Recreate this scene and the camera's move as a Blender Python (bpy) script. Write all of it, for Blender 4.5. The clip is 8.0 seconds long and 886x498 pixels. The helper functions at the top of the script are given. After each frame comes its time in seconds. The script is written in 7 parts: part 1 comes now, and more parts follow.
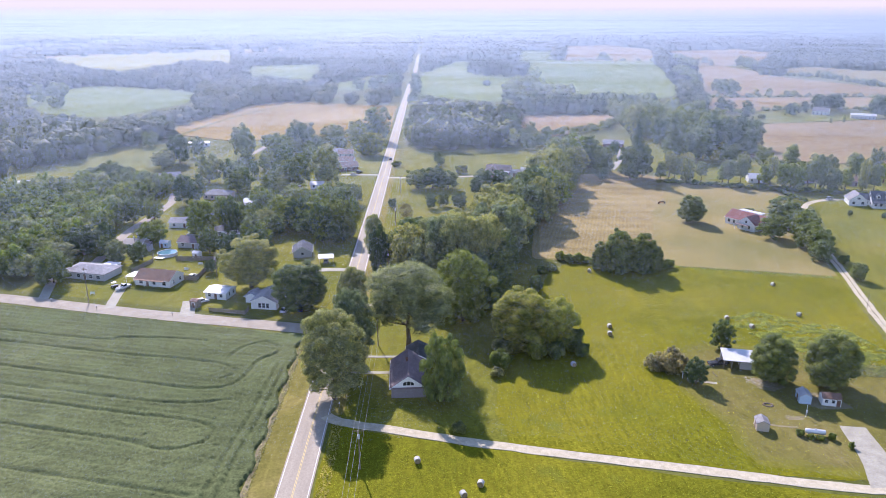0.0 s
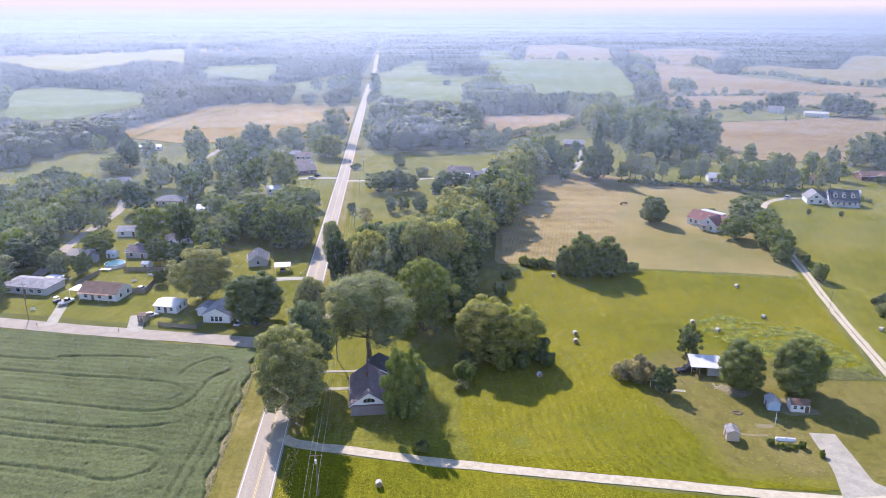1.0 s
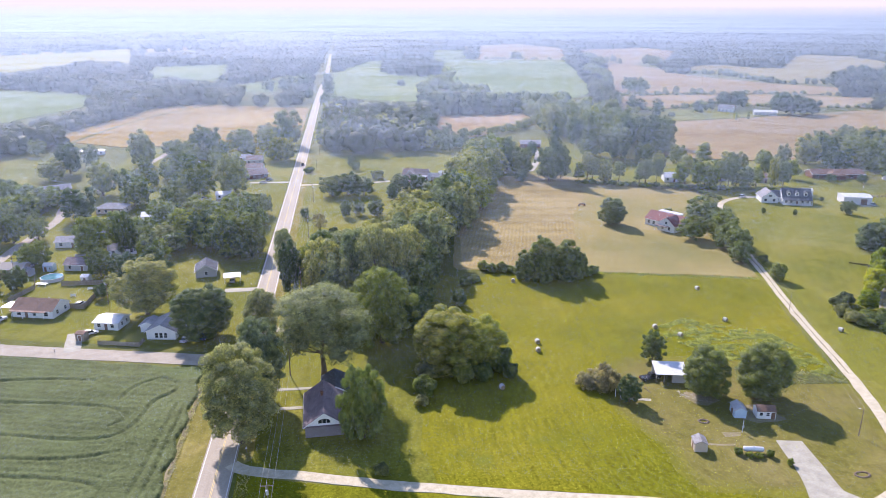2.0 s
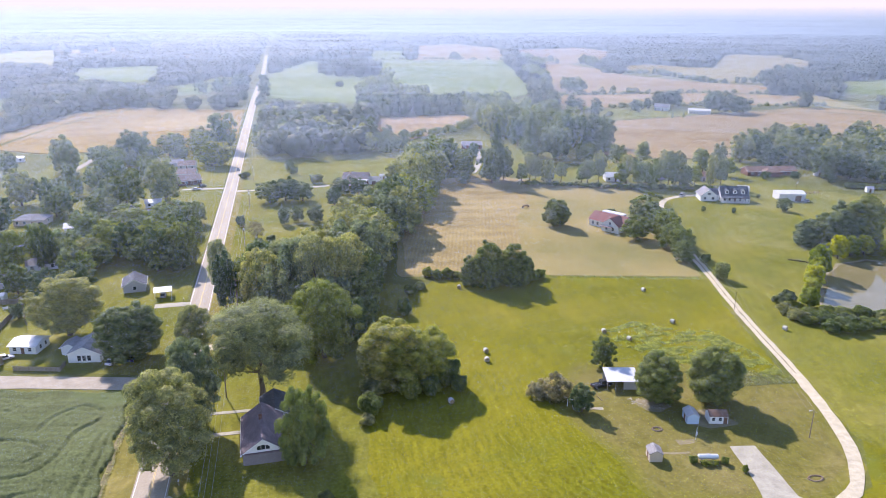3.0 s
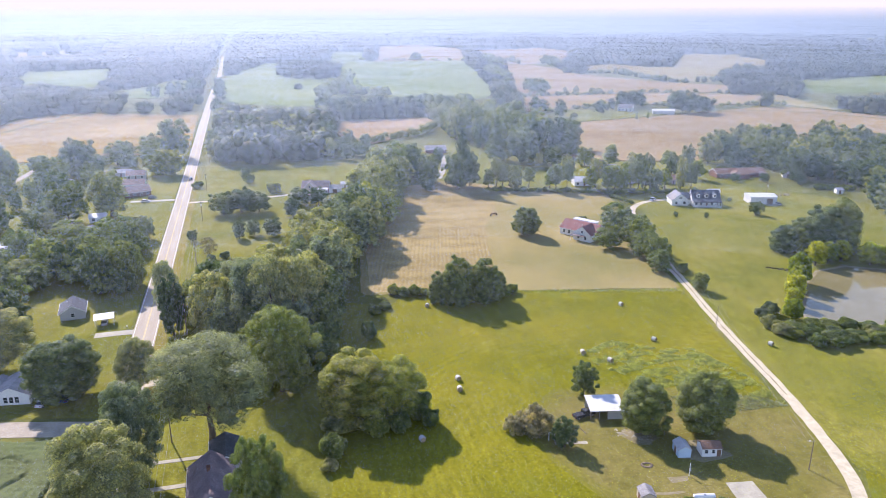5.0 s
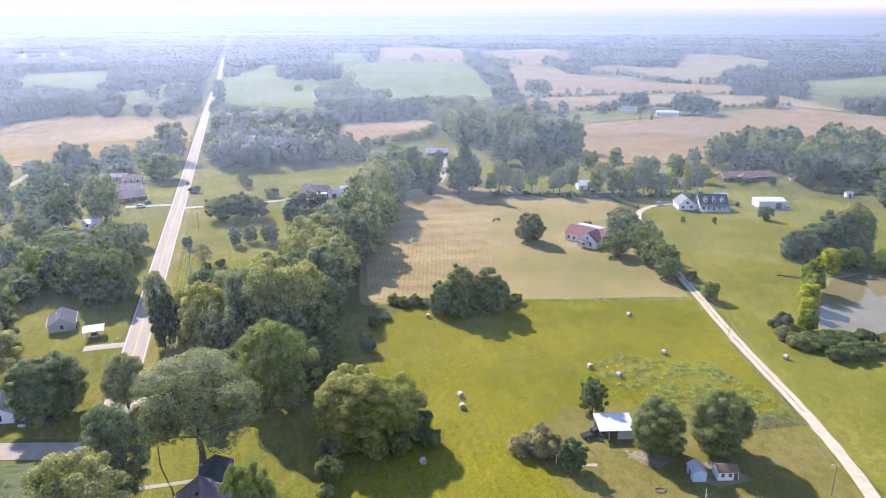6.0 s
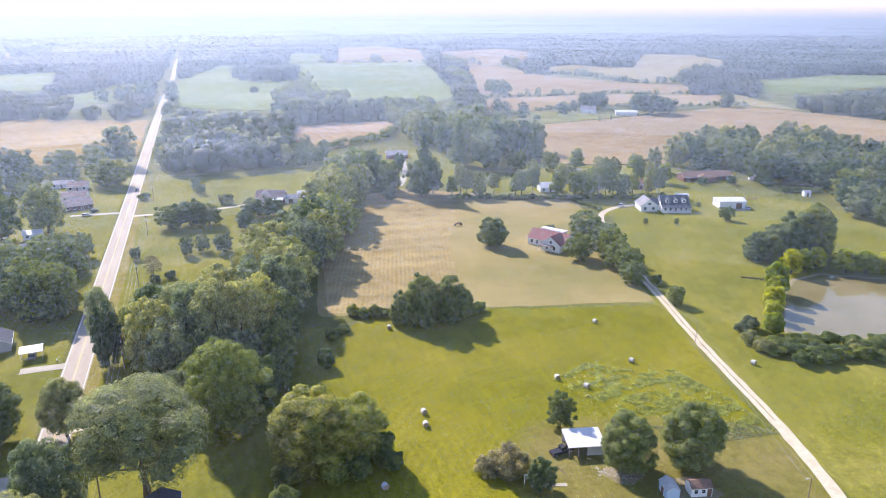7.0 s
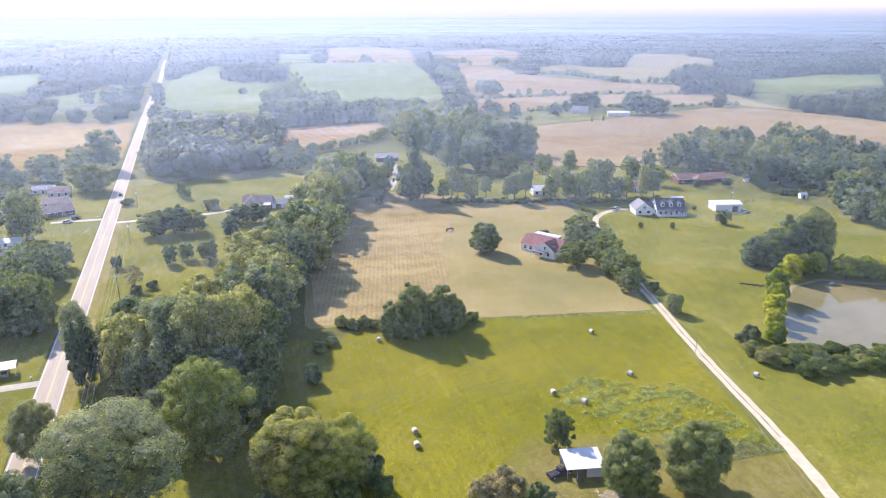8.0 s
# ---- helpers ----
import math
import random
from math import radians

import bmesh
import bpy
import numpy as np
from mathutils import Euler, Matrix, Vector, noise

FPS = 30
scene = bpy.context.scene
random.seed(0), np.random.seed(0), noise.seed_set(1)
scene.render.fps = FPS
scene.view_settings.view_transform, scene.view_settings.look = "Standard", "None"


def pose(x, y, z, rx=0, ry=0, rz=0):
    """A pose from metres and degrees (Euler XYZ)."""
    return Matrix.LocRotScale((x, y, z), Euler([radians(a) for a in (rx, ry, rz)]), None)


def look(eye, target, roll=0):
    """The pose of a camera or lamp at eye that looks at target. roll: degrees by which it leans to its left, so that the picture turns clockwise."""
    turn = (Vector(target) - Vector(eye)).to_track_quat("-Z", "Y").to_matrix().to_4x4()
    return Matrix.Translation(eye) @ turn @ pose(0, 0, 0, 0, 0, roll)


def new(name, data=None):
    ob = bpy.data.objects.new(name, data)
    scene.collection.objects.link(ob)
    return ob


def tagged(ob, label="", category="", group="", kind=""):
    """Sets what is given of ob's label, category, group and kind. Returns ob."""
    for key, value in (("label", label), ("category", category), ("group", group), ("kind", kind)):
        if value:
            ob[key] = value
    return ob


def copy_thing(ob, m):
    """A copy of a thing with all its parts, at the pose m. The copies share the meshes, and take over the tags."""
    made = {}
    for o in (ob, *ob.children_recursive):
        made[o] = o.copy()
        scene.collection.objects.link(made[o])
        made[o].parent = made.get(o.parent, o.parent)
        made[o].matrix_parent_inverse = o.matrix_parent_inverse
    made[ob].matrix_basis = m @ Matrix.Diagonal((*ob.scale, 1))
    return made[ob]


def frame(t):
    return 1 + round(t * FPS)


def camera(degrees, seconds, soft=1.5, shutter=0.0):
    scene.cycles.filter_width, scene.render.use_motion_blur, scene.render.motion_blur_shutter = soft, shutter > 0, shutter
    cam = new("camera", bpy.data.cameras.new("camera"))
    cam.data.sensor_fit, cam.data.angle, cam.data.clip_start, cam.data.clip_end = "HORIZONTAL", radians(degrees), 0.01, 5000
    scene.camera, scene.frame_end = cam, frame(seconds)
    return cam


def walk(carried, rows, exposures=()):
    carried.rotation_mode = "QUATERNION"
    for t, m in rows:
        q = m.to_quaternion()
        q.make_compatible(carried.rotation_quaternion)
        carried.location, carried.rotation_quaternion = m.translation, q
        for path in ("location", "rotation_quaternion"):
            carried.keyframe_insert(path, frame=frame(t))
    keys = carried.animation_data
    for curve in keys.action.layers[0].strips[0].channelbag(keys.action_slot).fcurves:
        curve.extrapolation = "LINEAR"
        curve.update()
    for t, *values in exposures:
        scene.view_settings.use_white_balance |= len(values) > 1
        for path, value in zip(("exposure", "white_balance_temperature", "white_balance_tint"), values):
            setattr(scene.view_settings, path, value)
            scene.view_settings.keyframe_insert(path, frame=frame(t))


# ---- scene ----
cam = camera(63.17, 8.0, soft=0.55)
PATH = [  # seconds, x, y, z, pitch, roll, yaw; the main road runs along the y axis
    (0.0, 27.19, 0.00, 88.58, -17.767, 0.041, -1.072),
    (0.5, 27.45, 3.87, 88.80, -17.821, 0.052, -1.954),
    (1.0, 28.00, 7.47, 88.79, -17.833, -0.008, -4.172),
    (1.5, 28.22, 11.41, 88.85, -17.869, -0.041, -6.309),
    (1.7, 28.44, 12.97, 88.80, -17.862, -0.060, -6.854),
    (2.8, 29.66, 21.58, 88.52, -17.823, -0.168, -11.273),
    (3.0, 29.88, 23.14, 88.47, -17.816, -0.187, -12.418),
    (3.5, 30.30, 27.20, 88.67, -17.851, -0.157, -13.316),
    (4.0, 31.16, 31.10, 88.60, -17.841, -0.199, -15.430),
    (4.5, 31.68, 34.97, 88.63, -17.813, -0.069, -15.522),
    (4.7, 32.10, 36.53, 88.63, -17.800, -0.049, -15.473),
    (5.8, 34.42, 45.10, 88.64, -17.732, 0.062, -15.442),
    (6.0, 34.84, 46.66, 88.64, -17.719, 0.082, -15.377),
    (6.5, 36.72, 50.30, 88.53, -17.685, 0.120, -15.517),
    (7.0, 37.58, 54.24, 88.63, -17.715, 0.059, -18.515),
    (7.5, 38.87, 57.96, 88.75, -17.698, 0.158, -18.545),
    (8.0, 40.23, 61.67, 88.85, -17.718, 0.163, -19.240),
]
walk(cam, [(t, pose(x, y, z, 90 + pitch, roll, yaw)) for t, x, y, z, pitch, roll, yaw in PATH], exposures=[(0.0, 0.90, 5950, 31), (1.5, 0.98, 6100, 30), (4.5, 1.05, 6200, 28.5), (8.0, 1.18, 6250, 28)])

# ---- light ----
SUN_AZ, SUN_EL = -18.0, 35.0  # degrees: azimuth from the road's direction (minus: to its left), height
world = bpy.data.worlds.new("sky")
scene.world = world
world.use_nodes = True
wn = world.node_tree.nodes
sky = wn.new("ShaderNodeTexSky")
sky.sky_type, sky.sun_disc = "NISHITA", False
sky.sun_elevation, sky.sun_rotation = radians(SUN_EL), radians(SUN_AZ)
sky.air_density, sky.dust_density, sky.ozone_density = 1.0, 0.1, 1.5
wn["Background"].inputs["Strength"].default_value = 0.125
world.node_tree.links.new(sky.outputs["Color"], wn["Background"].inputs["Color"])
sun = new("sun", bpy.data.lights.new("sun", "SUN"))
sun.data.energy, sun.data.angle, sun.data.color = 4.15, radians(0.6), (0.98, 0.935, 0.84)
sun_dir = Vector((math.sin(radians(SUN_AZ)) * math.cos(radians(SUN_EL)), math.cos(radians(SUN_AZ)) * math.cos(radians(SUN_EL)), math.sin(radians(SUN_EL))))
sun.matrix_world = look(sun_dir * 300 + Vector((40, 150, 0)), (40, 150, 0))


# ---- materials ----
class Nodes:
    """A small builder round one node material."""

    def __init__(self, name, rough=0.9, spec=0.3):
        self.mat = bpy.data.materials.new(name)
        self.mat.use_nodes = True
        self.tree = self.mat.node_tree
        self.bsdf = self.tree.nodes["Principled BSDF"]
        self.bsdf.inputs["Roughness"].default_value = rough
        self.bsdf.inputs["Specular IOR Level"].default_value = spec
        self.coord = self.add("ShaderNodeTexCoord").outputs["Object"]

    def add(self, kind):
        return self.tree.nodes.new(kind)

    def link(self, a, b):
        self.tree.links.new(a, b)

    def noise(self, scale, detail=4.0, stretch=(1, 1, 1), turn=0.0, rough=0.55):
        m = self.add("ShaderNodeMapping")
        m.inputs["Scale"].default_value = stretch
        m.inputs["Rotation"].default_value = (0, 0, radians(turn))
        self.link(self.coord, m.inputs["Vector"])
        n = self.add("ShaderNodeTexNoise")
        n.inputs["Scale"].default_value, n.inputs["Detail"].default_value = scale, detail
        n.inputs["Roughness"].default_value = rough
        self.link(m.outputs["Vector"], n.inputs["Vector"])
        return n.outputs["Fac"]

    def wave(self, scale, turn, distort=1.0, detail_scale=1.0):
        m = self.add("ShaderNodeMapping")
        m.inputs["Rotation"].default_value = (0, 0, radians(turn))
        self.link(self.coord, m.inputs["Vector"])
        n = self.add("ShaderNodeTexWave")
        n.inputs["Scale"].default_value, n.inputs["Distortion"].default_value = scale, distort
        n.inputs["Detail Scale"].default_value = detail_scale
        self.link(m.outputs["Vector"], n.inputs["Vector"])
        return n.outputs["Fac"]

    def ramp(self, fac, *stops):
        r = self.add("ShaderNodeValToRGB")
        els = r.color_ramp.elements
        while len(els) < len(stops):
            els.new(0.5)
        for e, (p, c) in zip(els, stops):
            e.position, e.color = p, (*c, 1)
        self.link(fac, r.inputs["Fac"])
        return r.outputs["Color"]

    def mix(self, fac, a, b, mode="MIX"):
        m = self.add("ShaderNodeMix")
        m.data_type, m.blend_type = "RGBA", mode
        for sock, v in ((m.inputs[0], fac), (m.inputs[6], a), (m.inputs[7], b)):
            if isinstance(v, bpy.types.NodeSocket):
                self.link(v, sock)
            elif isinstance(v, tuple):
                sock.default_value = (*v, 1)
            else:
                sock.default_value = v
        return m.outputs[2]

    def color(self, c):
        self.link(c, self.bsdf.inputs["Base Color"])
        return self

    def bump(self, fac, strength, dist):
        b = self.add("ShaderNodeBump")
        b.inputs["Strength"].default_value, b.inputs["Distance"].default_value = strength, dist
        self.link(fac, b.inputs["Height"])
        self.link(b.outputs["Normal"], self.bsdf.inputs["Normal"])
        return self


def g3(v):
    return (v, v, v)


def field_material(name, a, b, c, big=0.03, fine=0.9, stripe=None, bump=0.5, rough=0.95, patch=None, grit=0.22, blotch=0.11, streak=None, rings=None):
    """Grass or crop: three colours over coarse and fine noise, with mowing or planting lines."""
    k = Nodes(name, rough, 0.05)
    coarse = k.noise(big, 5.0)
    grain = k.noise(fine, 6.0, rough=0.7)
    col = k.ramp(coarse, (0.36, a), (0.52, b), (0.66, c))
    grained = k.ramp(grain, (0.3, g3(1 - grit * 1.2)), (0.52, g3(1.0)), (0.72, g3(1 + grit)))
    col = k.mix(1.0, col, grained, "MULTIPLY")
    mid = k.ramp(k.noise(big * 7, 4.0), (0.35, g3(1 - blotch)), (0.65, g3(1 + blotch)))
    col = k.mix(1.0, col, mid, "MULTIPLY")
    height = grain
    for scale, turn, amount, distort in stripe or ():
        w = k.wave(scale, turn, distort, 0.4)
        line = k.ramp(w, (0.0, g3(1 - amount)), (0.6, g3(1.0)), (1.0, g3(1 + amount * 0.5)))
        col = k.mix(1.0, col, line, "MULTIPLY")
    if rings:
        m = k.add("ShaderNodeMapping")
        m.inputs["Location"].default_value = (-rings[1][0], -rings[1][1], 0)
        k.link(k.coord, m.inputs["Vector"])
        w = k.add("ShaderNodeTexWave")
        w.wave_type, w.rings_direction = "RINGS", "Z"
        w.inputs["Scale"].default_value, w.inputs["Distortion"].default_value, w.inputs["Detail Scale"].default_value = rings[0], 16.0, 0.18
        k.link(m.outputs["Vector"], w.inputs["Vector"])
        amount = k.ramp(k.noise(0.035, 2.0), (0.46, g3(0.0)), (0.6, g3(1.0)))
        line = k.ramp(w.outputs["Fac"], (0.0, g3(1 - rings[2])), (0.6, g3(1.0)), (1.0, g3(1 + rings[2])))
        col = k.mix(amount, col, k.mix(1.0, col, line, "MULTIPLY"))
    if streak:
        fibre = k.noise(streak[0], 5.0, (1, 0.1, 1), streak[1], 0.65)
        col = k.mix(1.0, col, k.ramp(fibre, (0.32, g3(1 - streak[2])), (0.5, g3(1.0)), (0.68, g3(1 + streak[2]))), "MULTIPLY")
    if patch:
        p = k.noise(patch[0], 3.0)
        col = k.mix(k.ramp(p, (patch[1], g3(0)), (patch[1] + 0.1, g3(0.8))), col, patch[2])
    k.color(col).bump(height, bump * 0.5, 0.25)
    return k.mat


def plain_material(name, a, b, scale=1.5, rough=0.8, spec=0.3, bump=0.2, metal=0.0, stretch=(1, 1, 1), vary=0.0):
    """Two tones over noise at two scales; vary: how much repeats differ."""
    k = Nodes(name, rough, spec)
    k.bsdf.inputs["Metallic"].default_value = metal
    col = k.mix(k.ramp(k.noise(scale, 5.0, stretch), (0.35, g3(0)), (0.65, g3(1))), a, b)
    col = k.mix(1.0, col, k.ramp(k.noise(scale * 9, 4.0), (0.3, g3(0.82)), (0.7, g3(1.12))), "MULTIPLY")
    if vary:
        info = k.add("ShaderNodeObjectInfo")
        col = k.mix(1.0, col, k.ramp(info.outputs["Random"], (0.0, g3(1 - vary)), (1.0, g3(1 + vary))), "MULTIPLY")
    k.color(col).bump(k.noise(scale * 6, 4.0), bump, 0.02)
    return k.mat


def leaf_material(name, dark, mid, light, clear=0.35, dry=None):
    """Leaf clumps: each clump and each tree has its own tone; light passes through the leaves."""
    k = Nodes(name, 0.65, 0.22)
    island = k.add("ShaderNodeNewGeometry").outputs["Random Per Island"]
    col = k.ramp(island, (0.0, dark), (0.45, mid), (1.0, light))
    if dry:
        col = k.mix(k.ramp(k.noise(0.35, 3.0), (0.5, g3(0)), (0.66, g3(0.75))), col, dry)
    info = k.add("ShaderNodeObjectInfo")
    tone = k.ramp(info.outputs["Random"], (0.0, (0.70, 0.80, 0.92)), (0.5, g3(1.0)), (1.0, (1.38, 1.24, 0.86)))
    col = k.mix(1.0, col, tone, "MULTIPLY")
    col = k.mix(1.0, col, k.ramp(k.noise(0.55, 2.0), (0.36, (0.68, 0.72, 0.80)), (0.5, g3(1.0)), (0.64, (1.36, 1.30, 1.08))), "MULTIPLY")
    k.color(k.mix(1.0, col, (0.84, 0.88, 1.12), "MULTIPLY"))
    thin = k.add("ShaderNodeBsdfTranslucent")
    k.link(k.mix(1.0, col, (1.95, 2.2, 1.25), "MULTIPLY"), thin.inputs["Color"])
    both = k.add("ShaderNodeMixShader")
    both.inputs[0].default_value = clear
    k.link(k.bsdf.outputs[0], both.inputs[1])
    k.link(thin.outputs[0], both.inputs[2])
    k.link(both.outputs[0], k.tree.nodes["Material Output"].inputs["Surface"])
    return k.mat


def shingle_material(name, a, b, row=0.25):
    k = Nodes(name, 0.85, 0.25)
    m = k.add("ShaderNodeTexBrick")
    k.link(k.coord, m.inputs["Vector"])
    m.inputs["Scale"].default_value = 1.0 / row
    m.inputs["Color1"].default_value, m.inputs["Color2"].default_value = (*a, 1), (*b, 1)
    m.inputs["Mortar"].default_value = (*[v * 0.6 for v in a], 1)
    m.inputs["Mortar Size"].default_value = 0.03
    stain = k.ramp(k.noise(0.5, 5.0), (0.3, g3(0.75)), (0.7, g3(1.2)))
    k.color(k.mix(1.0, m.outputs["Color"], stain, "MULTIPLY")).bump(k.noise(8.0), 0.3, 0.02)
    return k.mat


def siding_material(name, a, b):
    k = Nodes(name, 0.6, 0.35)
    sep = k.add("ShaderNodeMapping")
    sep.inputs["Rotation"].default_value = (0, radians(90), 0)
    k.link(k.coord, sep.inputs["Vector"])
    w = k.add("ShaderNodeTexWave")
    w.wave_profile = "SAW"
    w.inputs["Scale"].default_value = 1.6
    k.link(sep.outputs["Vector"], w.inputs["Vector"])
    col = k.mix(k.noise(0.8, 4.0), a, b)
    col = k.mix(1.0, col, k.ramp(w.outputs["Fac"], (0.0, g3(0.85)), (0.2, g3(1.0)), (1.0, g3(1.0))), "MULTIPLY")
    k.color(col).bump(w.outputs["Fac"], 0.4, 0.03)
    return k.mat


MEADOW = field_material("meadow_grass", (0.150, 0.155, 0.008), (0.186, 0.181, 0.010), (0.222, 0.205, 0.015), 0.028, 1.6,
                        [(0.11, 62, 0.05, 16.0)], 0.6, patch=(0.05, 0.60, (0.150, 0.168, 0.022)), grit=0.42, blotch=0.10, streak=(0.9, -62, 0.16), rings=(0.145, (118, 152), 0.09))
LAWN = field_material("lawn_grass", (0.146, 0.156, 0.019), (0.185, 0.184, 0.025), (0.224, 0.210, 0.040), 0.035, 1.3, [(0.09, 25, 0.05, 5.0)], 0.4, grit=0.36, blotch=0.11, streak=(0.7, 20, 0.12))
ROUGH_GRASS = field_material("rough_grass", (0.100, 0.112, 0.026), (0.140, 0.145, 0.034), (0.190, 0.175, 0.055), 0.02, 0.7, None, 0.8)
TURF = field_material("dry_turf", (0.215, 0.195, 0.066), (0.280, 0.232, 0.086), (0.330, 0.264, 0.112), 0.02, 1.2, [(0.1, 20, 0.02, 5.0)], 0.3, blotch=0.05)
VERGE = field_material("verge_grass", (0.185, 0.165, 0.038), (0.225, 0.195, 0.050), (0.270, 0.225, 0.075), 0.06, 1.4, None, 0.4, streak=(0.8, 0, 0.12))
STUBBLE = field_material("cut_stubble", (0.263, 0.202, 0.080), (0.333, 0.257, 0.110), (0.376, 0.298, 0.139), 0.03, 1.0,
                         [(0.2, 15, 0.10, 1.2), (0.025, -78, 0.07, 3.0)], 0.5)
TAN_CROP = field_material("ripe_crop", (0.262, 0.180, 0.049), (0.318, 0.216, 0.062), (0.366, 0.257, 0.082), 0.01, 0.35, [(0.05, 70, 0.12, 2.0)], 0.5)
BROWN_CROP = field_material("harvested_field", (0.261, 0.185, 0.081), (0.297, 0.211, 0.095), (0.320, 0.237, 0.113), 0.006, 0.3, [(0.03, 80, 0.07, 3.0)], 0.4)
SWATH_CROP = field_material("swathed_field", (0.313, 0.218, 0.106), (0.367, 0.258, 0.129), (0.400, 0.291, 0.152), 0.01, 0.3, [(0.055, 68, 0.28, 2.5)], 0.4)
TAN_FIELD = field_material("tan_rough_grass", (0.240, 0.200, 0.070), (0.280, 0.232, 0.090), (0.300, 0.262, 0.105), 0.008, 0.3, [(0.03, 80, 0.05, 3.0)], 0.4)
GREEN_CROP = field_material("green_crop", (0.140, 0.185, 0.040), (0.170, 0.206, 0.044), (0.205, 0.235, 0.055), 0.006, 0.35, [(0.03, 80, 0.06, 3.0)], 0.4)
YELLOW_CROP = field_material("yellow_crop", (0.290, 0.275, 0.060), (0.330, 0.305, 0.075), (0.365, 0.325, 0.095), 0.004, 0.2, None, 0.4)
SOY = field_material("soybean_leaves", (0.099, 0.122, 0.050), (0.122, 0.146, 0.060), (0.152, 0.173, 0.073), 0.02, 1.6,
                     [(0.045, 99, 0.06, 4.0)], 1.0, patch=(0.035, 0.58, (0.120, 0.151, 0.058)), grit=0.42)
ASPHALT = plain_material("worn_asphalt", (0.338, 0.288, 0.215), (0.418, 0.358, 0.266), 0.35, 0.85, 0.3, 0.2, stretch=(1.020, 0.116, 0.860))
SIDE_ASPHALT = plain_material("grey_asphalt", (0.330, 0.286, 0.217), (0.418, 0.364, 0.276), 0.3, 0.9, 0.25, 0.3)
YARD = field_material("worn_yard_grass", (0.150, 0.140, 0.030), (0.182, 0.160, 0.043), (0.212, 0.180, 0.062), 0.05, 1.4, None, 0.3, streak=(0.6, 10, 0.08))
YARD_MIX = field_material("thinning_yard_grass", (0.148, 0.144, 0.026), (0.180, 0.165, 0.034), (0.212, 0.186, 0.050), 0.05, 1.4, None, 0.3, streak=(0.6, 10, 0.08))
YARD_EDGE = field_material("yard_edge_grass", (0.148, 0.150, 0.019), (0.182, 0.173, 0.024), (0.215, 0.196, 0.034), 0.05, 1.4, None, 0.4, streak=(0.6, 10, 0.08))
GRAVEL = plain_material("pale_gravel", (0.455, 0.395, 0.270), (0.590, 0.520, 0.370), 0.7, 0.95, 0.2, 0.8)
CONCRETE = plain_material("concrete", (0.335, 0.312, 0.238), (0.425, 0.395, 0.305), 0.4, 0.85, 0.3, 0.3)
DIRT = plain_material("bare_dirt", (0.21, 0.18, 0.095), (0.29, 0.245, 0.15), 0.25, 0.95, 0.2, 0.8)
LINE_WHITE = plain_material("white_road_paint", (0.72, 0.70, 0.66), (0.80, 0.79, 0.76), 2.0, 0.7)
LINE_YELLOW = plain_material("yellow_road_paint", (0.62, 0.46, 0.16), (0.70, 0.54, 0.22), 2.0, 0.7)
BARK = plain_material("bark", (0.10, 0.078, 0.055), (0.20, 0.165, 0.125), 2.0, 0.95, 0.1, 0.8, stretch=(1, 1, 0.2))
OAK_LEAF = leaf_material("oak_leaves", (0.130, 0.160, 0.048), (0.166, 0.196, 0.057), (0.226, 0.248, 0.076), 0.25)
GREY_LEAF = leaf_material("silvery_leaves", (0.185, 0.196, 0.088), (0.245, 0.254, 0.112), (0.315, 0.316, 0.150), 0.30)
LIME_LEAF = leaf_material("light_green_leaves", (0.176, 0.206, 0.046), (0.218, 0.244, 0.051), (0.284, 0.300, 0.068), 0.25)
DARK_LEAF = leaf_material("dark_leaves", (0.085, 0.118, 0.046), (0.112, 0.148, 0.053), (0.150, 0.182, 0.068), 0.25)
FAR_LEAF = leaf_material("distant_leaves", (0.064, 0.084, 0.044), (0.074, 0.096, 0.048), (0.090, 0.110, 0.054), 0.18)
GOLD_LEAF = leaf_material("yellowing_leaves", (0.240, 0.232, 0.040), (0.330, 0.302, 0.052), (0.450, 0.390, 0.080), 0.36, (0.46, 0.350, 0.075))
WILLOW_LEAF = leaf_material("willow_leaves", (0.177, 0.201, 0.020), (0.260, 0.276, 0.028), (0.354, 0.356, 0.045), 0.5)
SHRUB_LEAF = leaf_material("shrub_leaves", (0.150, 0.160, 0.055), (0.215, 0.220, 0.080), (0.300, 0.295, 0.120), 0.4)
BUSH_LEAF = leaf_material("bush_leaves", (0.125, 0.155, 0.038), (0.170, 0.200, 0.046), (0.240, 0.258, 0.070), 0.45)
BRAMBLE_LEAF = leaf_material("bramble_leaves", (0.189, 0.168, 0.088), (0.261, 0.231, 0.121), (0.362, 0.294, 0.176), 0.35)
BARE_TWIG = leaf_material("dry_twigs", (0.10, 0.085, 0.055), (0.16, 0.13, 0.085), (0.22, 0.19, 0.12), 0.15)
BALE = plain_material("hay_bale_wrap", (0.46, 0.44, 0.39), (0.58, 0.56, 0.50), 1.5, 0.7, 0.3, 0.5)
BALE_END = plain_material("hay_bale_end", (0.22, 0.17, 0.10), (0.34, 0.27, 0.16), 5.0, 0.95, 0.1, 0.8)
WHITE_SIDING = siding_material("white_siding", (0.74, 0.74, 0.72), (0.82, 0.82, 0.80))
TAN_SIDING = siding_material("tan_siding", (0.46, 0.39, 0.30), (0.56, 0.48, 0.38))
MAUVE_SIDING = siding_material("dull_mauve_siding", (0.20, 0.175, 0.185), (0.27, 0.24, 0.245))
GREY_SIDING = siding_material("grey_siding", (0.40, 0.40, 0.40), (0.50, 0.50, 0.49))
BLUE_SIDING = siding_material("pale_blue_siding", (0.42, 0.55, 0.68), (0.52, 0.64, 0.75))
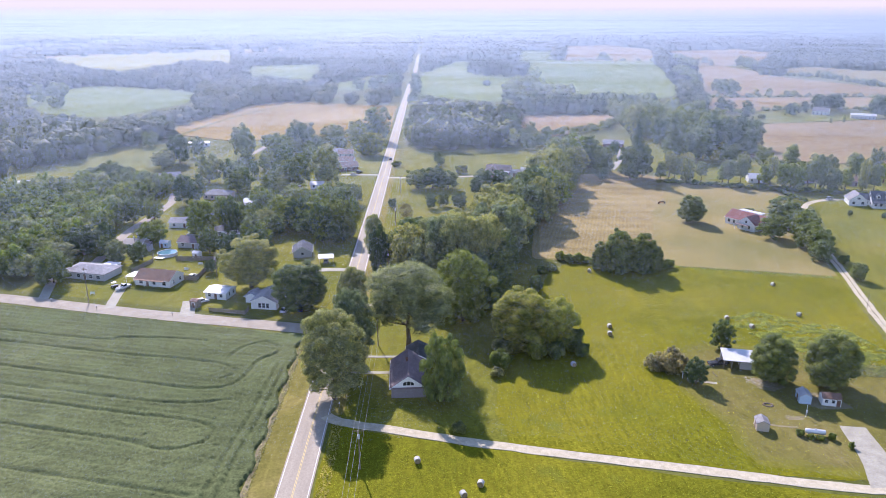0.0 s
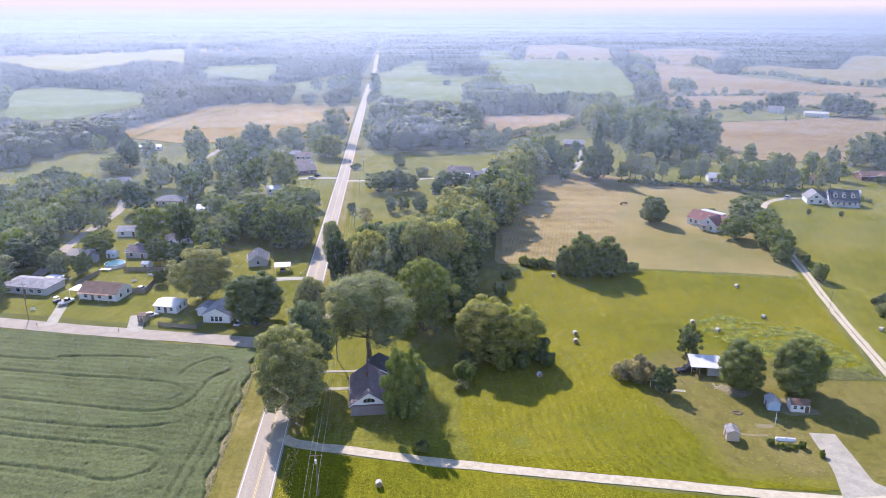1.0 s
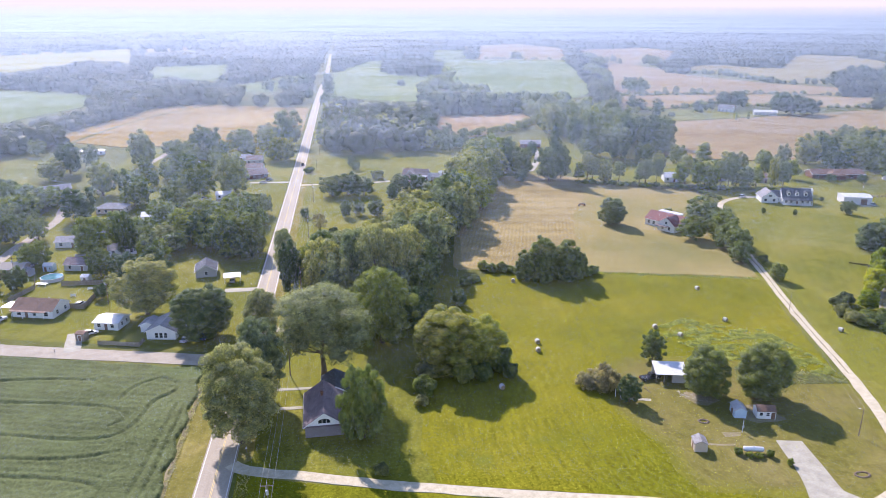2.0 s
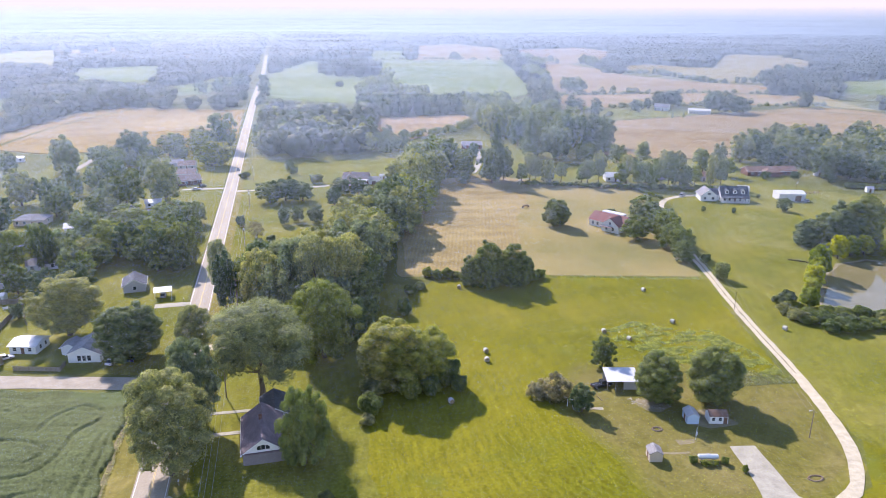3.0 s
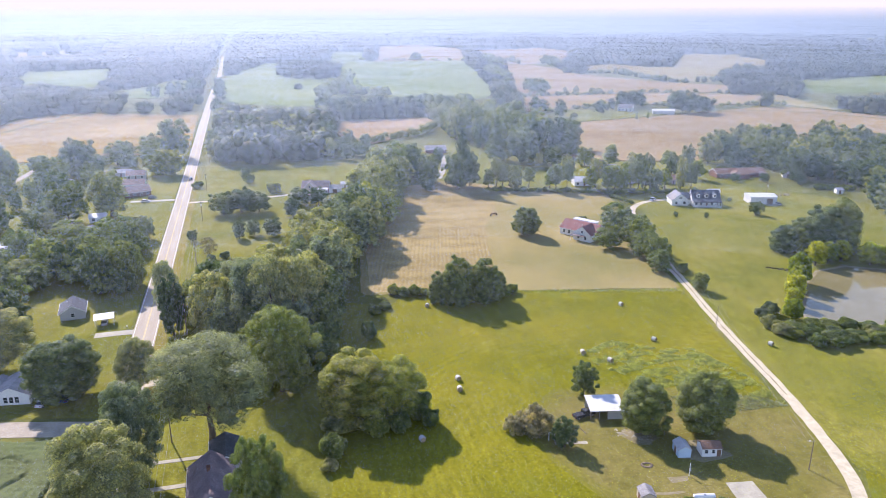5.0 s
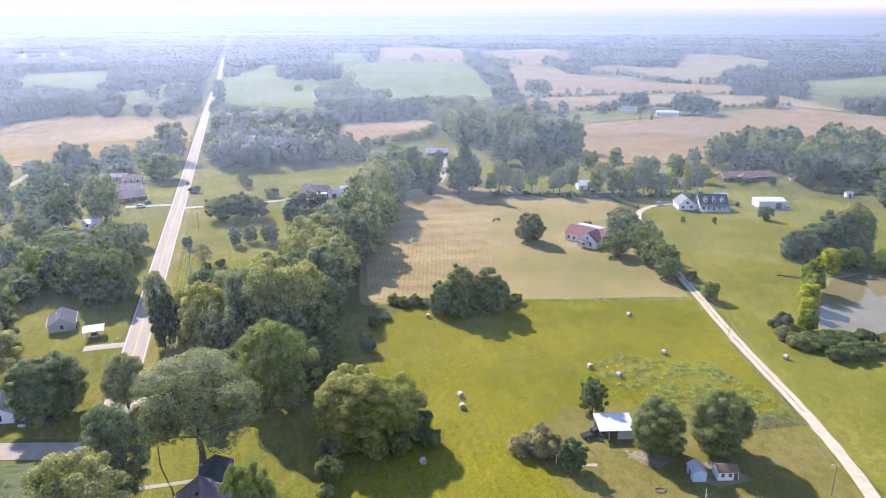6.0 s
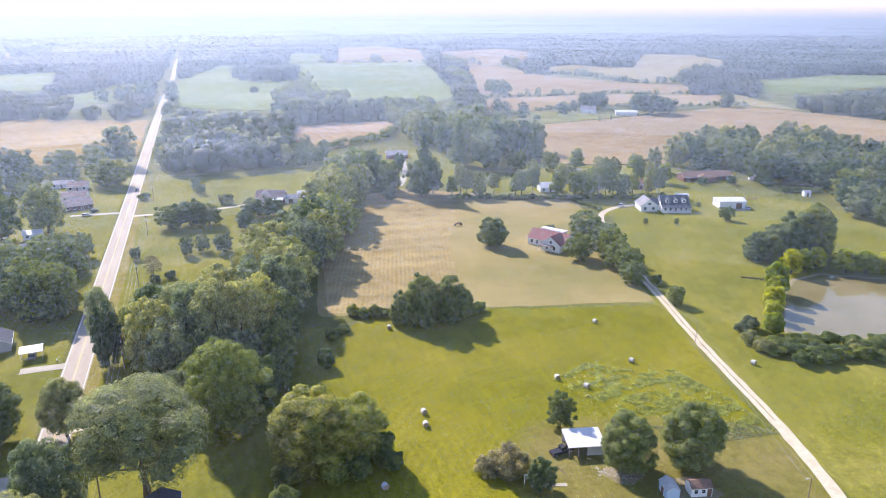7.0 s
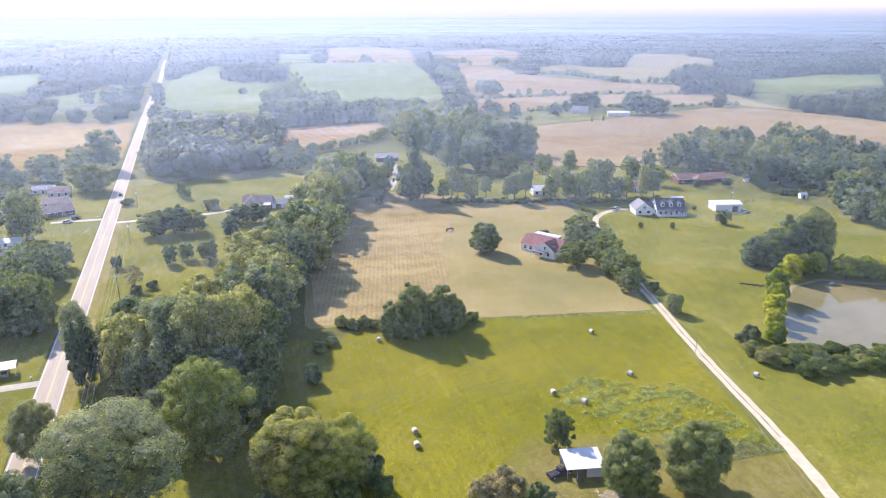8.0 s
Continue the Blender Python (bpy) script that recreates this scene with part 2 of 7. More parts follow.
BRICK = shingle_material("red_brown_brick", (0.26, 0.13, 0.09), (0.34, 0.18, 0.12), 0.2)
GREY_SHINGLE = shingle_material("grey_shingles", (0.26, 0.25, 0.25), (0.34, 0.33, 0.33))
PALE_SHINGLE = shingle_material("pale_grey_shingles", (0.33, 0.32, 0.325), (0.42, 0.405, 0.41))
DARK_SHINGLE = shingle_material("dark_slate_shingles", (0.075, 0.085, 0.105), (0.11, 0.12, 0.14))
BROWN_SHINGLE = shingle_material("brown_shingles", (0.24, 0.15, 0.11), (0.33, 0.21, 0.15))
ROSY_SHINGLE = shingle_material("faded_rosy_shingles", (0.36, 0.265, 0.235), (0.45, 0.34, 0.30))
RED_SHINGLE = shingle_material("dull_red_shingles", (0.27, 0.115, 0.10), (0.34, 0.155, 0.135))
MAUVE_SHINGLE = shingle_material("weathered_purple_brown_shingles", (0.21, 0.160, 0.170), (0.30, 0.240, 0.245))
WHITE_METAL = plain_material("white_metal", (0.60, 0.60, 0.61), (0.70, 0.70, 0.71), 0.6, 0.45, 0.5, 0.05)
TIN = plain_material("weathered_tin", (0.42, 0.42, 0.43), (0.58, 0.58, 0.58), 0.6, 0.5, 0.5, 0.2)
TRIM = plain_material("white_trim_paint", (0.76, 0.76, 0.75), (0.82, 0.82, 0.81), 2.0, 0.5)
DOOR_PAINT = plain_material("brown_door_paint", (0.16, 0.09, 0.06), (0.2, 0.12, 0.08), 2.0, 0.5)
WOOD = plain_material("grey_wood", (0.22, 0.18, 0.14), (0.34, 0.29, 0.23), 2.0, 0.9, 0.2, 0.5, stretch=(1, 1, 0.2), vary=0.15)
POLE_WOOD = plain_material("pole_wood", (0.20, 0.15, 0.11), (0.30, 0.24, 0.18), 2.0, 0.9, 0.2, 0.5, stretch=(1, 1, 0.1))
WIRE = plain_material("weathered_wire", (0.30, 0.30, 0.29), (0.36, 0.36, 0.35), 2.0, 0.5, 0.4, 0.0)
TYRE = plain_material("tyre_rubber", (0.025, 0.025, 0.025), (0.04, 0.04, 0.04), 4.0, 0.8)
RIM = plain_material("wheel_rim", (0.5, 0.5, 0.5), (0.6, 0.6, 0.6), 4.0, 0.35, 0.5, 0.0, 0.8)
ROCK = plain_material("brown_stone", (0.20, 0.145, 0.10), (0.30, 0.225, 0.16), 2.0, 0.9, 0.2, 0.6, vary=0.2)


def glossy(name, color, rough=0.25, spec=0.5):
    k = Nodes(name, rough, spec)
    k.color(k.mix(k.noise(1.0), color, tuple(v * 0.85 for v in color)))
    k.bsdf.inputs["Coat Weight"].default_value = 0.4
    return k.mat


GLASS = glossy("window_glass", (0.03, 0.035, 0.04), 0.08, 0.6)
POOL_WATER = glossy("pool_water", (0.10, 0.26, 0.30), 0.05)
PAINT_WHITE = glossy("white_car_paint", (0.75, 0.75, 0.75))
PAINT_SILVER = glossy("silver_car_paint", (0.42, 0.43, 0.44))
PAINT_DARK = glossy("dark_car_paint", (0.05, 0.05, 0.06))
PAINT_RED = glossy("red_car_paint", (0.35, 0.04, 0.03))
PAINT_BLUE = glossy("blue_car_paint", (0.06, 0.12, 0.25))


def water_material():
    k = Nodes("pond_water", 0.08, 0.4)
    k.color(k.mix(k.ramp(k.noise(0.06, 3.0), (0.4, g3(0)), (0.62, g3(1))), (0.185, 0.160, 0.070), (0.235, 0.20, 0.10)))
    k.bump(k.noise(1.2, 3.0), 0.06, 0.05)
    return k.mat


WATER = water_material()


# ---- mesh helpers ----
def mesh_np(name, verts, quads=(), tris=()):
    """A mesh from numpy arrays of vertices, quads and triangles."""
    verts = np.asarray(verts, dtype=np.float32).reshape(-1, 3)
    quads = np.asarray(quads, dtype=np.int32).reshape(-1, 4)
    tris = np.asarray(tris, dtype=np.int32).reshape(-1, 3)
    me = bpy.data.meshes.new(name)
    me.vertices.add(len(verts))
    me.vertices.foreach_set("co", verts.ravel())
    loops = np.concatenate([quads.ravel(), tris.ravel()])
    me.loops.add(len(loops))
    me.loops.foreach_set("vertex_index", loops)
    sizes = np.concatenate([np.full(len(quads), 4), np.full(len(tris), 3)]).astype(np.int32)
    me.polygons.add(len(sizes))
    me.polygons.foreach_set("loop_start", np.concatenate([[0], np.cumsum(sizes)[:-1]]).astype(np.int32))
    me.polygons.foreach_set("loop_total", sizes)
    me.update(calc_edges=True)
    me.validate()
    return me


def part(name, shape, material, parent=None, label=""):
    """Links a bmesh or mesh as one object under a thing or a part."""
    if isinstance(shape, bmesh.types.BMesh):
        me = bpy.data.meshes.new(name)
        shape.to_mesh(me)
        shape.free()
    else:
        me = shape
    if not me.materials:
        me.materials.append(material)
    ob = new(name, me)
    ob.parent = parent
    if label:
        ob["label"] = label
    return ob


def thing(name, x, y, z=0.0, rot=0.0, label="", category="", group="", kind=""):
    ob = new(name)
    ob.empty_display_size = 0.5
    ob.matrix_basis = pose(x, y, z, 0, 0, rot)
    return tagged(ob, label, category, group, kind)


def box(bm, x0, x1, y0, y1, z0, z1):
    m = Matrix.LocRotScale(((x0 + x1) / 2, (y0 + y1) / 2, (z0 + z1) / 2), None, (x1 - x0, y1 - y0, z1 - z0))
    bmesh.ops.create_cube(bm, size=1, matrix=m)
    return bm


def soft_box(x0, x1, y0, y1, z0, z1, r=0.02):
    bm = box(bmesh.new(), x0, x1, y0, y1, z0, z1)
    bmesh.ops.bevel(bm, geom=bm.edges[:], offset=r, segments=1, affect="EDGES")
    return bm


def rod(bm, a, b, r0, r1=None, n=8):
    a, b = Vector(a), Vector(b)
    d = b - a
    m = Matrix.Translation((a + b) / 2) @ d.to_track_quat("Z", "Y").to_matrix().to_4x4()
    bmesh.ops.create_cone(bm, cap_ends=True, segments=n, radius1=r0, radius2=r0 if r1 is None else r1, depth=d.length, matrix=m)
    return bm


def extrude_profile(profile, x0, x1, axis="x"):
    """A closed outline in the upright plane, swept along x (outline y, z) or y (outline x, z)."""
    bm = bmesh.new()
    ring = []
    for s in (x0, x1):
        ring.append([bm.verts.new((s, u, v) if axis == "x" else (u, s, v)) for u, v in profile])
    n = len(profile)
    for i in range(n):
        bm.faces.new((ring[0][i], ring[0][(i + 1) % n], ring[1][(i + 1) % n], ring[1][i]))
    bm.faces.new(ring[0][::-1])
    bm.faces.new(ring[1])
    bmesh.ops.recalc_face_normals(bm, faces=bm.faces[:])
    return bm


# ---- ground, fields and roads ----
def sheet(name, outline, z, material, label, category, rough_edge=0.0, step=6.0, skirt=0.0, kind="structure", seed=1):
    """A flat piece of ground with an uneven edge; skirt: how thick it is."""
    pts = []
    n = len(outline)
    for i in range(n):
        a, b = Vector(outline[i]), Vector(outline[(i + 1) % n])
        k = max(1, int((b - a).length / step))
        for j in range(k):
            p = a.lerp(b, j / k)
            w = noise.noise_vector((p.x * 0.13, p.y * 0.13, seed)) * rough_edge
            pts.append((p.x + w.x, p.y + w.y))
    bm = bmesh.new()
    top = [bm.verts.new((x, y, z)) for x, y in pts]
    f = bm.faces.new(top)
    if skirt:
        low = [bm.verts.new((x, y, z - skirt)) for x, y in pts]
        for i in range(len(top)):
            bm.faces.new((top[i], low[i], low[(i + 1) % len(top)], top[(i + 1) % len(top)]))
    bmesh.ops.triangulate(bm, faces=[f])
    bmesh.ops.recalc_face_normals(bm, faces=bm.faces[:])
    if bm.faces[0].normal.z < 0 and not skirt:
        bmesh.ops.reverse_faces(bm, faces=bm.faces[:])
    ob = part(name, bm, material)
    return tagged(ob, label, category, "", kind)


def smooth_line(points, step=3.0):
    """Points along a smooth curve through the given ones."""
    p = [Vector(q) for q in points]
    p = [2 * p[0] - p[1]] + p + [2 * p[-1] - p[-2]]
    out = []
    for i in range(1, len(p) - 2):
        k = max(2, int((p[i + 1] - p[i]).length / step))
        for j in range(k):
            t = j / k
            out.append(0.5 * (2 * p[i] + (p[i + 1] - p[i - 1]) * t + (2 * p[i - 1] - 5 * p[i] + 4 * p[i + 1] - p[i + 2]) * t * t
                              + (3 * p[i] - p[i - 1] - 3 * p[i + 1] + p[i + 2]) * t ** 3))
    return out + [p[-2]]


def ribbon(name, points, width, z, material, label, category, ragged=0.0, parent=None, kind="structure", seed=3, offset=0.0, thick=0.03):
    """A road or track of some thickness along a curve."""
    line = smooth_line(points)
    bm = bmesh.new()
    prev = None
    for i, p in enumerate(line):
        d = (line[min(i + 1, len(line) - 1)] - line[max(i - 1, 0)]).normalized()
        side = Vector((-d.y, d.x))
        l = width / 2 + ragged * noise.noise((p.x * 0.3, p.y * 0.3, seed))
        r = width / 2 + ragged * noise.noise((p.x * 0.3, p.y * 0.3, seed + 9))
        c = p + side * offset
        a, b = c + side * l, c - side * r
        row = [bm.verts.new((a.x, a.y, z - thick)), bm.verts.new((a.x, a.y, z)), bm.verts.new((c.x, c.y, z + 0.01)),
               bm.verts.new((b.x, b.y, z)), bm.verts.new((b.x, b.y, z - thick))]
        if prev:
            for j in range(4):
                bm.faces.new((prev[j], row[j], row[j + 1], prev[j + 1]))
        prev = row
    bmesh.ops.recalc_face_normals(bm, faces=bm.faces[:])
    ob = part(name, bm, material, parent)
    return tagged(ob, label, category, "", kind) if not parent else ob


sheet("ground", [(-4600, -900), (4600, -900), (4600, 4700), (-4600, 4700)], 0.0, ROUGH_GRASS, "rough grassland reaching to the horizon", "ground", 0, 400)

sheet("lawn_1", [(4, 147), (50, 134), (64, 170), (76, 250), (40, 270), (12, 262), (4, 262)], 0.03, LAWN, "shaded mown lawn round the old farmhouse", "lawn", 0.8)
sheet("lawn_2", [(4, 262), (30, 262), (60, 300), (100, 370), (118, 440), (110, 496), (96, 508), (10, 524), (4, 400)], 0.03, LAWN, "bright mown lawn beside the main road", "lawn", 1.0)
sheet("lawn_3", [(-4, 202), (-115, 233), (-112, 540), (-4, 560)], 0.03, LAWN, "patchy lawns between the houses of the village", "lawn", 1.0)
sheet("lawn_4", [(172, 240), (186, 262), (215, 335), (218, 372), (300, 372), (345, 300), (330, 210), (240, 150), (160, 120), (150, 140), (158, 170)], 0.03, LAWN, "wide mown lawn sloping to the pond", "lawn", 1.0)
YARD_LINE = [(97, 130), (128, 122), (141, 131), (148, 146), (153, 160), (142, 174), (118, 181), (104, 184), (91, 172), (92, 158), (96, 146)]
for k, (grow, look_of) in enumerate(((1.10, YARD_EDGE), (1.04, YARD_MIX), (0.95, YARD))):
    sheet("lawn_%d" % (9 + k), [(120 + (x - 120) * grow, 151 + (y - 151) * grow) for x, y in YARD_LINE], 0.07 + 0.006 * k, look_of, "worn yard grass round the sheds", "lawn", 1.5, 2.5, seed=5 + k)
sheet("lawn_6", [(128, 435), (150, 425), (178, 430), (192, 445), (210, 535), (195, 560), (140, 530)], 0.03, LAWN, "bright lawn in a clearing among tall trees", "lawn", 1.5, 5)
sheet("lawn_7", [(165, 410), (250, 376), (300, 374), (345, 395), (310, 436), (250, 462), (200, 430)], 0.03, LAWN, "lawns of the houses behind the slim trees", "lawn", 1.5, 5)
sheet("hay_meadow", [(44, 136.8), (79, 128.5), (96, 124.5), (112, 122), (139, 132), (146, 145), (154, 170), (164, 208), (173, 238), (150, 245), (115, 254), (80, 260), (70, 245), (54, 205), (45.5, 175), (42.5, 150)],
      0.05, MEADOW, "bright green hay meadow with mowing lines", "meadow", 0.7)
sheet("meadow_south", [(4, -420), (4, 146), (20, 140), (79, 124), (116, 116), (140, 124), (180, 180), (300, 140), (330, -420)], 0.02, MEADOW, "rough green pasture beside the gravel drive", "meadow", 0.8)
sheet("dry_field", [(68, 263), (79, 261), (115, 255), (150, 247), (174, 241), (179, 262), (205, 325), (214, 372), (165, 410), (138, 430), (106, 402), (86, 352), (72, 302), (67, 266)],
      0.06, TURF, "dry pale mown grass round the red-roofed house", "field", 1.0)
sheet("stubble_field", [(70, 265), (113, 257), (124, 300), (134, 333), (147, 358), (164, 405), (150, 424), (116, 421), (92, 367), (76, 312)],
      0.09, STUBBLE, "cut straw-coloured stubble with curving rows", "field", 0.8)
FIELDS = []  # outlines that the far woods leave open to view


def field(outline, material, label, edge=3.0, step=25, name="crop_field", category="field"):
    FIELDS.append(outline)
    return sheet(name, outline, 0.5, material, label, category, edge, step, 0.5)


field([(-191, 589), (-180, 686), (-160, 782), (-123, 814), (-7, 768), (-6, 584), (-24, 560), (-125, 548)], TAN_CROP, "ripe tan crop beside the main road", 2.0, 12)
field([(-462, 877), (-458, 910), (-437, 1000), (-422, 1017), (-347, 982), (-236, 904), (-237, 800), (-257, 722), (-264, 690), (-302, 690), (-375, 730)], GREEN_CROP, "pale green crop ringed by woods", 3.0, 20)
field([(-888, 1742), (-636, 2052), (-557, 2235), (-370, 1511), (-435, 1640), (-518, 1660), (-499, 1515), (-521, 1319), (-631, 1430), (-779, 1624)], YELLOW_CROP, "far yellow-green crop field", 4.0, 40)
field([(-968, 1745), (-887, 1874), (-670, 2161), (-333, 2401), (-307, 2226), (-491, 2010), (-540, 2240), (-650, 2052), (-890, 1750)], BROWN_CROP, "far pale brown field strip", 4.0, 40)
field([(-312, 1438), (-180, 1505), (-165, 1281), (-155, 1114), (-198, 1136), (-244, 1230), (-258, 1127), (-273, 1207)], GREEN_CROP, "narrow far green field")
field([(-139, 1009), (-82, 1101), (-64, 1201), (-27, 1200), (-24, 1131), (-59, 935), (-121, 968)], GREEN_CROP, "small green field beside the far road")
field([(14, 1236), (86, 1597), (221, 1636), (500, 1584), (443, 1305), (335, 882), (276, 821), (155, 824), (97, 814), (13, 865)], GREEN_CROP, "broad pale green field beyond the woods", 3.0, 30)
field([(220, 1659), (248, 1864), (290, 2089), (379, 2050), (327, 1805), (280, 1657)], GREEN_CROP, "small far green field", 3.0, 40)
field([(125, 1900), (245, 2166), (250, 2055), (127, 1820)], GREEN_CROP, "sliver of far green field", 3.0, 40)
field([(91, 562), (118, 687), (213, 693), (205, 653), (171, 612), (130, 569), (112, 550)], SWATH_CROP, "tan harvested field with swaths", 2.0, 15)
field([(310, 1592), (468, 2418), (632, 2566), (686, 2189), (579, 1797), (518, 1588)], BROWN_CROP, "far pinkish harvested field", 4.0, 40)
field([(688, 2074), (939, 2183), (933, 1931), (797, 1691), (690, 1470), (650, 1500), (602, 1426), (552, 1457), (620, 1760)], BROWN_CROP, "upper pinkish harvested field", 4.0, 40)
field([(540, 1423), (592, 1415), (595, 1279), (568, 1186), (593, 1075), (629, 973), (681, 914), (656, 828), (613, 822), (552, 853), (479, 856), (404, 866), (355, 872), (375, 930), (467, 1186)], BROWN_CROP, "rolling pinkish-brown harvested field", 4.0, 30)
field([(620, 1238), (680, 1348), (754, 1396), (781, 1290), (821, 1274), (1123, 1709), (1192, 1748), (1216, 1637), (1172, 1454), (1071, 1288), (899, 1225), (807, 1092), (690, 966), (640, 985), (642, 1046), (638, 1147)], TAN_FIELD, "far tan and yellow grass field", 4.0, 40)
field([(300, 714), (357, 843), (470, 842), (544, 834), (632, 788), (593, 704), (522, 714), (466, 730), (414, 750), (354, 720)], BROWN_CROP, "strip of brown harvested field", 3.0, 30)
field([(637, 797), (659, 775), (630, 701), (612, 632), (599, 665), (593, 698)], TAN_FIELD, "wedge of tan rough grass between fields", 3.0, 30)
field([(321, 627), (394, 642), (487, 666), (540, 680), (579, 676), (596, 655), (603, 622), (624, 582), (620, 520), (520, 450), (400, 455), (310, 440), (248, 462), (240, 480)], BROWN_CROP, "wide brown harvested field behind the houses", 2.0, 20)
field([(834, 957), (921, 970), (1007, 1000), (1125, 967), (959, 825), (868, 805), (754, 768), (703, 802)], GREEN_CROP, "far green field before the woods", 3.0, 30)
field([(305, 640), (354, 712), (392, 691), (399, 670), (436, 672), (469, 652), (476, 668), (394, 646), (321, 631)], LAWN, "lawn round the far farm", 1.5, 12, "lawn_8", "lawn")
field([(2145, 2447), (2318, 2627), (3300, 3060), (3150, 2920), (2463, 2559)], YELLOW_CROP, "pale field near the horizon", 5.0, 80)
field([(1741, 2718), (1916, 2840), (1780, 2600)], YELLOW_CROP, "pale field near the horizon", 5.0, 80)
for az, r, wide, deep in ((-33, 2300, 170, 110), (-30, 2850, 330, 150), (-24, 3300, 260, 170), (-19, 2700, 200, 90), (-14, 3500, 380, 160), (-9, 3000, 210, 110), (3, 3600, 300, 150), (10, 3000, 170, 120), (17, 3300, 260, 140), (24, 2750, 200, 90), (29, 3700, 360, 150), (37, 3200, 240, 120), (46, 2600, 220, 90), (48, 3700, 330, 160)):
    c, d = Vector((35 + r * math.sin(radians(az)), 30 + r * math.cos(radians(az)))), Vector((math.sin(radians(az)), math.cos(radians(az))))
    e = Vector((d.y, -d.x))
    field([tuple(c + e * a * wide + d * b * deep) for a, b in ((-1, -0.5), (-0.6, 0.7), (0.2, 1.0), (1, 0.5), (0.8, -0.6), (0, -1))], YELLOW_CROP if az % 2 else GREEN_CROP, "pale far field among woods", 5.0, 60)
sheet("pasture", [(-330, 420), (-237, 475), (-222, 453), (-200, 458), (-204, 482), (-202, 515), (-186, 536), (-166, 519), (-156, 469), (-147, 432), (-164, 394), (-179, 388), (-196, 369), (-300, 330)], 0.03, LAWN, "sunlit pasture beyond the village trees", "pasture", 3.0, 10)


def soybeans():
    """The crop's leaf canopy as a ridged surface with wheel tracks that loop at the field's end."""
    x0, x1, y0, y1, s = -175.0, -9.0, 88.0, 231.0, 0.46
    xs, ys = np.arange(x0, x1, s), np.arange(y0, y1, s)
    X, Y = np.meshgrid(xs, ys)
    rng = np.random.default_rng(5)
    Z = 0.70 + 0.10 * rng.standard_normal(X.shape)
    along = Y + 0.255 * X  # the rows run beside the side road
    Z += 0.05 * np.sin(along * 2 * np.pi / 2.4) + 0.02 * np.sin(along * 0.9 + 2 * np.sin(X * 0.02))
    tracks = (((-230, 232), (-79, 194), (-63, 193), (-47, 192), (-37, 190)),
              ((-28, 179), (-26, 185), (-21, 189), (-16, 186), (-15, 182), (-19, 178), (-20, 174), (-21, 168), (-24, 163), (-28, 162), (-37, 163), (-68, 171), (-230, 211)),
              ((-230, 197), (-59, 154), (-37, 149), (-26, 146), (-22, 143), (-22, 139), (-24, 137), (-29, 135), (-39, 138), (-53, 142), (-230, 186)),
              ((-11.6, 175), (-12.6, 148), (-14, 129), (-16, 70)), ((-13.6, 175), (-15, 148), (-16.6, 129), (-18.6, 70)),
              ((-230, 226), (-75, 186), (-42, 179), (-28, 175), (-24, 170), (-27, 167)), ((-230, 203), (-63, 161), (-34, 155), (-22, 156)),
              ((-230, 172), (-60, 129), (-20, 119)), ((-230, 160), (-60, 117), (-20, 107)))
    deep = np.full(X.shape, 9.0)
    for line in tracks:
        path = [(p.x, p.y) for p in smooth_line(line, 2.5)]
        for (ax, ay), (bx, by) in zip(path, path[1:]):
            near = (X > min(ax, bx) - 3) & (X < max(ax, bx) + 3) & (Y > min(ay, by) - 3) & (Y < max(ay, by) + 3)
            if not near.any():
                continue
            dx, dy = bx - ax, by - ay
            f = np.clip(((X[near] - ax) * dx + (Y[near] - ay) * dy) / (dx * dx + dy * dy + 1e-9), 0, 1)
            deep[near] = np.minimum(deep[near], np.hypot(X[near] - ax - f * dx, Y[near] - ay - f * dy))
    wide = 0.42 + 0.14 * np.sin(X * 0.31 + 1.3 * np.sin(Y * 0.23))
    Z -= 0.58 * np.exp(-(deep / wide) ** 2) + 0.13 * np.exp(-((deep - 2.1) / (wide * 0.7)) ** 2)
    inside = (along < 190.6 + 0.4 * np.sin(X * 0.4)) & (X < -10.2 + 0.7 * np.sin(Y * 0.5))
    Z = np.where(inside, np.maximum(Z, 0.05), -0.3)
    ny, nx = X.shape
    i = np.arange(ny * nx).reshape(ny, nx)
    keep = (inside[:-1, :-1] | inside[1:, 1:] | inside[1:, :-1] | inside[:-1, 1:]).ravel()
    q = np.stack([i[:-1, :-1], i[:-1, 1:], i[1:, 1:], i[1:, :-1]], -1).reshape(-1, 4)[keep]
    me = mesh_np("soybean_field", np.stack([X, Y, Z], -1), q)
    tagged(part("soybean_field", me, SOY), "green soybean field with looping wheel tracks", "crop", "", "stuff")


soybeans()
sheet("crop_field", [(-480, -420), (-10.4, -420), (-10.4, 88.4), (-175, 88.4), (-175, 235), (-480, 310)], 0.7, SOY, "green soybean field going on behind", "field", 0.3, 20, 0.7)
sheet("verge", [(-10.2, -420), (-3.4, -420), (-3.4, 200), (-9.5, 198)], 0.04, VERGE, "yellow-green grass verge between road and crop", "verge", 0.6, 3)
ribbon("field_edge", [(-9.7, -300), (-9.8, 40), (-9.7, 120), (-9.5, 192)], 1.2, 0.06, DIRT, "strip of bare dirt along the crop", "dirt", 0.7, thick=0.03)
sheet("verge", [(3.4, 148), (6.5, 150), (6.5, 500), (3.4, 500)], 0.05, VERGE, "dry grass verge along the main road", "verge", 0.5, 4)

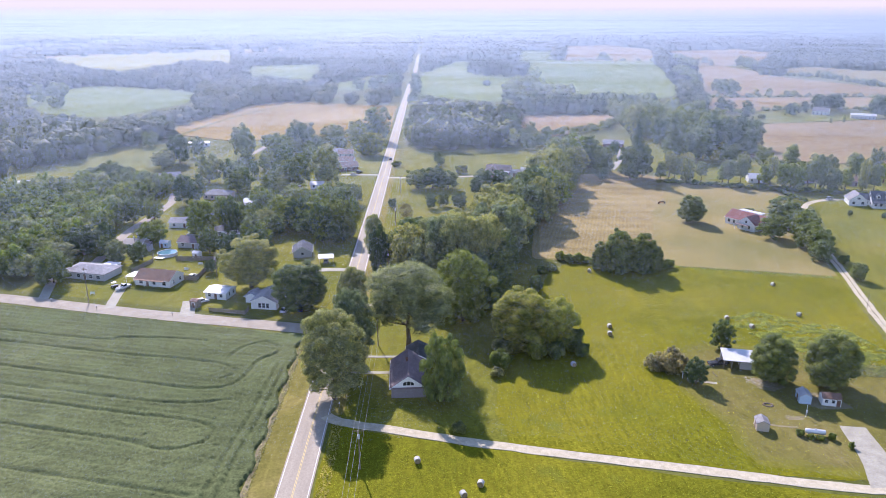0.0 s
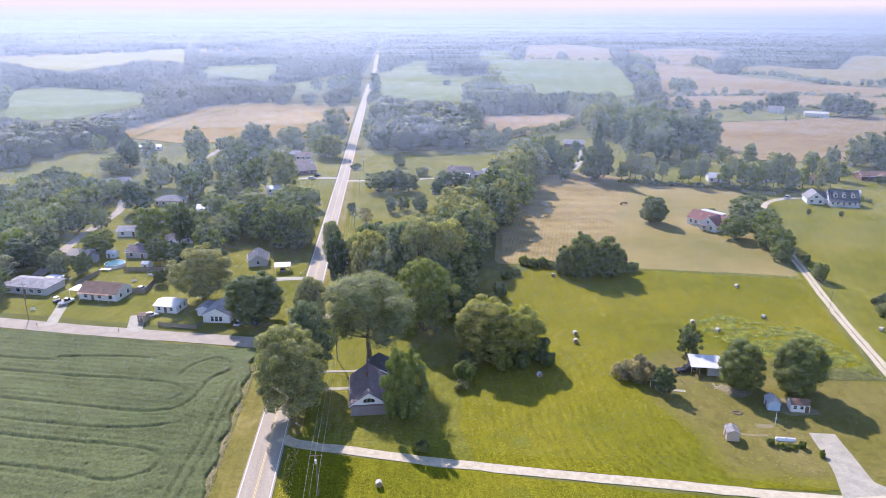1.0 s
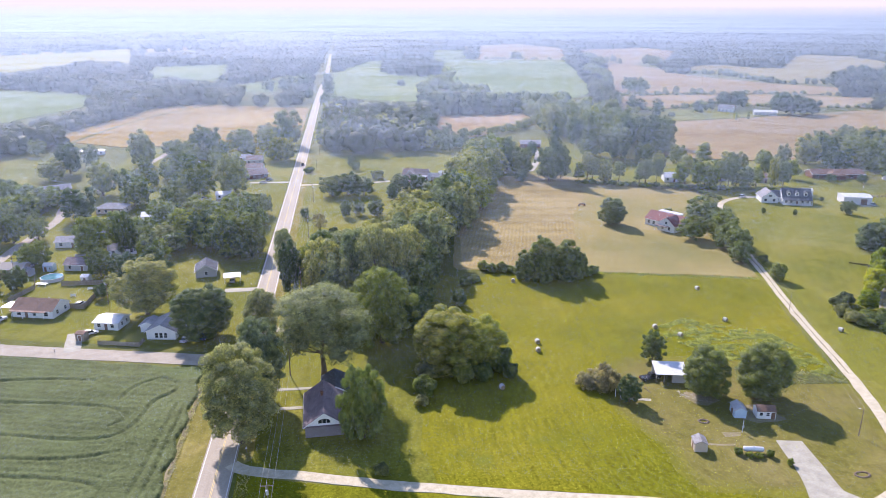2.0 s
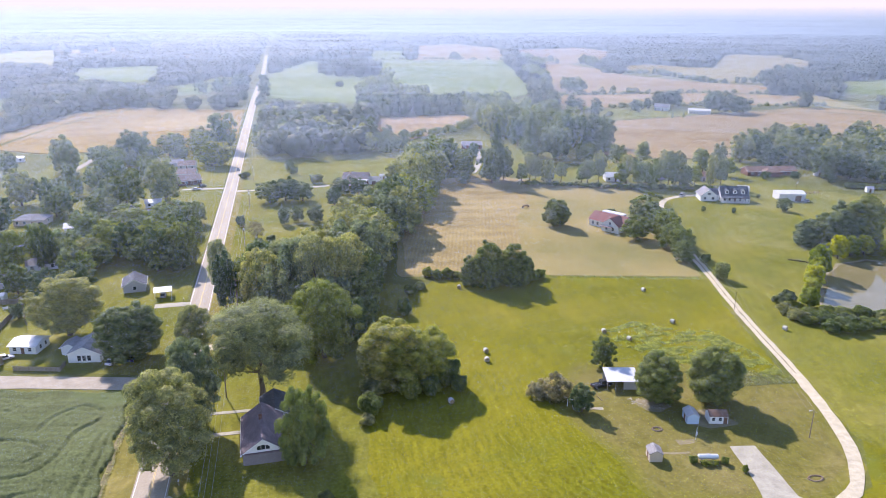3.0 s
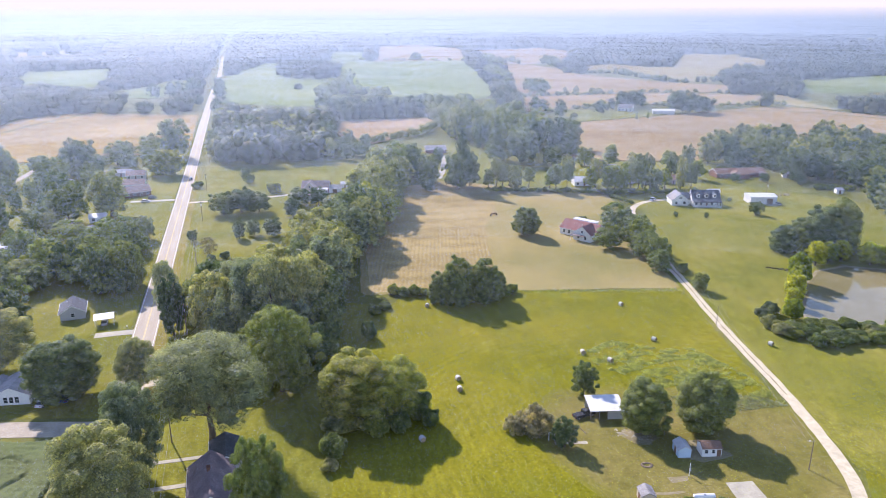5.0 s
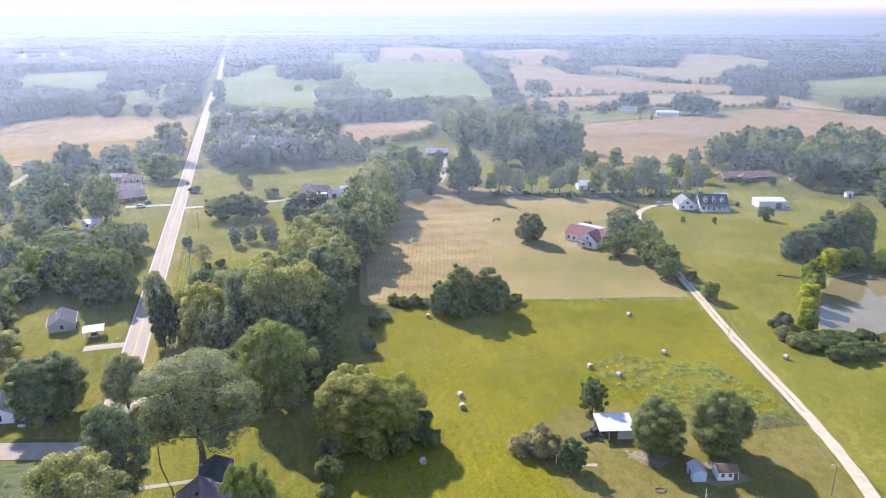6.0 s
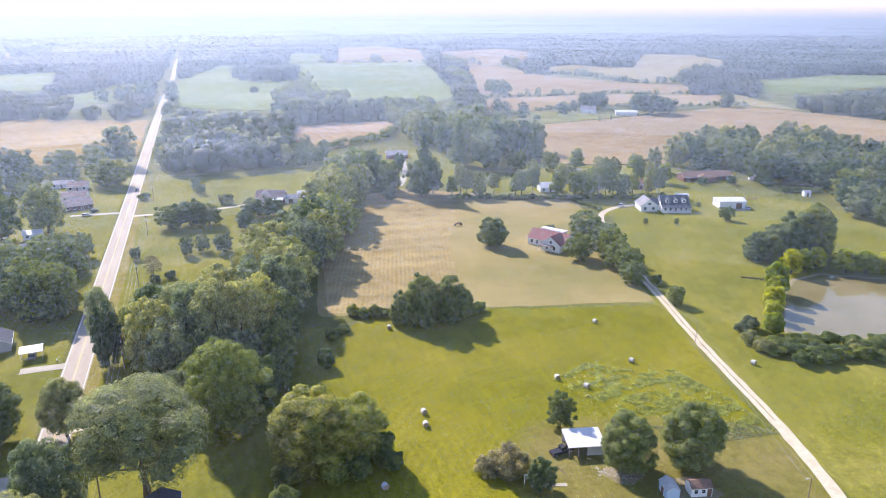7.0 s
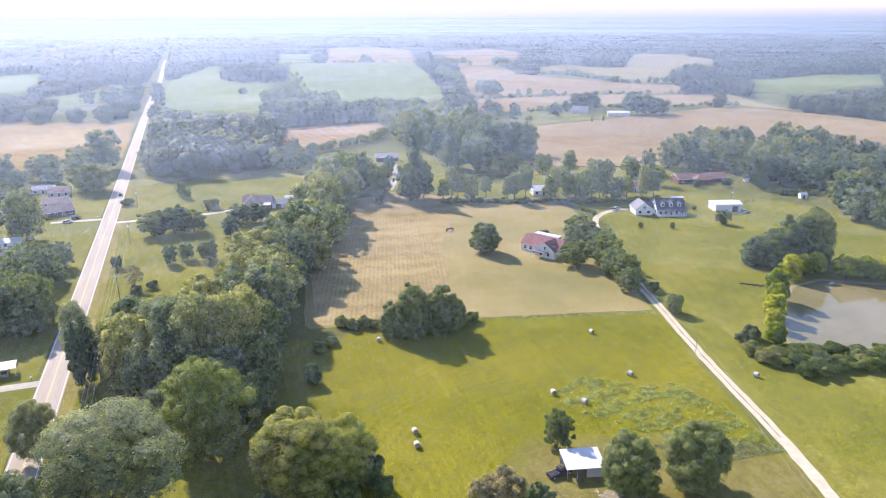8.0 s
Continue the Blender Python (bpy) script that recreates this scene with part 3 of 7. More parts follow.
main_road = ribbon("road", [(0, -600), (0, 40), (0, 200), (0, 500), (0, 900), (3, 1250), (0, 1900)], 6.9, 0.10, ASPHALT, "straight two-lane country road, sunlit worn asphalt", "road", thick=0.1)
for off, w, m in ((3.05, 0.14, LINE_WHITE), (-3.05, 0.14, LINE_WHITE), (0.13, 0.11, LINE_YELLOW), (-0.13, 0.11, LINE_YELLOW)):
    ribbon("road_line", [(0, -600), (0, 40), (0, 200), (0, 500), (0, 900), (3, 1250), (0, 1900)], w, 0.124, m, "", "", parent=main_road, offset=off, thick=0.004)
ribbon("side_road", [(-2, 196.5), (-19, 201), (-65, 212), (-116, 226), (-180, 243), (-250, 262)], 6.4, 0.09, SIDE_ASPHALT, "pale side road past the houses", "road", 0.25, thick=0.09)
ribbon("lane", [(-100, 262), (-104, 303), (-103, 352), (-108, 385), (-98, 458), (-91, 527), (-80, 640)], 4.2, 0.08, SIDE_ASPHALT, "narrow village lane in sunlight", "road", 0.3, thick=0.08)
ribbon("gravel_drive", [(2.6, 149), (6, 146.3), (19, 142.5), (40, 136.2), (78, 127.2), (116, 118.8), (132, 121.5), (141, 129.5), (148.6, 143.7), (156.8, 168.9), (167, 208), (178, 245), (188, 280), (204, 325), (214, 344), (226, 353), (240, 355)],
       2.9, 0.12, GRAVEL, "long pale gravel drive curving across the meadow", "drive", 0.35, thick=0.12)
DRIVE = [(116, 118.8), (132, 121.5), (141, 129.5), (148.6, 143.7), (156.8, 168.9), (167, 208), (178, 245), (188, 280), (204, 325)]
ribbon("grass_strip", DRIVE[4:], 0.3, 0.134, DIRT, "worn dirt strip between the drive's wheel tracks", "verge", 0.4, thick=0.01)
ribbon("drive", [(-3, 421), (-25, 422)], 3.2, 0.1, CONCRETE, "pale concrete house drive", "drive", 0.2, thick=0.1)
ribbon("drive", [(3, 412.5), (20, 413), (47, 415), (60, 420)], 3.0, 0.1, GRAVEL, "gravel drive to the dark-roofed house", "drive", 0.3, thick=0.1)
ribbon("lane", [(3, 508), (25, 504), (51, 503), (73, 499), (100, 492)], 2.0, 0.1, TURF, "dusty lane before the hazy wood", "road", 0.4, thick=0.1)
ribbon("drive", [(-3, 252), (-14, 252)], 3.4, 0.1, CONCRETE, "pale concrete house drive", "drive", 0.2, thick=0.1)
ribbon("drive", [(-76, 216), (-80, 238)], 3.4, 0.1, CONCRETE, "pale concrete house drive", "drive", 0.2, thick=0.1)
ribbon("drive", [(-49, 209), (-52, 222)], 4.5, 0.1, CONCRETE, "pale concrete house drive", "drive", 0.3, thick=0.1)
ribbon("drive", [(-101, 224), (-108, 246)], 3.4, 0.1, CONCRETE, "pale concrete house drive", "drive", 0.3, thick=0.1)
ribbon("drive", [(3, 217), (13, 217)], 3.6, 0.1, GRAVEL, "short gravel drive under trees", "drive", 0.4, thick=0.1)
ribbon("footpath", [(4, 170.5), (17, 170.3)], 1.3, 0.1, CONCRETE, "narrow path to the farmhouse", "path", 0.2, thick=0.1)
ribbon("footpath", [(4, 180), (19, 179.5)], 1.2, 0.1, CONCRETE, "narrow path to the farmhouse", "path", 0.2, thick=0.1)
sheet("gravel_apron", [(120.2, 142.4), (125.6, 141.2), (123.2, 124), (126, 120), (114, 119.5), (116.8, 127)], 0.13, CONCRETE, "pale parking apron beside the drive", "drive", 0.3, 3)


# ---- trees ----
def ball(n=8, m=5):
    """Vertices, quads and triangles of a coarse unit ball."""
    v = [(0, 0, 1)]
    for i in range(1, m):
        a = math.pi * i / m
        v += [(math.sin(a) * math.cos(2 * math.pi * j / n), math.sin(a) * math.sin(2 * math.pi * j / n), math.cos(a)) for j in range(n)]
    v.append((0, 0, -1))
    q = [(1 + i * n + j, 1 + (i + 1) * n + j, 1 + (i + 1) * n + (j + 1) % n, 1 + i * n + (j + 1) % n) for i in range(m - 2) for j in range(n)]
    last = 1 + (m - 1) * n
    t = [(0, 1 + j, 1 + (j + 1) % n) for j in range(n)] + [(last, last - n + (j + 1) % n, last - n + j) for j in range(n)]
    return np.array(v), np.array(q), np.array(t)


BALL = ball()
SMALL_BALL = ball(6, 4)


def crown_arrays(rng, lobes, leaves, size, core=0.8, droop=0.0, shell=(0.84, 1.1), ballset=BALL):
    """Leaf clumps on the outside of some round lobes, each lobe with a rough inner body."""
    lobes = np.asarray(lobes, dtype=float)
    V, Q, T, n = [], [], [], 0
    if core:
        bv, bq, bt = ballset
        for l in lobes:
            wob = 1 + 0.16 * rng.standard_normal((len(bv), 1))
            V.append(l[:3] + bv * wob * l[3:] * core)
            Q.append(bq + n)
            T.append(bt + n)
            n += len(bv)
    area = lobes[:, 3] * lobes[:, 5]
    pick = rng.choice(len(lobes), leaves * 2, p=area / area.sum())
    d = rng.standard_normal((leaves * 2, 3))
    d /= np.linalg.norm(d, axis=1, keepdims=True)
    d[:, 2] = np.where(d[:, 2] < -0.5, -d[:, 2], d[:, 2])
    c, r = lobes[pick, :3], lobes[pick, 3:]
    p = c + r * d * rng.uniform(shell[0], shell[1], (leaves * 2, 1))
    deep = np.zeros(len(p), bool)
    for l in lobes:
        deep |= (((p - l[:3]) / l[3:]) ** 2).sum(1) < 0.62
    p, d = p[~deep][:leaves], d[~deep][:leaves]
    k = len(p)
    nrm = d + rng.standard_normal((k, 3)) * 0.36
    nrm /= np.linalg.norm(nrm, axis=1, keepdims=True)
    u = np.cross(nrm, rng.standard_normal((k, 3)))
    u /= np.linalg.norm(u, axis=1, keepdims=True) + 1e-9
    if droop:
        u = u * (1 - droop) + np.array([0, 0, -droop])
        u /= np.linalg.norm(u, axis=1, keepdims=True)
    w = np.cross(nrm, u)
    s = size * rng.uniform(0.6, 1.35, (k, 1))
    bend = nrm * s * 0.22
    a = p - u * s * (1 + droop)
    b = p + w * s * 0.55 + bend
    e = p + u * s * (1 + droop) - bend * 0.5
    f = p - w * s * 0.55 + bend
    V.append(np.stack([a, b, e, f], 1).reshape(-1, 3))
    Q.append(np.arange(k * 4).reshape(-1, 4) + n)
    V, Q = np.concatenate(V), np.concatenate(Q)
    T = np.concatenate(T) if T else np.zeros((0, 3), int)
    return V, Q, T


def broad_lobes(rng, h, w, low=0.06, count=18):
    """Lobes of a broad rounded crown that comes down near the ground."""
    mid, half = h * (1 + low) / 2, h * (1 - low) / 2
    out = [(0, 0, mid - half * 0.05, w * 0.36, w * 0.36, half * 0.8)]
    for i in range(count):
        a = i * 2.4 + rng.uniform(-0.5, 0.5)
        v = -0.88 + 1.86 * (i + rng.uniform(0.1, 0.9)) / count
        ring = max(0.0, 1 - v * v) ** 0.4 * rng.uniform(0.7, 1.12)
        r = w * rng.uniform(0.10, 0.23)
        out.append((math.cos(a) * ring * (w * 0.5 - r), math.sin(a) * ring * (w * 0.5 - r), mid + v * (half - r * 0.8), r, r, r * rng.uniform(0.8, 1.05)))
    return out


def dome_lobes(rng, h, w, low=-0.05, count=40, r=(0.07, 0.145), full=0.42, body=0.33):
    """A full crown down to the ground: a deep body under many small tufts, with an uneven outline."""
    mid, half = h * (1 + low) / 2, h * (1 - low) / 2
    ph = rng.uniform(0, 6.3, 3)
    out = [(0, 0, mid - half * 0.15, w * body, w * body, half * (0.39 + body))]
    for i in range(count):
        a = i * 2.4 + rng.uniform(-0.4, 0.4)
        v = -0.9 + 1.88 * (i + rng.uniform(0.1, 0.9)) / count
        bulge = 1 + 0.13 * math.sin(2 * a + ph[0] + v) + 0.10 * math.sin(3 * a + ph[1] - 2 * v)
        ring = max(0.0, 1 - v * v) ** full * rng.uniform(0.84, 1.1) * bulge
        q = w * rng.uniform(*r)
        lift = 1 + 0.10 * math.sin(2 * a + ph[2])
        out.append((math.cos(a) * ring * (w * 0.5 - q), math.sin(a) * ring * (w * 0.5 - q), mid + v * (half - q * 0.7) * (lift if v > 0 else 1), q, q, q * rng.uniform(0.75, 1.0)))
    return out


def tall_lobes(rng, h, w, low=0.34, count=12):
    """A loose upright column of tufts."""
    out = []
    for i in range(count):
        f = (i + 0.5) / count
        a = i * 2.4
        r = w * rng.uniform(0.20, 0.30) * (1.05 - 0.35 * f)
        off = w * rng.uniform(0.12, 0.30) * (1 - 0.4 * f)
        out.append((math.cos(a) * off, math.sin(a) * off, h * (low + (0.95 - low) * f) - r * 0.3, r, r, r))
    return out


def cone_lobes(rng, h, w):
    out = []
    for i in range(9):
        f = i / 8
        r = w * 0.42 * (1 - f) ** 0.8 + w * 0.05
        a = i * 2.1
        out.append((math.cos(a) * r * 0.25, math.sin(a) * r * 0.25, h * (0.12 + 0.84 * f), r, r, h * 0.1))
    return out


def airy_lobes(rng, h, w, count=20, mid=0.6, tall=0.36, r=(0.10, 0.17)):
    """Separate tufts held out on limbs."""
    out = []
    ph = rng.uniform(0, 6.3, 2)
    for i in range(count):
        a = i * 2.4 + rng.uniform(-0.4, 0.4)
        v = -0.8 + 1.75 * (i + 0.5) / count
        ring = math.sqrt(max(0.05, 1 - v * v)) * rng.uniform(0.5, 1.0) * (1 + 0.16 * math.sin(2 * a + ph[0]) + 0.12 * math.sin(3 * a + ph[1] + v))
        q = w * rng.uniform(*r)
        out.append((math.cos(a) * ring * w * 0.40, math.sin(a) * ring * w * 0.40, h * mid + v * h * tall * (0.9 if v > 0.5 else 1.0), q, q, q * 0.8))
    return out


def trunk_mesh(rng, h, w, lobes, bend=0.03, reach=5):
    bm = bmesh.new()
    r = max(0.12, 0.018 * h + 0.008 * w)
    pts = [Vector((0, 0, -0.2))]
    for i in range(1, 5):
        pts.append(Vector((rng.uniform(-1, 1) * bend * h, rng.uniform(-1, 1) * bend * h, h * 0.16 * i)))
    for i in range(4):
        rod(bm, pts[i], pts[i + 1], r * (1.25 if i == 0 else 1 - 0.2 * i), r * (1 - 0.2 * (i + 1)), 7)
    for l in lobes[1:1 + reach]:
        rod(bm, pts[2] if l[2] < h * 0.6 else pts[3], (l[0], l[1], l[2]), r * 0.42, r * 0.12, 5)
    return bm


SPECIES = {}


def species(key, h, w, lobes_of, leaf, leaves, size, seeds, core=0.8, droop=0.0, shell=(0.84, 1.1), bend=0.03, **more):
    SPECIES[key] = dict(h=h, w=w, lobes_of=lobes_of, leaf=leaf, leaves=leaves, size=size, seeds=seeds, core=core, droop=droop, shell=shell, bend=bend, more=more, made={})


def plant(key, x, y, h, w, label, category="tree", name="tree", group="", turn=None):
    """Sets a tree of that species; alike ones share their meshes."""
    if key + "_far" in SPECIES and math.hypot(x - 35, y - 30) > 290:
        key += "_far"
    sp = SPECIES[key]
    rng = np.random.default_rng(int(abs(x * 31 + y * 17)) + 3)
    seed = sp["seeds"][int(rng.integers(len(sp["seeds"])))]
    turn = rng.uniform(0, 360) if turn is None else turn
    size = Vector((w / sp["w"], w / sp["w"], h / sp["h"]))
    rot = Euler((0, 0, radians(turn)))
    if (seed, label) not in sp["made"]:
        if seed not in sp["made"]:
            r = np.random.default_rng(seed)
            lobes = sp["lobes_of"](r, sp["h"], sp["w"], **sp["more"])
            V, Q, T = crown_arrays(r, lobes, sp["leaves"], sp["size"], sp["core"], sp["droop"], sp["shell"], BALL if len(lobes) < 20 else SMALL_BALL)
            crown = mesh_np("crown", V, Q, T)
            crown.polygons.foreach_set("use_smooth", np.ones(len(crown.polygons), bool))
            bark = bpy.data.meshes.new("trunk")
            bm = trunk_mesh(r, sp["h"], sp["w"], lobes, sp["bend"])
            bm.to_mesh(bark)
            bm.free()
            sp["made"][seed] = (crown, bark)
        crown, bark = sp["made"][seed]
        ob = thing(name, x, y, 0, turn, label, category, group)
        ob.matrix_basis = Matrix.LocRotScale((x, y, 0), rot, size)
        part("trunk", bark, BARK, ob)
        part("crown", crown, sp["leaf"], ob)
        sp["made"][(seed, label)] = ob
        return ob
    first = sp["made"][(seed, label)]
    s = Vector([a / b for a, b in zip(size, first.scale)])
    ob = copy_thing(first, Matrix.LocRotScale((x, y, 0), rot, s))
    return tagged(ob, label, category, group)


species("big_oak", 20, 17, dome_lobes, LIME_LEAF, 23000, 0.21, (11, 12), core=0.72, shell=(0.84, 1.14), count=70, r=(0.06, 0.13))
species("big_dark", 20, 16, dome_lobes, OAK_LEAF, 15000, 0.26, (13, 14, 15), core=0.85, shell=(0.8, 1.2), low=0.0, count=64, r=(0.07, 0.14), body=0.4)
species("sycamore", 26, 22, airy_lobes, GREY_LEAF, 38000, 0.19, (15,), core=0.5, shell=(0.55, 1.25), bend=0.02, count=95, mid=0.63, tall=0.34, r=(0.07, 0.13))
species("airy", 22, 14, airy_lobes, GREY_LEAF, 5600, 0.36, (19, 20), core=0.5, shell=(0.5, 1.35), count=34, mid=0.6, tall=0.36)
species("roadside", 22, 16, dome_lobes, GREY_LEAF, 26000, 0.215, (16, 17), core=0.62, shell=(0.84, 1.14), count=64, low=0.06, r=(0.06, 0.14))
species("gold", 20, 15, dome_lobes, GOLD_LEAF, 22000, 0.22, (18,), droop=0.12, core=0.8, shell=(0.84, 1.14), count=70, r=(0.07, 0.14), body=0.4)
species("clump", 16, 12, dome_lobes, OAK_LEAF, 8000, 0.27, (46, 47, 48), core=0.8, shell=(0.84, 1.14), low=-0.12, count=50, body=0.4)
for far, leaves, size, count in (("", 3800, 0.40, 40), ("_far", 1500, 0.56, 30)):
    species("oak" + far, 15, 13, dome_lobes, OAK_LEAF, leaves, size, (21, 22, 23), core=0.68, shell=(0.84, 1.14), count=count)
    species("dark_oak" + far, 15, 13, dome_lobes, DARK_LEAF, leaves, size, (24, 25), core=0.68, shell=(0.84, 1.14), low=0.0, count=count)
    species("lime_oak" + far, 15, 13, dome_lobes, LIME_LEAF, leaves, size, (36, 37), core=0.68, shell=(0.84, 1.14), count=count)
    species("grey_oak" + far, 15, 13, dome_lobes, GREY_LEAF, leaves, size, (26, 27, 38), core=0.68, shell=(0.84, 1.14), count=count)
species("willow", 11, 9, broad_lobes, WILLOW_LEAF, 3000, 0.36, (28, 29), droop=0.4, low=0.0)
species("tall", 18, 9, tall_lobes, BUSH_LEAF, 1500, 0.5, (31, 32, 33), core=0.6, shell=(0.6, 1.2), low=0.3)
species("pine", 28, 16, cone_lobes, DARK_LEAF, 1500, 0.7, (34, 35), core=0.75)
species("shrub", 3, 4, broad_lobes, SHRUB_LEAF, 1300, 0.2, (41, 42), low=-0.1, count=7)
species("green_shrub", 3, 4, broad_lobes, BUSH_LEAF, 1500, 0.19, (43, 44), low=-0.1, count=7)
species("bramble", 4, 6, dome_lobes, BRAMBLE_LEAF, 2200, 0.22, (51, 52), low=-0.2, count=22, core=0.7, shell=(0.6, 1.35))
species("bare", 8, 7, airy_lobes, BARE_TWIG, 1500, 0.2, (45,), core=0.0, shell=(0.2, 1.2))

# trees round the old farmhouse and the road
plant("roadside", 3.6, 157, 22.5, 18, "big grey-green tree leaning over the road edge")
plant("roadside", 6.2, 175, 21, 13, "slim dark roadside tree behind a larger one")
plant("sycamore", 21, 183.5, 25.5, 27, "tall airy sycamore with a bare forked trunk", turn=30)
plant("big_oak", 30.0, 155.5, 17.5, 10.5, "dense green tree shading the farmhouse")
plant("big_oak", 37.0, 204, 22.5, 18, "broad bright-topped tree at the wood's edge")
plant("gold", 52.6, 185.5, 16.8, 18.5, "yellowing tree in a meadow clump")
plant("big_oak", 61.5, 185.5, 14.2, 15, "dark green tree in a meadow clump")
plant("roadside", 2.6, 214, 14, 10, "grey-green tree close to the road")
plant("airy", 6.5, 254, 21, 9, "slim tall tree on the road verge")
plant("dark_oak", 8.5, 246, 18, 8, "slim tall tree on the road verge")
for x, y, h, w in ((30, 238, 25, 12), (36, 234, 27, 13), (43, 235, 26, 13), (48, 242, 24, 13), (27, 250, 21, 13)):
    plant("airy", x, y, h, w, "tall airy tree with pale trunks in the belt", group="tree belt")
for x, y, h, w in ((20, 240, 21, 14), (25, 231, 18, 14), (33, 228, 15, 12), (42, 226, 15, 12), (50, 231, 15, 12), (53, 246, 17, 14), (47, 251, 19, 15), (37, 247, 18, 14), (55, 261, 22, 17), (45, 214, 13, 11), (28, 214, 12, 10), (30, 221, 12, 10), (15, 250, 15, 12), (50, 221, 10, 9)):
    plant(("grey_oak", "oak")[int(x + y) % 2], x, y, h, w, "tall broadleaf tree of the long tree belt", group="tree belt")
plant("big_dark", -14, 214, 15.5, 17, "dense dark tree by the road junction")
plant("roadside", -34.6, 234, 18.5, 19, "large round tree between the houses")



def village_trees(key, rows):
    for x, y, h, w in rows:
        plant(key, x, y, h, w, "garden tree among the village houses", group="village trees")


plant("oak", -15.1, 487.6, 14.9, 19.4, "round tree shading a lawn by the main road", group="village trees")
plant("grey_oak", -12.4, 546.6, 25.3, 22.7, "tall grey-green tree beside the main road", group="village trees")
plant("grey_oak", -28.1, 554.4, 14.8, 18.4, "grey-green tree behind the road houses", group="village trees")
village_trees("dark_oak", ((-160, 396, 10, 13.5), (-150, 396, 13.7, 16), (-140, 393, 12, 13.7), (-138, 363, 10.5, 15.4), (-92, 351, 16, 17), (-133, 460, 19, 16), (-109, 272, 11, 15), (-125, 280, 8.3, 11), (-135, 275, 10, 12), (-162, 317, 12, 15)))
village_trees("dark_oak", ((-108, 319, 12.7, 12), (-58, 298, 17, 9.6), (-46, 387, 19.7, 17.7), (-62, 500, 22, 20), (-31, 305, 14, 10.6), (-18, 288, 15.8, 10.5), (-57, 372, 10.6, 10.4), (-167, 346, 9.4, 11.5), (-104, 281, 10, 9)))
village_trees("grey_oak", ((-170, 370, 9, 13), (-162, 370, 10.7, 16), (-97, 401, 18, 15), (-137, 443, 12, 16.6), (-111, 258, 9, 13), (-121, 263, 9, 11), (-30, 395, 22, 18.6), (-10, 351, 10.5, 9), (-97, 480, 22, 18)))
village_trees("grey_oak", ((-66, 452, 20, 18.5), (-11.4, 486, 15.7, 17), (-120, 370, 12.8, 15.4), (-51, 374, 9.5, 9.8), (-92, 262, 9, 8), (-45, 304, 9.5, 12), (-70, 331, 9, 9), (-152, 302, 10, 12)))
village_trees("lime_oak", ((-115, 315, 12.5, 10), (-121, 317, 7.5, 9.6), (-133, 315, 10.5, 15), (-125, 317, 10, 11.4), (-132, 297, 8.5, 13.7), (-87, 286, 10, 12), (-70.5, 297, 16, 14), (-66, 315, 12.4, 12)))
village_trees("lime_oak", ((-53, 331, 13.7, 10.5), (-38, 350, 11, 16.7), (-39, 313, 13, 14), (-27, 362, 7.3, 12.4), (-126, 357, 10.5, 13), (-24, 318, 12, 13), (-146, 333, 9, 12)))
village_trees("oak", ((-99.4, 322, 11, 9), (-75, 376, 12.8, 14.4), (-76, 419, 9.5, 7), (-15, 336, 14.8, 13.7), (-9.5, 292, 17, 13), (-141, 296, 8.8, 10.5), (-155, 334, 9.5, 13), (-128, 482, 13.6, 11), (-53, 481, 11, 12.4), (-175, 523, 11.5, 11.6)))
village_trees("oak", ((-61, 437, 15, 14), (-133, 260, 9, 11), (-169, 334, 10.8, 13.7), (-118, 283, 8, 9.3), (-123, 249, 7.3, 10), (-15, 294, 15, 11), (-51, 298, 11, 10), (-105, 240, 12, 13), (-26, 533, 14, 20), (-45, 527, 15, 20)))
village_trees("dark_oak", ((-60, 273, 10, 10), (-49, 264, 11, 11), (-38, 262, 13, 12), (-84, 262, 8, 8), (-98, 268, 9, 9), (-53, 250, 5, 5)))

# clump and single trees of the meadow and the sheds
for x, y, h, w in ((90.5, 250, 10.5, 8.5), (95.5, 248, 16, 11), (104.5, 247.5, 14.5, 11.5), (109, 248.5, 10, 7), (99.8, 250, 9, 8)):
    plant("clump", x, y, h, w, "dark tree of the clump between the fields", group="field clump")
plant("big_dark", 146, 314.5, 12, 12.5, "lone round tree on the dry field")
plant("big_dark", 114.0, 163.4, 12.6, 11.8, "round shade tree beside the carport")
plant("big_dark", 127.0, 160.5, 14, 13.2, "round shade tree behind the sheds")
plant("dark_oak", 108.3, 182, 9, 6.6, "small dark tree behind the carport")
plant("dark_oak", 94.4, 162.6, 7, 5.9, "small round tree with a clear trunk")
for x, y, h, w in ((185.8, 309, 13, 16), (171.6, 288, 10, 12.5), (182.7, 284, 12.5, 12.5), (186, 294, 11, 12), (179.5, 274, 11, 11.5), (179, 266, 11, 11), (175.6, 257.5, 8.5, 9), (190, 300, 10, 10)):
    plant("oak", x, y, h, w, "round tree in the row along the drive", group="drive trees")
plant("oak", 178.5, 237, 6.4, 6.4, "small brownish tree beside the drive")
plant("green_shrub", 183.5, 255.4, 3.6, 5, "low green bush beside the drive", "shrub", "shrub")

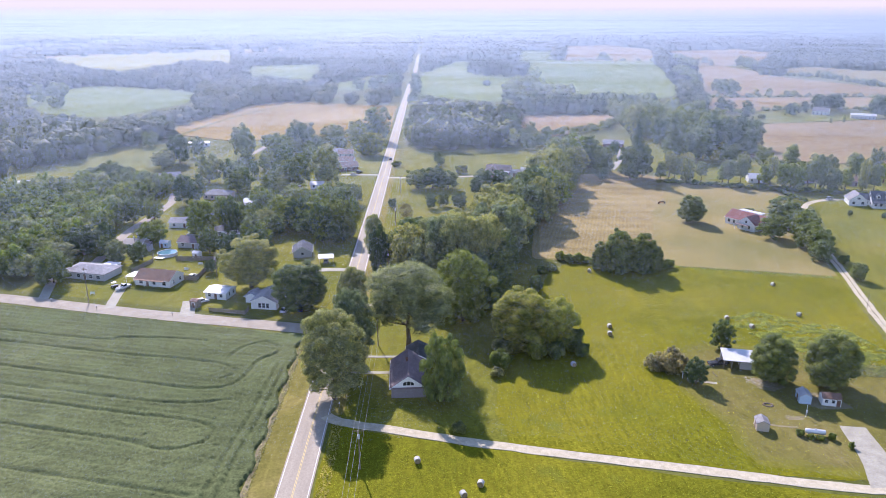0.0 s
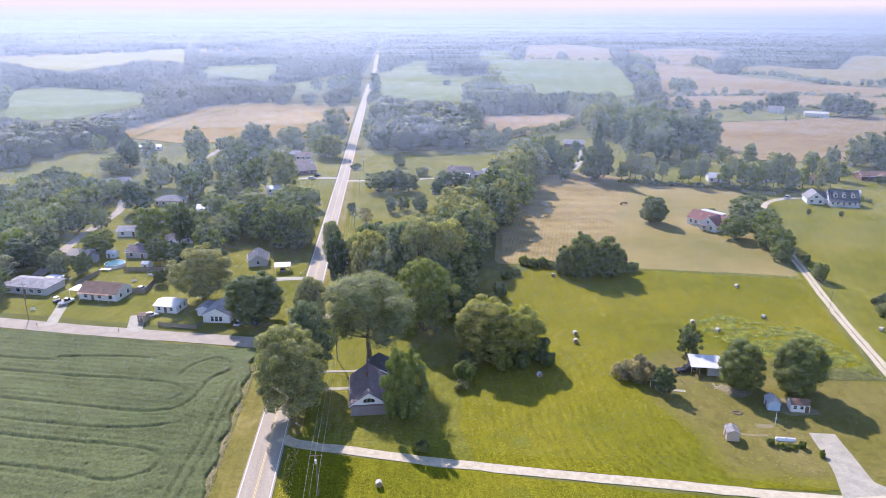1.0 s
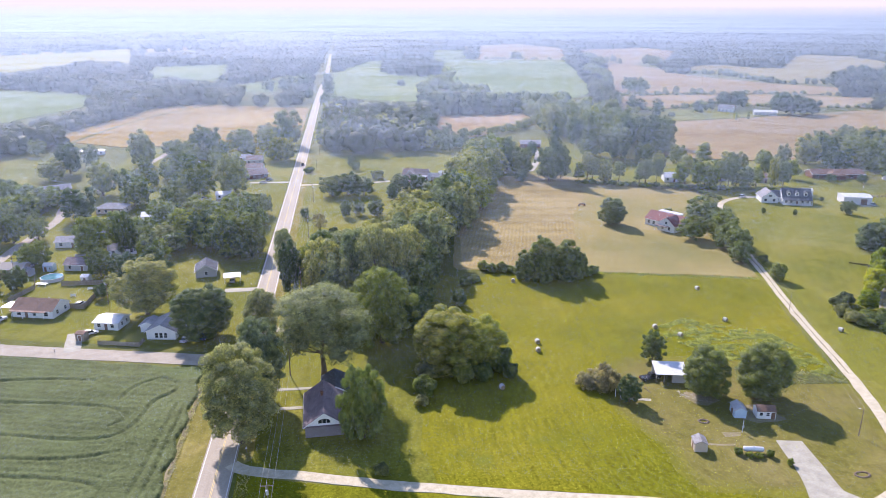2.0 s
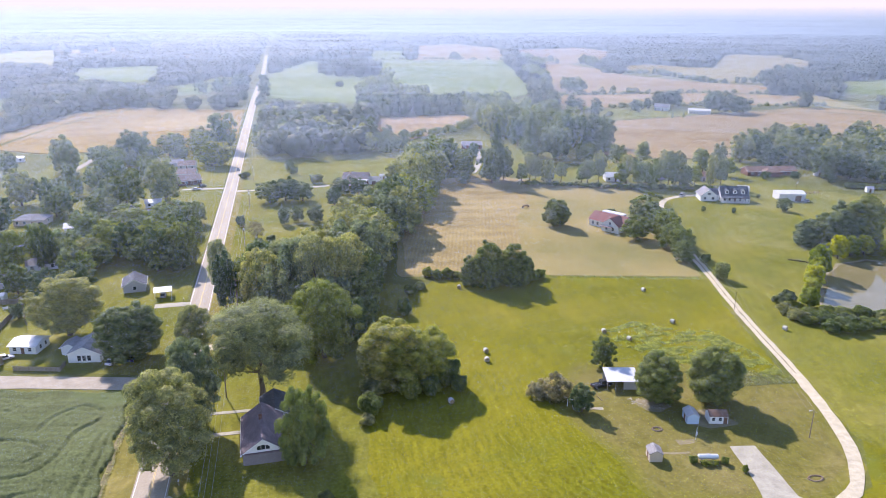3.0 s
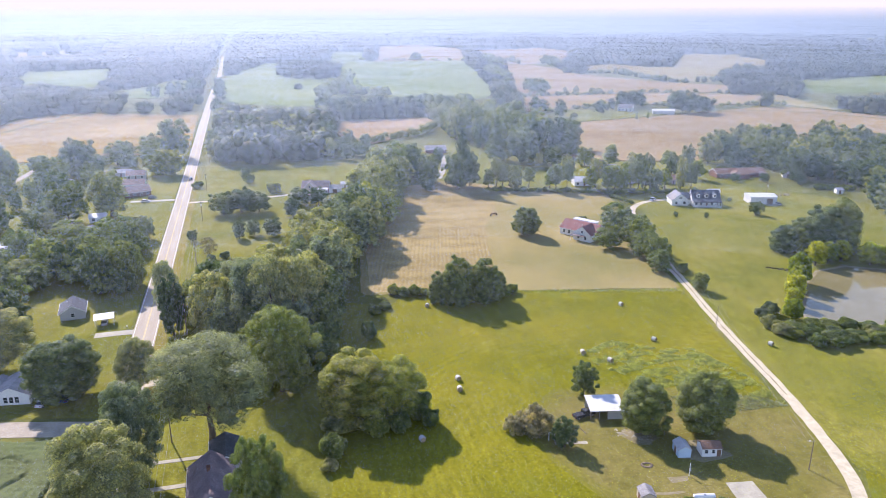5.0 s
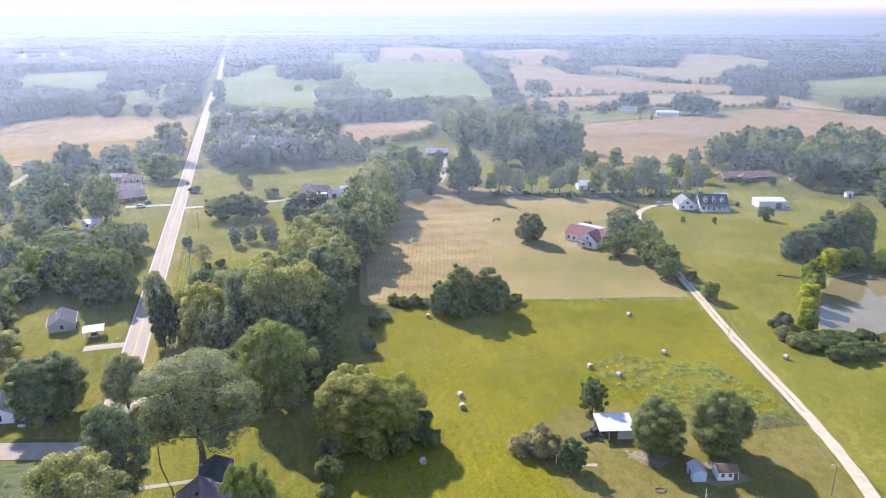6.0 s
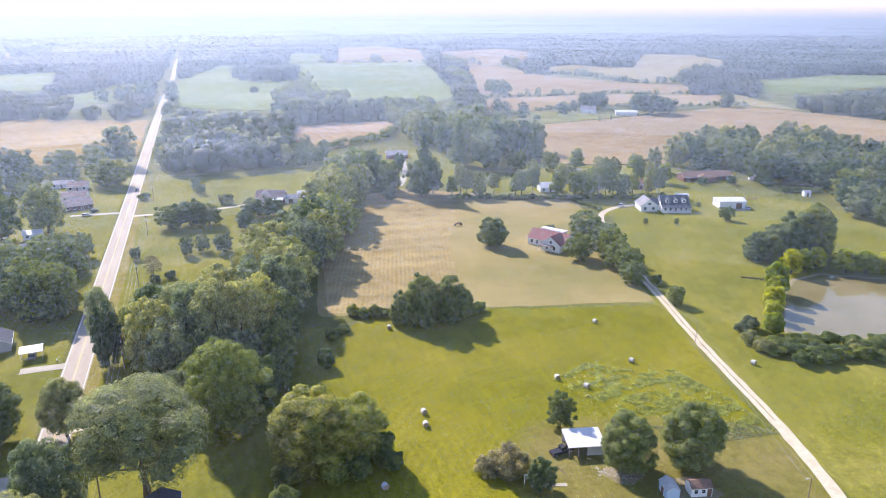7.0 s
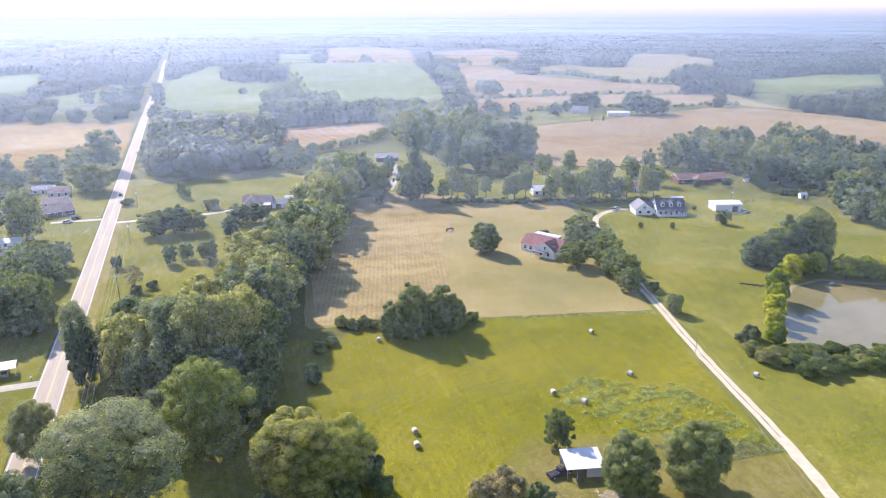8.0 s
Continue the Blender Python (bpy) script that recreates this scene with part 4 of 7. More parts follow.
# trees round the pond
for x, y, h, w in ((236, 266, 11, 12), (242, 263, 14, 15), (250, 262, 19, 18), (258, 261, 21, 17), (246, 259, 13, 13)):
    plant("clump", x, y, h, w, "dark tree of the grove behind the pond", group="pond grove")
for x, y, h, w in ((216, 234, 11.5, 8.5), (211, 229, 9, 7), (204.5, 222.5, 8.5, 8), (199, 216.5, 6.5, 6), (191.4, 208, 6.5, 7), (236, 248.5, 9.5, 8.5), (243, 250, 8.5, 8), (250, 251, 8, 8), (256, 243, 9, 10), (262, 240, 8.5, 9), (268, 236.5, 8.5, 9.5), (275, 232, 8.5, 9)):
    plant("willow", x, y, h, w, "yellow-green willow on the pond bank", group="pond willows")

# trees of the mown lawn by the main road
for x, y, h, w in ((21, 384, 11, 14), (29, 386, 12, 15), (37, 384, 10, 13)):
    plant("dark_oak", x, y, h, w, "dark spreading tree on the road lawn", group="lawn trees")
for x, y, h, w in ((32, 461, 7, 6), (34, 450, 6, 6), (41.6, 342, 8, 9), (33.7, 345, 7, 6.6), (27.6, 342, 8, 6)):
    plant("dark_oak", x, y, h, w, "small tree on the road lawn", group="lawn trees")
for x, y, h, w in ((57, 393, 9, 12), (66, 391, 9, 12), (52, 372, 9, 9)):
    plant("dark_oak", x, y, h, w, "dark tree beside the dark-roofed house")
plant("bare", 16.4, 318, 8.5, 8, "pale half-bare small tree on the lawn")
plant("shrub", 17, 312, 3.5, 5, "brown-green bush on the lawn", "shrub", "shrub")
plant("shrub", 22, 316, 3, 4.5, "brown-green bush on the lawn", "shrub", "shrub")
plant("shrub", 45.9, 424, 5.5, 9, "reddish bush near the dark-roofed house", "shrub", "shrub")
plant("dark_oak", 8.8, 343, 5, 5, "small roadside tree on the lawn")
plant("green_shrub", 6.5, 446, 4, 7, "overgrown bush at the roadside", "shrub", "shrub")


def inside(p, poly):
    x, y = p
    hit = False
    for i in range(len(poly)):
        (x0, y0), (x1, y1) = poly[i - 1], poly[i]
        if (y0 > y) != (y1 > y) and x < (x1 - x0) * (y - y0) / (y1 - y0) + x0:
            hit = not hit
    return hit


TAKEN = []  # round places kept free of scattered trees


def clear_of(x, y, r):
    return all((x - a) ** 2 + (y - b) ** 2 > (r + c) ** 2 for a, b, c in TAKEN)


def scatter(poly, gap, seed):
    """Uneven points in an outline, at least gap apart."""
    rng = np.random.default_rng(seed)
    a = np.array(poly, dtype=float)
    lo, hi = a.min(0), a.max(0)
    pts = []
    for _ in range(int((hi - lo).prod() / gap ** 2 * 6)):
        p = rng.uniform(lo, hi)
        if inside(p, poly) and all((p[0] - q[0]) ** 2 + (p[1] - q[1]) ** 2 > gap * gap for q in pts):
            pts.append((float(p[0]), float(p[1])))
    return pts, rng


def grove(poly, gap, keys, h, w, label, seed, group):
    pts, rng = scatter(poly, gap, seed)
    for x, y in pts:
        ww = rng.uniform(*w)
        if clear_of(x, y, ww * 0.4):
            plant(keys[int(rng.integers(len(keys)))], x, y, rng.uniform(*h), ww, label, group=group)


for spot in ((160, 470, 18), (34, 243, 7), (44, 249, 6), (38.4, 196, 8), (213, 398, 6), (238, 396, 6), (240, 425, 8), (263, 389, 7), (296, 393, 9), (311, 395, 10), (326, 393, 9), (160, 518, 9), (-94, 247, 10), (-68, 240, 9), (-43, 226, 6), (-27, 219, 7), (-76, 271, 6), (-62, 258, 9), (-88, 279, 6), (-70, 280, 6), (-84, 312, 7), (-82, 364, 8), (-122, 408, 8),
             (-23, 270, 4), (-12, 258, 4), (-24, 440, 9), (-29, 470, 7), (-33, 394, 4), (-12, 252, 6), (-12, 300, 5), (-15, 421, 6), (-70, 300, 5), (-102, 290, 5), (-104, 310, 4), (-103, 330, 4),
             (-103, 352, 4), (-106, 372, 4), (-107, 388, 4), (-103, 420, 4), (-99, 450, 5), (-96, 480, 5), (-93, 510, 5), (-52, 240, 6), (-80, 225, 8), (-97, 232, 5), (-60, 225, 8), (-55, 330, 5), (-50, 350, 4)):
    TAKEN.append(spot)
grove([(56, 266), (64, 272), (77, 302), (91, 352), (115, 422), (121, 455), (108, 450), (92, 400), (70, 340), (50, 300), (34, 268), (17, 262), (30, 258)],
      11.5, ("oak", "lime_oak", "grey_oak", "grey_oak", "grey_oak"), (16, 23), (16, 21), "tall broadleaf tree of the long tree belt", 7, "tree belt")
for x, y, h, w in ((142, 404, 21, 14), (151, 411, 20, 12), (131, 424, 17, 14), (126, 440, 18, 15), (128, 458, 18, 15), (151, 478, 11, 7), (195, 520, 20, 15), (239, 494, 25, 19), (218, 452, 13, 14), (230, 510, 22, 16)):
    plant("dark_oak", x, y, h, w, "tall dark tree behind the field", group="tall grove")
for x, y, h, w in ((146, 409, 31, 16), (190, 478, 28, 15.6), (243, 481, 25, 15)):
    plant("pine", x, y, h, w, "tall dark conifer behind the field", group="tall grove")
for x, y, h, w in ((204, 468, 22.6, 24), (189, 567, 25, 21), (207, 593, 20, 22)):
    plant("grey_oak", x, y, h, w, "broad grey-green tree behind the field", group="tall grove")
for x, y, h, w in ((237, 526, 24.5, 25), (227, 553, 22, 21), (256, 505, 21, 17), (212, 500, 20, 15)):
    plant("oak", x, y, h, w, "tall green tree behind the field", group="tall grove")
grove([(158, 400), (262, 362), (266, 371), (164, 409)], 6.6, ("tall", "airy", "lime_oak", "airy", "grey_oak"), (10, 18), (6.5, 10), "slim tree of the row behind the dry field", 12, "slim row")
grove([(196, 412), (262, 380), (300, 380), (298, 430), (240, 450)], 14.0, ("oak", "tall", "grey_oak", "dark_oak"), (9, 15), (8, 12), "tree among the houses behind the field", 16, "house trees")
grove([(313, 434), (321, 416), (331, 390), (333, 368), (350, 354), (400, 374), (405, 402), (441, 392), (455, 470), (411, 485), (338, 462)], 13.0, ("oak", "dark_oak", "grey_oak"), (14, 20), (14, 19), "tree of the grove behind the brick house", 13, "east grove")
grove([(354, 348), (334, 330), (326, 308), (320, 286), (334, 264), (420, 262), (430, 345), (400, 362)], 11.0, ("dark_oak", "grey_oak", "dark_oak", "oak"), (15, 21), (14, 19), "tree of the wood east of the lawn", 14, "east wood")



def far_wood(poly, gap, h, w, label, seed, leaf=OAK_LEAF, leaves=40):
    """Distant woodland: many small lumpy crowns in one mesh."""
    pts, rng = scatter(poly, gap, seed)
    V, Q, T, n = [], [], [], 0
    for x, y in pts:
        hh, ww = rng.uniform(*h), rng.uniform(*w)
        if leaves < 200:
            lobes = [(x, y, hh * 0.36, ww * 0.46, ww * 0.46, hh * 0.56)]
            for _ in range(3 if leaves < 100 else 7):
                a, r = rng.uniform(0, 6.3), ww * rng.uniform(0.2, 0.3)
                lobes.append((x + math.cos(a) * ww * 0.3, y + math.sin(a) * ww * 0.3, hh * rng.uniform(0.35, 0.85), r, r, r))
        else:
            lobes = [(l[0] + x, l[1] + y, *l[2:]) for l in dome_lobes(rng, hh, ww, -0.02, 22, (0.09, 0.17))]
        v, q, t = crown_arrays(rng, lobes, leaves, ww * (0.085 if leaves < 100 else 0.05 if leaves < 1000 else 0.034), 0.78 if leaves < 200 else 0.7, ballset=SMALL_BALL)
        V.append(v)
        Q.append(q + n)
        T.append(t + n)
        n += len(v)
    me = mesh_np("far_wood", np.concatenate(V), np.concatenate(Q), np.concatenate(T))
    tagged(part("far_wood", me, leaf), label, "woodland", "", "stuff")


far_wood([(9, 530), (22, 521), (35, 536), (48, 519), (60, 532), (72, 516), (84, 526), (92, 560), (102, 640), (110, 690), (10, 720)], 16.0, (7, 16), (10, 18), "hazy wood beyond the roadside lawn", 10, OAK_LEAF, 1500)
far_wood([(10, 530), (60, 524), (88, 518), (98, 620), (106, 690), (12, 720)], 22.0, (10, 17), (11, 16), "lighter trees in the hazy wood", 18, GREY_LEAF, 1500)
far_wood([(96, 500), (118, 520), (116, 560), (98, 555)], 13.0, (9, 14), (9, 13), "round trees beside the smoking fire", 19, GREY_LEAF, 1500)
for leaf, gap, seed in ((OAK_LEAF, 14, 71), (BUSH_LEAF, 14, 73), (LIME_LEAF, 19, 74), (GREY_LEAF, 19, 75)):
    far_wood([(-114, 246), (-112, 300), (-116, 345), (-112, 385), (-180, 386), (-205, 300), (-140, 240)], gap, (8, 13), (10, 15), "thick garden trees west of the village lane", seed, leaf, 420)
    far_wood([(-60, 288), (-10, 284), (-12, 345), (-46, 350), (-62, 320)], gap + 1, (8, 13), (9, 13), "thick garden trees beside the main road", seed + 10, leaf, 420)
for leaf, gap, seed in ((OAK_LEAF, 27, 91), (GREY_LEAF, 24, 92)):
    far_wood([(-92, 378), (-50, 372), (-42, 398), (-46, 420), (-48, 505), (-30, 520), (-34, 548), (-88, 540), (-90, 430)], gap, (9, 15), (10, 15), "trees between the far village houses", seed, leaf, 420)
far_wood([(-196, 300), (-290, 330), (-255, 368), (-205, 352), (-180, 335)], 13.0, (10, 14), (11, 16), "dense wood west of the village", 9, OAK_LEAF, 420)
far_wood([(100, 694), (240, 702), (250, 735), (105, 745)], 8.5, (17, 21), (11, 14), "dense wall of young trees behind a tan field", 21, DARK_LEAF, 130)
far_wood([(245, 500), (258, 640), (240, 720), (200, 690), (190, 560)], 15, (15, 22), (15, 20), "dark hedge wood between two fields", 23, OAK_LEAF, 130)


def far_trees(seed, leaf, label, rows):
    """Single far trees, joined: full crowns of tufts on short trunks."""
    rng = np.random.default_rng(seed)
    V, Q, T, n = [], [], [], 0
    for x, y, h, w in rows:
        lobes = [(l[0] + x, l[1] + y, *l[2:]) for l in dome_lobes(rng, h, w, -0.02, 18, (0.09, 0.17))]
        v, q, t = crown_arrays(rng, lobes, 300, w * 0.05, 0.8, ballset=SMALL_BALL)
        V.append(v)
        Q.append(q + n)
        T.append(t + n)
        n += len(v)
    me = mesh_np("far_trees", np.concatenate(V), np.concatenate(Q), np.concatenate(T))
    tagged(part("far_trees", me, leaf), label, "tree", "", "stuff")


far_wood([(92, 1290), (104, 1200), (150, 1165), (185, 1190), (180, 1260), (140, 1300)], 15, (20, 26), (17, 24), "dark copse in the green field", 28, FAR_LEAF, 90)
far_trees(80, FAR_LEAF, "small round tree in the green field", ((106, 1007, 8, 13),))
far_trees(81, OAK_LEAF, "line of trees across the green field", ((172, 1018, 26, 26), (151, 943, 20, 36), (128, 899, 16, 31), (169, 911, 13, 29), (190, 880, 14, 26)))
far_trees(82, OAK_LEAF, "line of trees between green and brown fields", ((525, 1482, 20, 38), (526, 1403, 18, 29), (470, 1290, 20, 33), (415, 1133, 22, 32), (400, 1060, 20, 28), (384, 991, 22, 24), (359, 911, 18, 19), (332, 866, 16, 20), (345, 890, 16, 22)))
far_trees(83, DARK_LEAF, "trees at the far road's side", ((11, 897, 28, 18), (-63, 942, 18, 18), (-41, 944, 19, 25), (-21, 960, 22, 28), (9, 1000, 18, 14), (10, 780, 15, 13), (-10, 850, 13, 12)))
far_trees(84, OAK_LEAF, "lone trees in the far fields", ((384, 902, 18, 22), (386, 876, 20, 29), (583, 1491, 15, 17), (575, 1432, 12, 12), (407, 1609, 19, 25), (608, 1334, 21, 27), (620, 1400, 20, 25), (-397, 846, 19, 27), (-360, 767, 12, 18), (-401, 810, 22, 19)))
far_trees(85, DARK_LEAF, "grove of trees beside the far farm", ((446, 667, 22, 26), (456, 654, 20, 26), (468, 657, 16, 23), (416, 723, 17, 18), (430, 720, 18, 24), (393, 704, 12, 10), (369, 682, 12, 14), (332, 660, 5, 7), (320, 666, 17, 13), (314, 712, 15, 14), (321, 708, 13, 12)))
far_trees(86, OAK_LEAF, "small trees by the far farm", ((380.5, 632, 7, 4), (394, 635, 7, 4), (418, 869, 9, 7), (431, 865, 10, 9), (449, 858, 8, 10), (457, 855, 8, 9), (474, 854, 6, 5)))
far_trees(87, DARK_LEAF, "trees at the tan field's edge", ((688, 936, 20, 17), (770, 1014, 22, 24), (787, 1009, 24, 28), (675, 958, 6, 7), (647, 958, 6, 7)))


def hedge(points, gap, h, w, label, seed, leaf=OAK_LEAF, leaves=40):
    """An uneven hedge: bushes and small trees along a line, in one mesh."""
    rng = np.random.default_rng(seed)
    V, Q, T, n = [], [], [], 0
    for p in smooth_line(points, gap):
        if rng.uniform() < 0.16:
            continue
        hh, ww = rng.uniform(*h), rng.uniform(*w)
        x, y = p.x + rng.normal(0, gap * 0.25), p.y + rng.normal(0, gap * 0.25)
        lobes = [(x, y, hh * 0.42, ww * 0.45, ww * 0.45, hh * 0.5)] + [(x + rng.normal(0, ww * 0.25), y + rng.normal(0, ww * 0.25), hh * rng.uniform(0.4, 0.8), ww * 0.26, ww * 0.26, ww * 0.24) for _ in range(2)]
        v, q, t = crown_arrays(rng, lobes, leaves, ww * (0.08 if leaves < 100 else 0.06), 0.8 if leaves < 100 else 0.65, ballset=SMALL_BALL)
        V.append(v)
        Q.append(q + n)
        T.append(t + n)
        n += len(v)
    me = mesh_np("hedge", np.concatenate(V), np.concatenate(Q), np.concatenate(T))
    tagged(part("hedge", me, leaf), label, "hedge", "", "stuff")


hedge([(357, 850), (470, 850), (552, 848), (613, 818), (656, 824)], 9, (2.5, 6), (6, 10), "low hedge between two brown fields", 32)
hedge([(566, 1190), (630, 1147), (636, 1046), (634, 976), (690, 958)], 10, (6, 12), (9, 14), "hedge of small trees beside a tan field", 35)
hedge([(300, 706), (354, 714), (414, 742), (466, 722), (522, 706), (593, 696)], 9, (3, 6), (6, 10), "low hedge before a brown strip", 36)
ribbon("track", [(478, 660), (540, 655), (590, 600), (612, 540)], 3.0, 0.54, ROUGH_GRASS, "weedy track across the brown field", "track", 1.5, thick=0.04)
hedge([(222, 1652), (290, 1650), (400, 1625), (520, 1586)], 14, (3, 8), (8, 14), "hedge between green and brown fields", 38)
hedge([(112, 560), (140, 577), (171, 600), (200, 650)], 6, (4, 8), (5, 9), "bushy edge of the harvested field", 39, OAK_LEAF, 260)
ribbon("track", [(-171, 560), (-163, 640), (-146, 720), (-112, 806)], 3.2, 0.54, ROUGH_GRASS, "grassy track through the ripe crop", "track", 1.2, thick=0.04)
CLOSE = [(-250, -100), (-250, 400), (-205, 470), (-190, 545), (-150, 555), (0, 565), (0, 505), (100, 500), (108, 705), (250, 748), (300, 700), (320, 625), (235, 470), (300, 440), (460, 480), (612, 505), (700, 520), (700, -100)]


def within(x, y, poly):
    """Which of many points lie in an outline."""
    hit = np.zeros(len(x), bool)
    for i in range(len(poly)):
        (x0, y0), (x1, y1) = poly[i - 1], poly[i]
        hit ^= ((y0 > y) != (y1 > y)) & (x < (x1 - x0) * (y - y0) / ((y1 - y0) or 1e-9) + x0)
    return hit


def woodland(r0, r1, seed, leaves, label, leaf):
    """The wooded country beyond the fields: single lumpy crowns, lower where a field lies open behind them."""
    rng = np.random.default_rng(seed)
    X, Y = [], []
    r = r0
    while r < r1:
        s = max(14.0, 0.0085 * r)
        a = np.arange(radians(-45), radians(58), s / r)
        a = a + rng.uniform(-0.4, 0.4, len(a)) * s / r
        rr = r + rng.uniform(-0.4, 0.4, len(a)) * s
        X.append(35 + rr * np.sin(a))
        Y.append(30 + rr * np.cos(a))
        r += s * 0.9
    x, y = np.concatenate(X), np.concatenate(Y)
    h = rng.uniform(11, 18, len(x)) * (1 + 0.12 * np.sin(x * 0.011) * np.sin(y * 0.013))
    away = np.hypot(x - 35, y - 30)
    w = np.maximum(14.0, 0.0085 * away) * rng.uniform(1.1, 1.7, len(x))
    free = (np.abs(x) > 9 + w * 0.4) & ~within(x, y, CLOSE)
    free &= np.array([noise.noise((px * 0.004, py * 0.004, 3.0)) > -0.42 for px, py in zip(x, y)])
    for f in FIELDS:
        for lift in (0.0, 0.5, 1.0):
            k = 88.6 / (88.6 - h * lift)
            free &= ~within(34 + (x - 34) * k, 31 + (y - 31) * k, f)
    V, Q, T, n = [], [], [], 0
    bv, bq, bt = ball(7, 5) if leaves else ball(6, 4)
    for px, py, ph, pw in zip(x[free], y[free], h[free], w[free]):
        if leaves:
            lobes = [(px, py, ph * 0.38, pw * 0.44, pw * 0.44, ph * 0.56)]
            for _ in range(3):
                t, q = rng.uniform(0, 6.3), pw * rng.uniform(0.18, 0.28)
                lobes.append((px + math.cos(t) * pw * 0.3, py + math.sin(t) * pw * 0.3, ph * rng.uniform(0.45, 0.85), q, q, q * 0.9))
            v, q, t = crown_arrays(rng, lobes, leaves, pw * 0.075, 0.8, ballset=SMALL_BALL)
        else:
            v = np.array([px, py, ph * 0.42]) + bv * (1 + 0.2 * rng.standard_normal((len(bv), 1))) * np.array([pw * 0.5, pw * 0.5, ph * 0.58])
            q, t = bq, bt
        V.append(v)
        Q.append(q + n)
        T.append(t + n)
        n += len(v)
    me = mesh_np("woodland", np.concatenate(V), np.concatenate(Q), np.concatenate(T))
    me.polygons.foreach_set("use_smooth", np.ones(len(me.polygons), bool))
    tagged(part("woodland", me, leaf), label, "woodland", "", "stuff")


woodland(470, 950, 61, 46, "mixed woods between the fields", FAR_LEAF)
woodland(950, 1500, 62, 10, "hazy mixed woods beyond the fields", FAR_LEAF)
woodland(1500, 4150, 63, 0, "far blue woodland to the horizon", FAR_LEAF)


# ---- pond ----
POND = [(194, 203), (200, 212), (208, 222), (219, 233), (232, 242), (245, 244), (258, 236), (275, 226), (270, 205), (245, 197), (220, 196)]
sheet("pond_bank", [(x + (x - 235) * 0.05, y + (y - 220) * 0.08) for x, y in POND], 0.06, DIRT, "muddy bank round the pond", "bank", 1.0, 4)
sheet("pond_water", POND, 0.085, WATER, "still brown pond water reflecting the sky", "water", 1.2, 4)

# ---- buildings ----
def window(parent, w, h, m, pane=True):
    """A window in its wall: frame with sill, and a dark pane; m: its place, facing -y."""
    bm = bmesh.new()
    t = 0.08
    box(bm, -w / 2 - t, w / 2 + t, -0.05, 0.02, h, h + t)
    box(bm, -w / 2 - t, w / 2 + t, -0.10, 0.02, -t, 0)
    box(bm, -w / 2 - t, -w / 2, -0.05, 0.02, 0, h)
    box(bm, w / 2, w / 2 + t, -0.05, 0.02, 0, h)
    box(bm, -w / 2, w / 2, -0.04, 0.01, h / 2 - 0.025, h / 2 + 0.025)
    bm.transform(m)
    win = part("window", bm, TRIM, parent)
    g = box(bmesh.new(), -w / 2, w / 2, -0.02, 0.005, 0, h)
    g.transform(m)
    part("pane", g, GLASS, win)


def door(parent, w, h, m, material=DOOR_PAINT):
    bm = bmesh.new()
    box(bm, -w / 2 - 0.1, -w / 2, -0.06, 0.02, 0, h + 0.1)
    box(bm, w / 2, w / 2 + 0.1, -0.06, 0.02, 0, h + 0.1)
    box(bm, -w / 2, w / 2, -0.06, 0.02, h, h + 0.1)
    bm.transform(m)
    d = part("door_frame", bm, TRIM, parent)
    leaf = box(bmesh.new(), -w / 2, w / 2, -0.03, 0.0, 0, h)
    leaf.transform(m)
    part("door", leaf, material, d)


def side_pose(side, u, z, w, d):
    """Where something sits on one side of a block w wide and d deep."""
    if side == "front":
        return pose(u, -d / 2, z)
    if side == "back":
        return pose(u, d / 2, z, 0, 0, 180)
    if side == "left":
        return pose(-w / 2, u, z, 0, 0, -90)
    return pose(w / 2, u, z, 0, 0, 90)


def gable_walls(w, d, h, rise, hip):
    if hip:
        return box(bmesh.new(), -w / 2, w / 2, -d / 2, d / 2, -0.2, h)
    return extrude_profile([(-d / 2, -0.2), (d / 2, -0.2), (d / 2, h), (0, h + rise), (-d / 2, h)], -w / 2, w / 2)


def gable_roof(w, d, h, rise, over=0.45, thick=0.16):
    """Two sloping slabs that meet at the ridge."""
    s = rise / (d / 2)
    e = d / 2 + over
    return extrude_profile([(-e, h - over * s + 0.02), (0, h + rise + 0.02), (e, h - over * s + 0.02), (e, h - over * s + thick), (0, h + rise + thick + 0.04), (-e, h - over * s + thick)],
                           -w / 2 - over * 0.7, w / 2 + over * 0.7)


def hip_roof(w, d, h, rise, over=0.5):
    bm = bmesh.new()
    a, b = w / 2 + over, d / 2 + over
    r = max(0.05, w / 2 - d / 2 * 0.9)
    low = [bm.verts.new((x, y, h - 0.08)) for x, y in ((-a, -b), (a, -b), (a, b), (-a, b))]
    eave = [bm.verts.new((x, y, h + 0.08)) for x, y in ((-a, -b), (a, -b), (a, b), (-a, b))]
    t0, t1 = bm.verts.new((-r, 0, h + rise)), bm.verts.new((r, 0, h + rise))
    for i in range(4):
        bm.faces.new((low[i], low[(i + 1) % 4], eave[(i + 1) % 4], eave[i]))
    bm.faces.new(low[::-1])
    bm.faces.new((eave[0], eave[1], t1, t0))
    bm.faces.new((eave[1], eave[2], t1))
    bm.faces.new((eave[2], eave[3], t0, t1))
    bm.faces.new((eave[3], eave[0], t0))
    bmesh.ops.recalc_face_normals(bm, faces=bm.faces[:])
    return bm


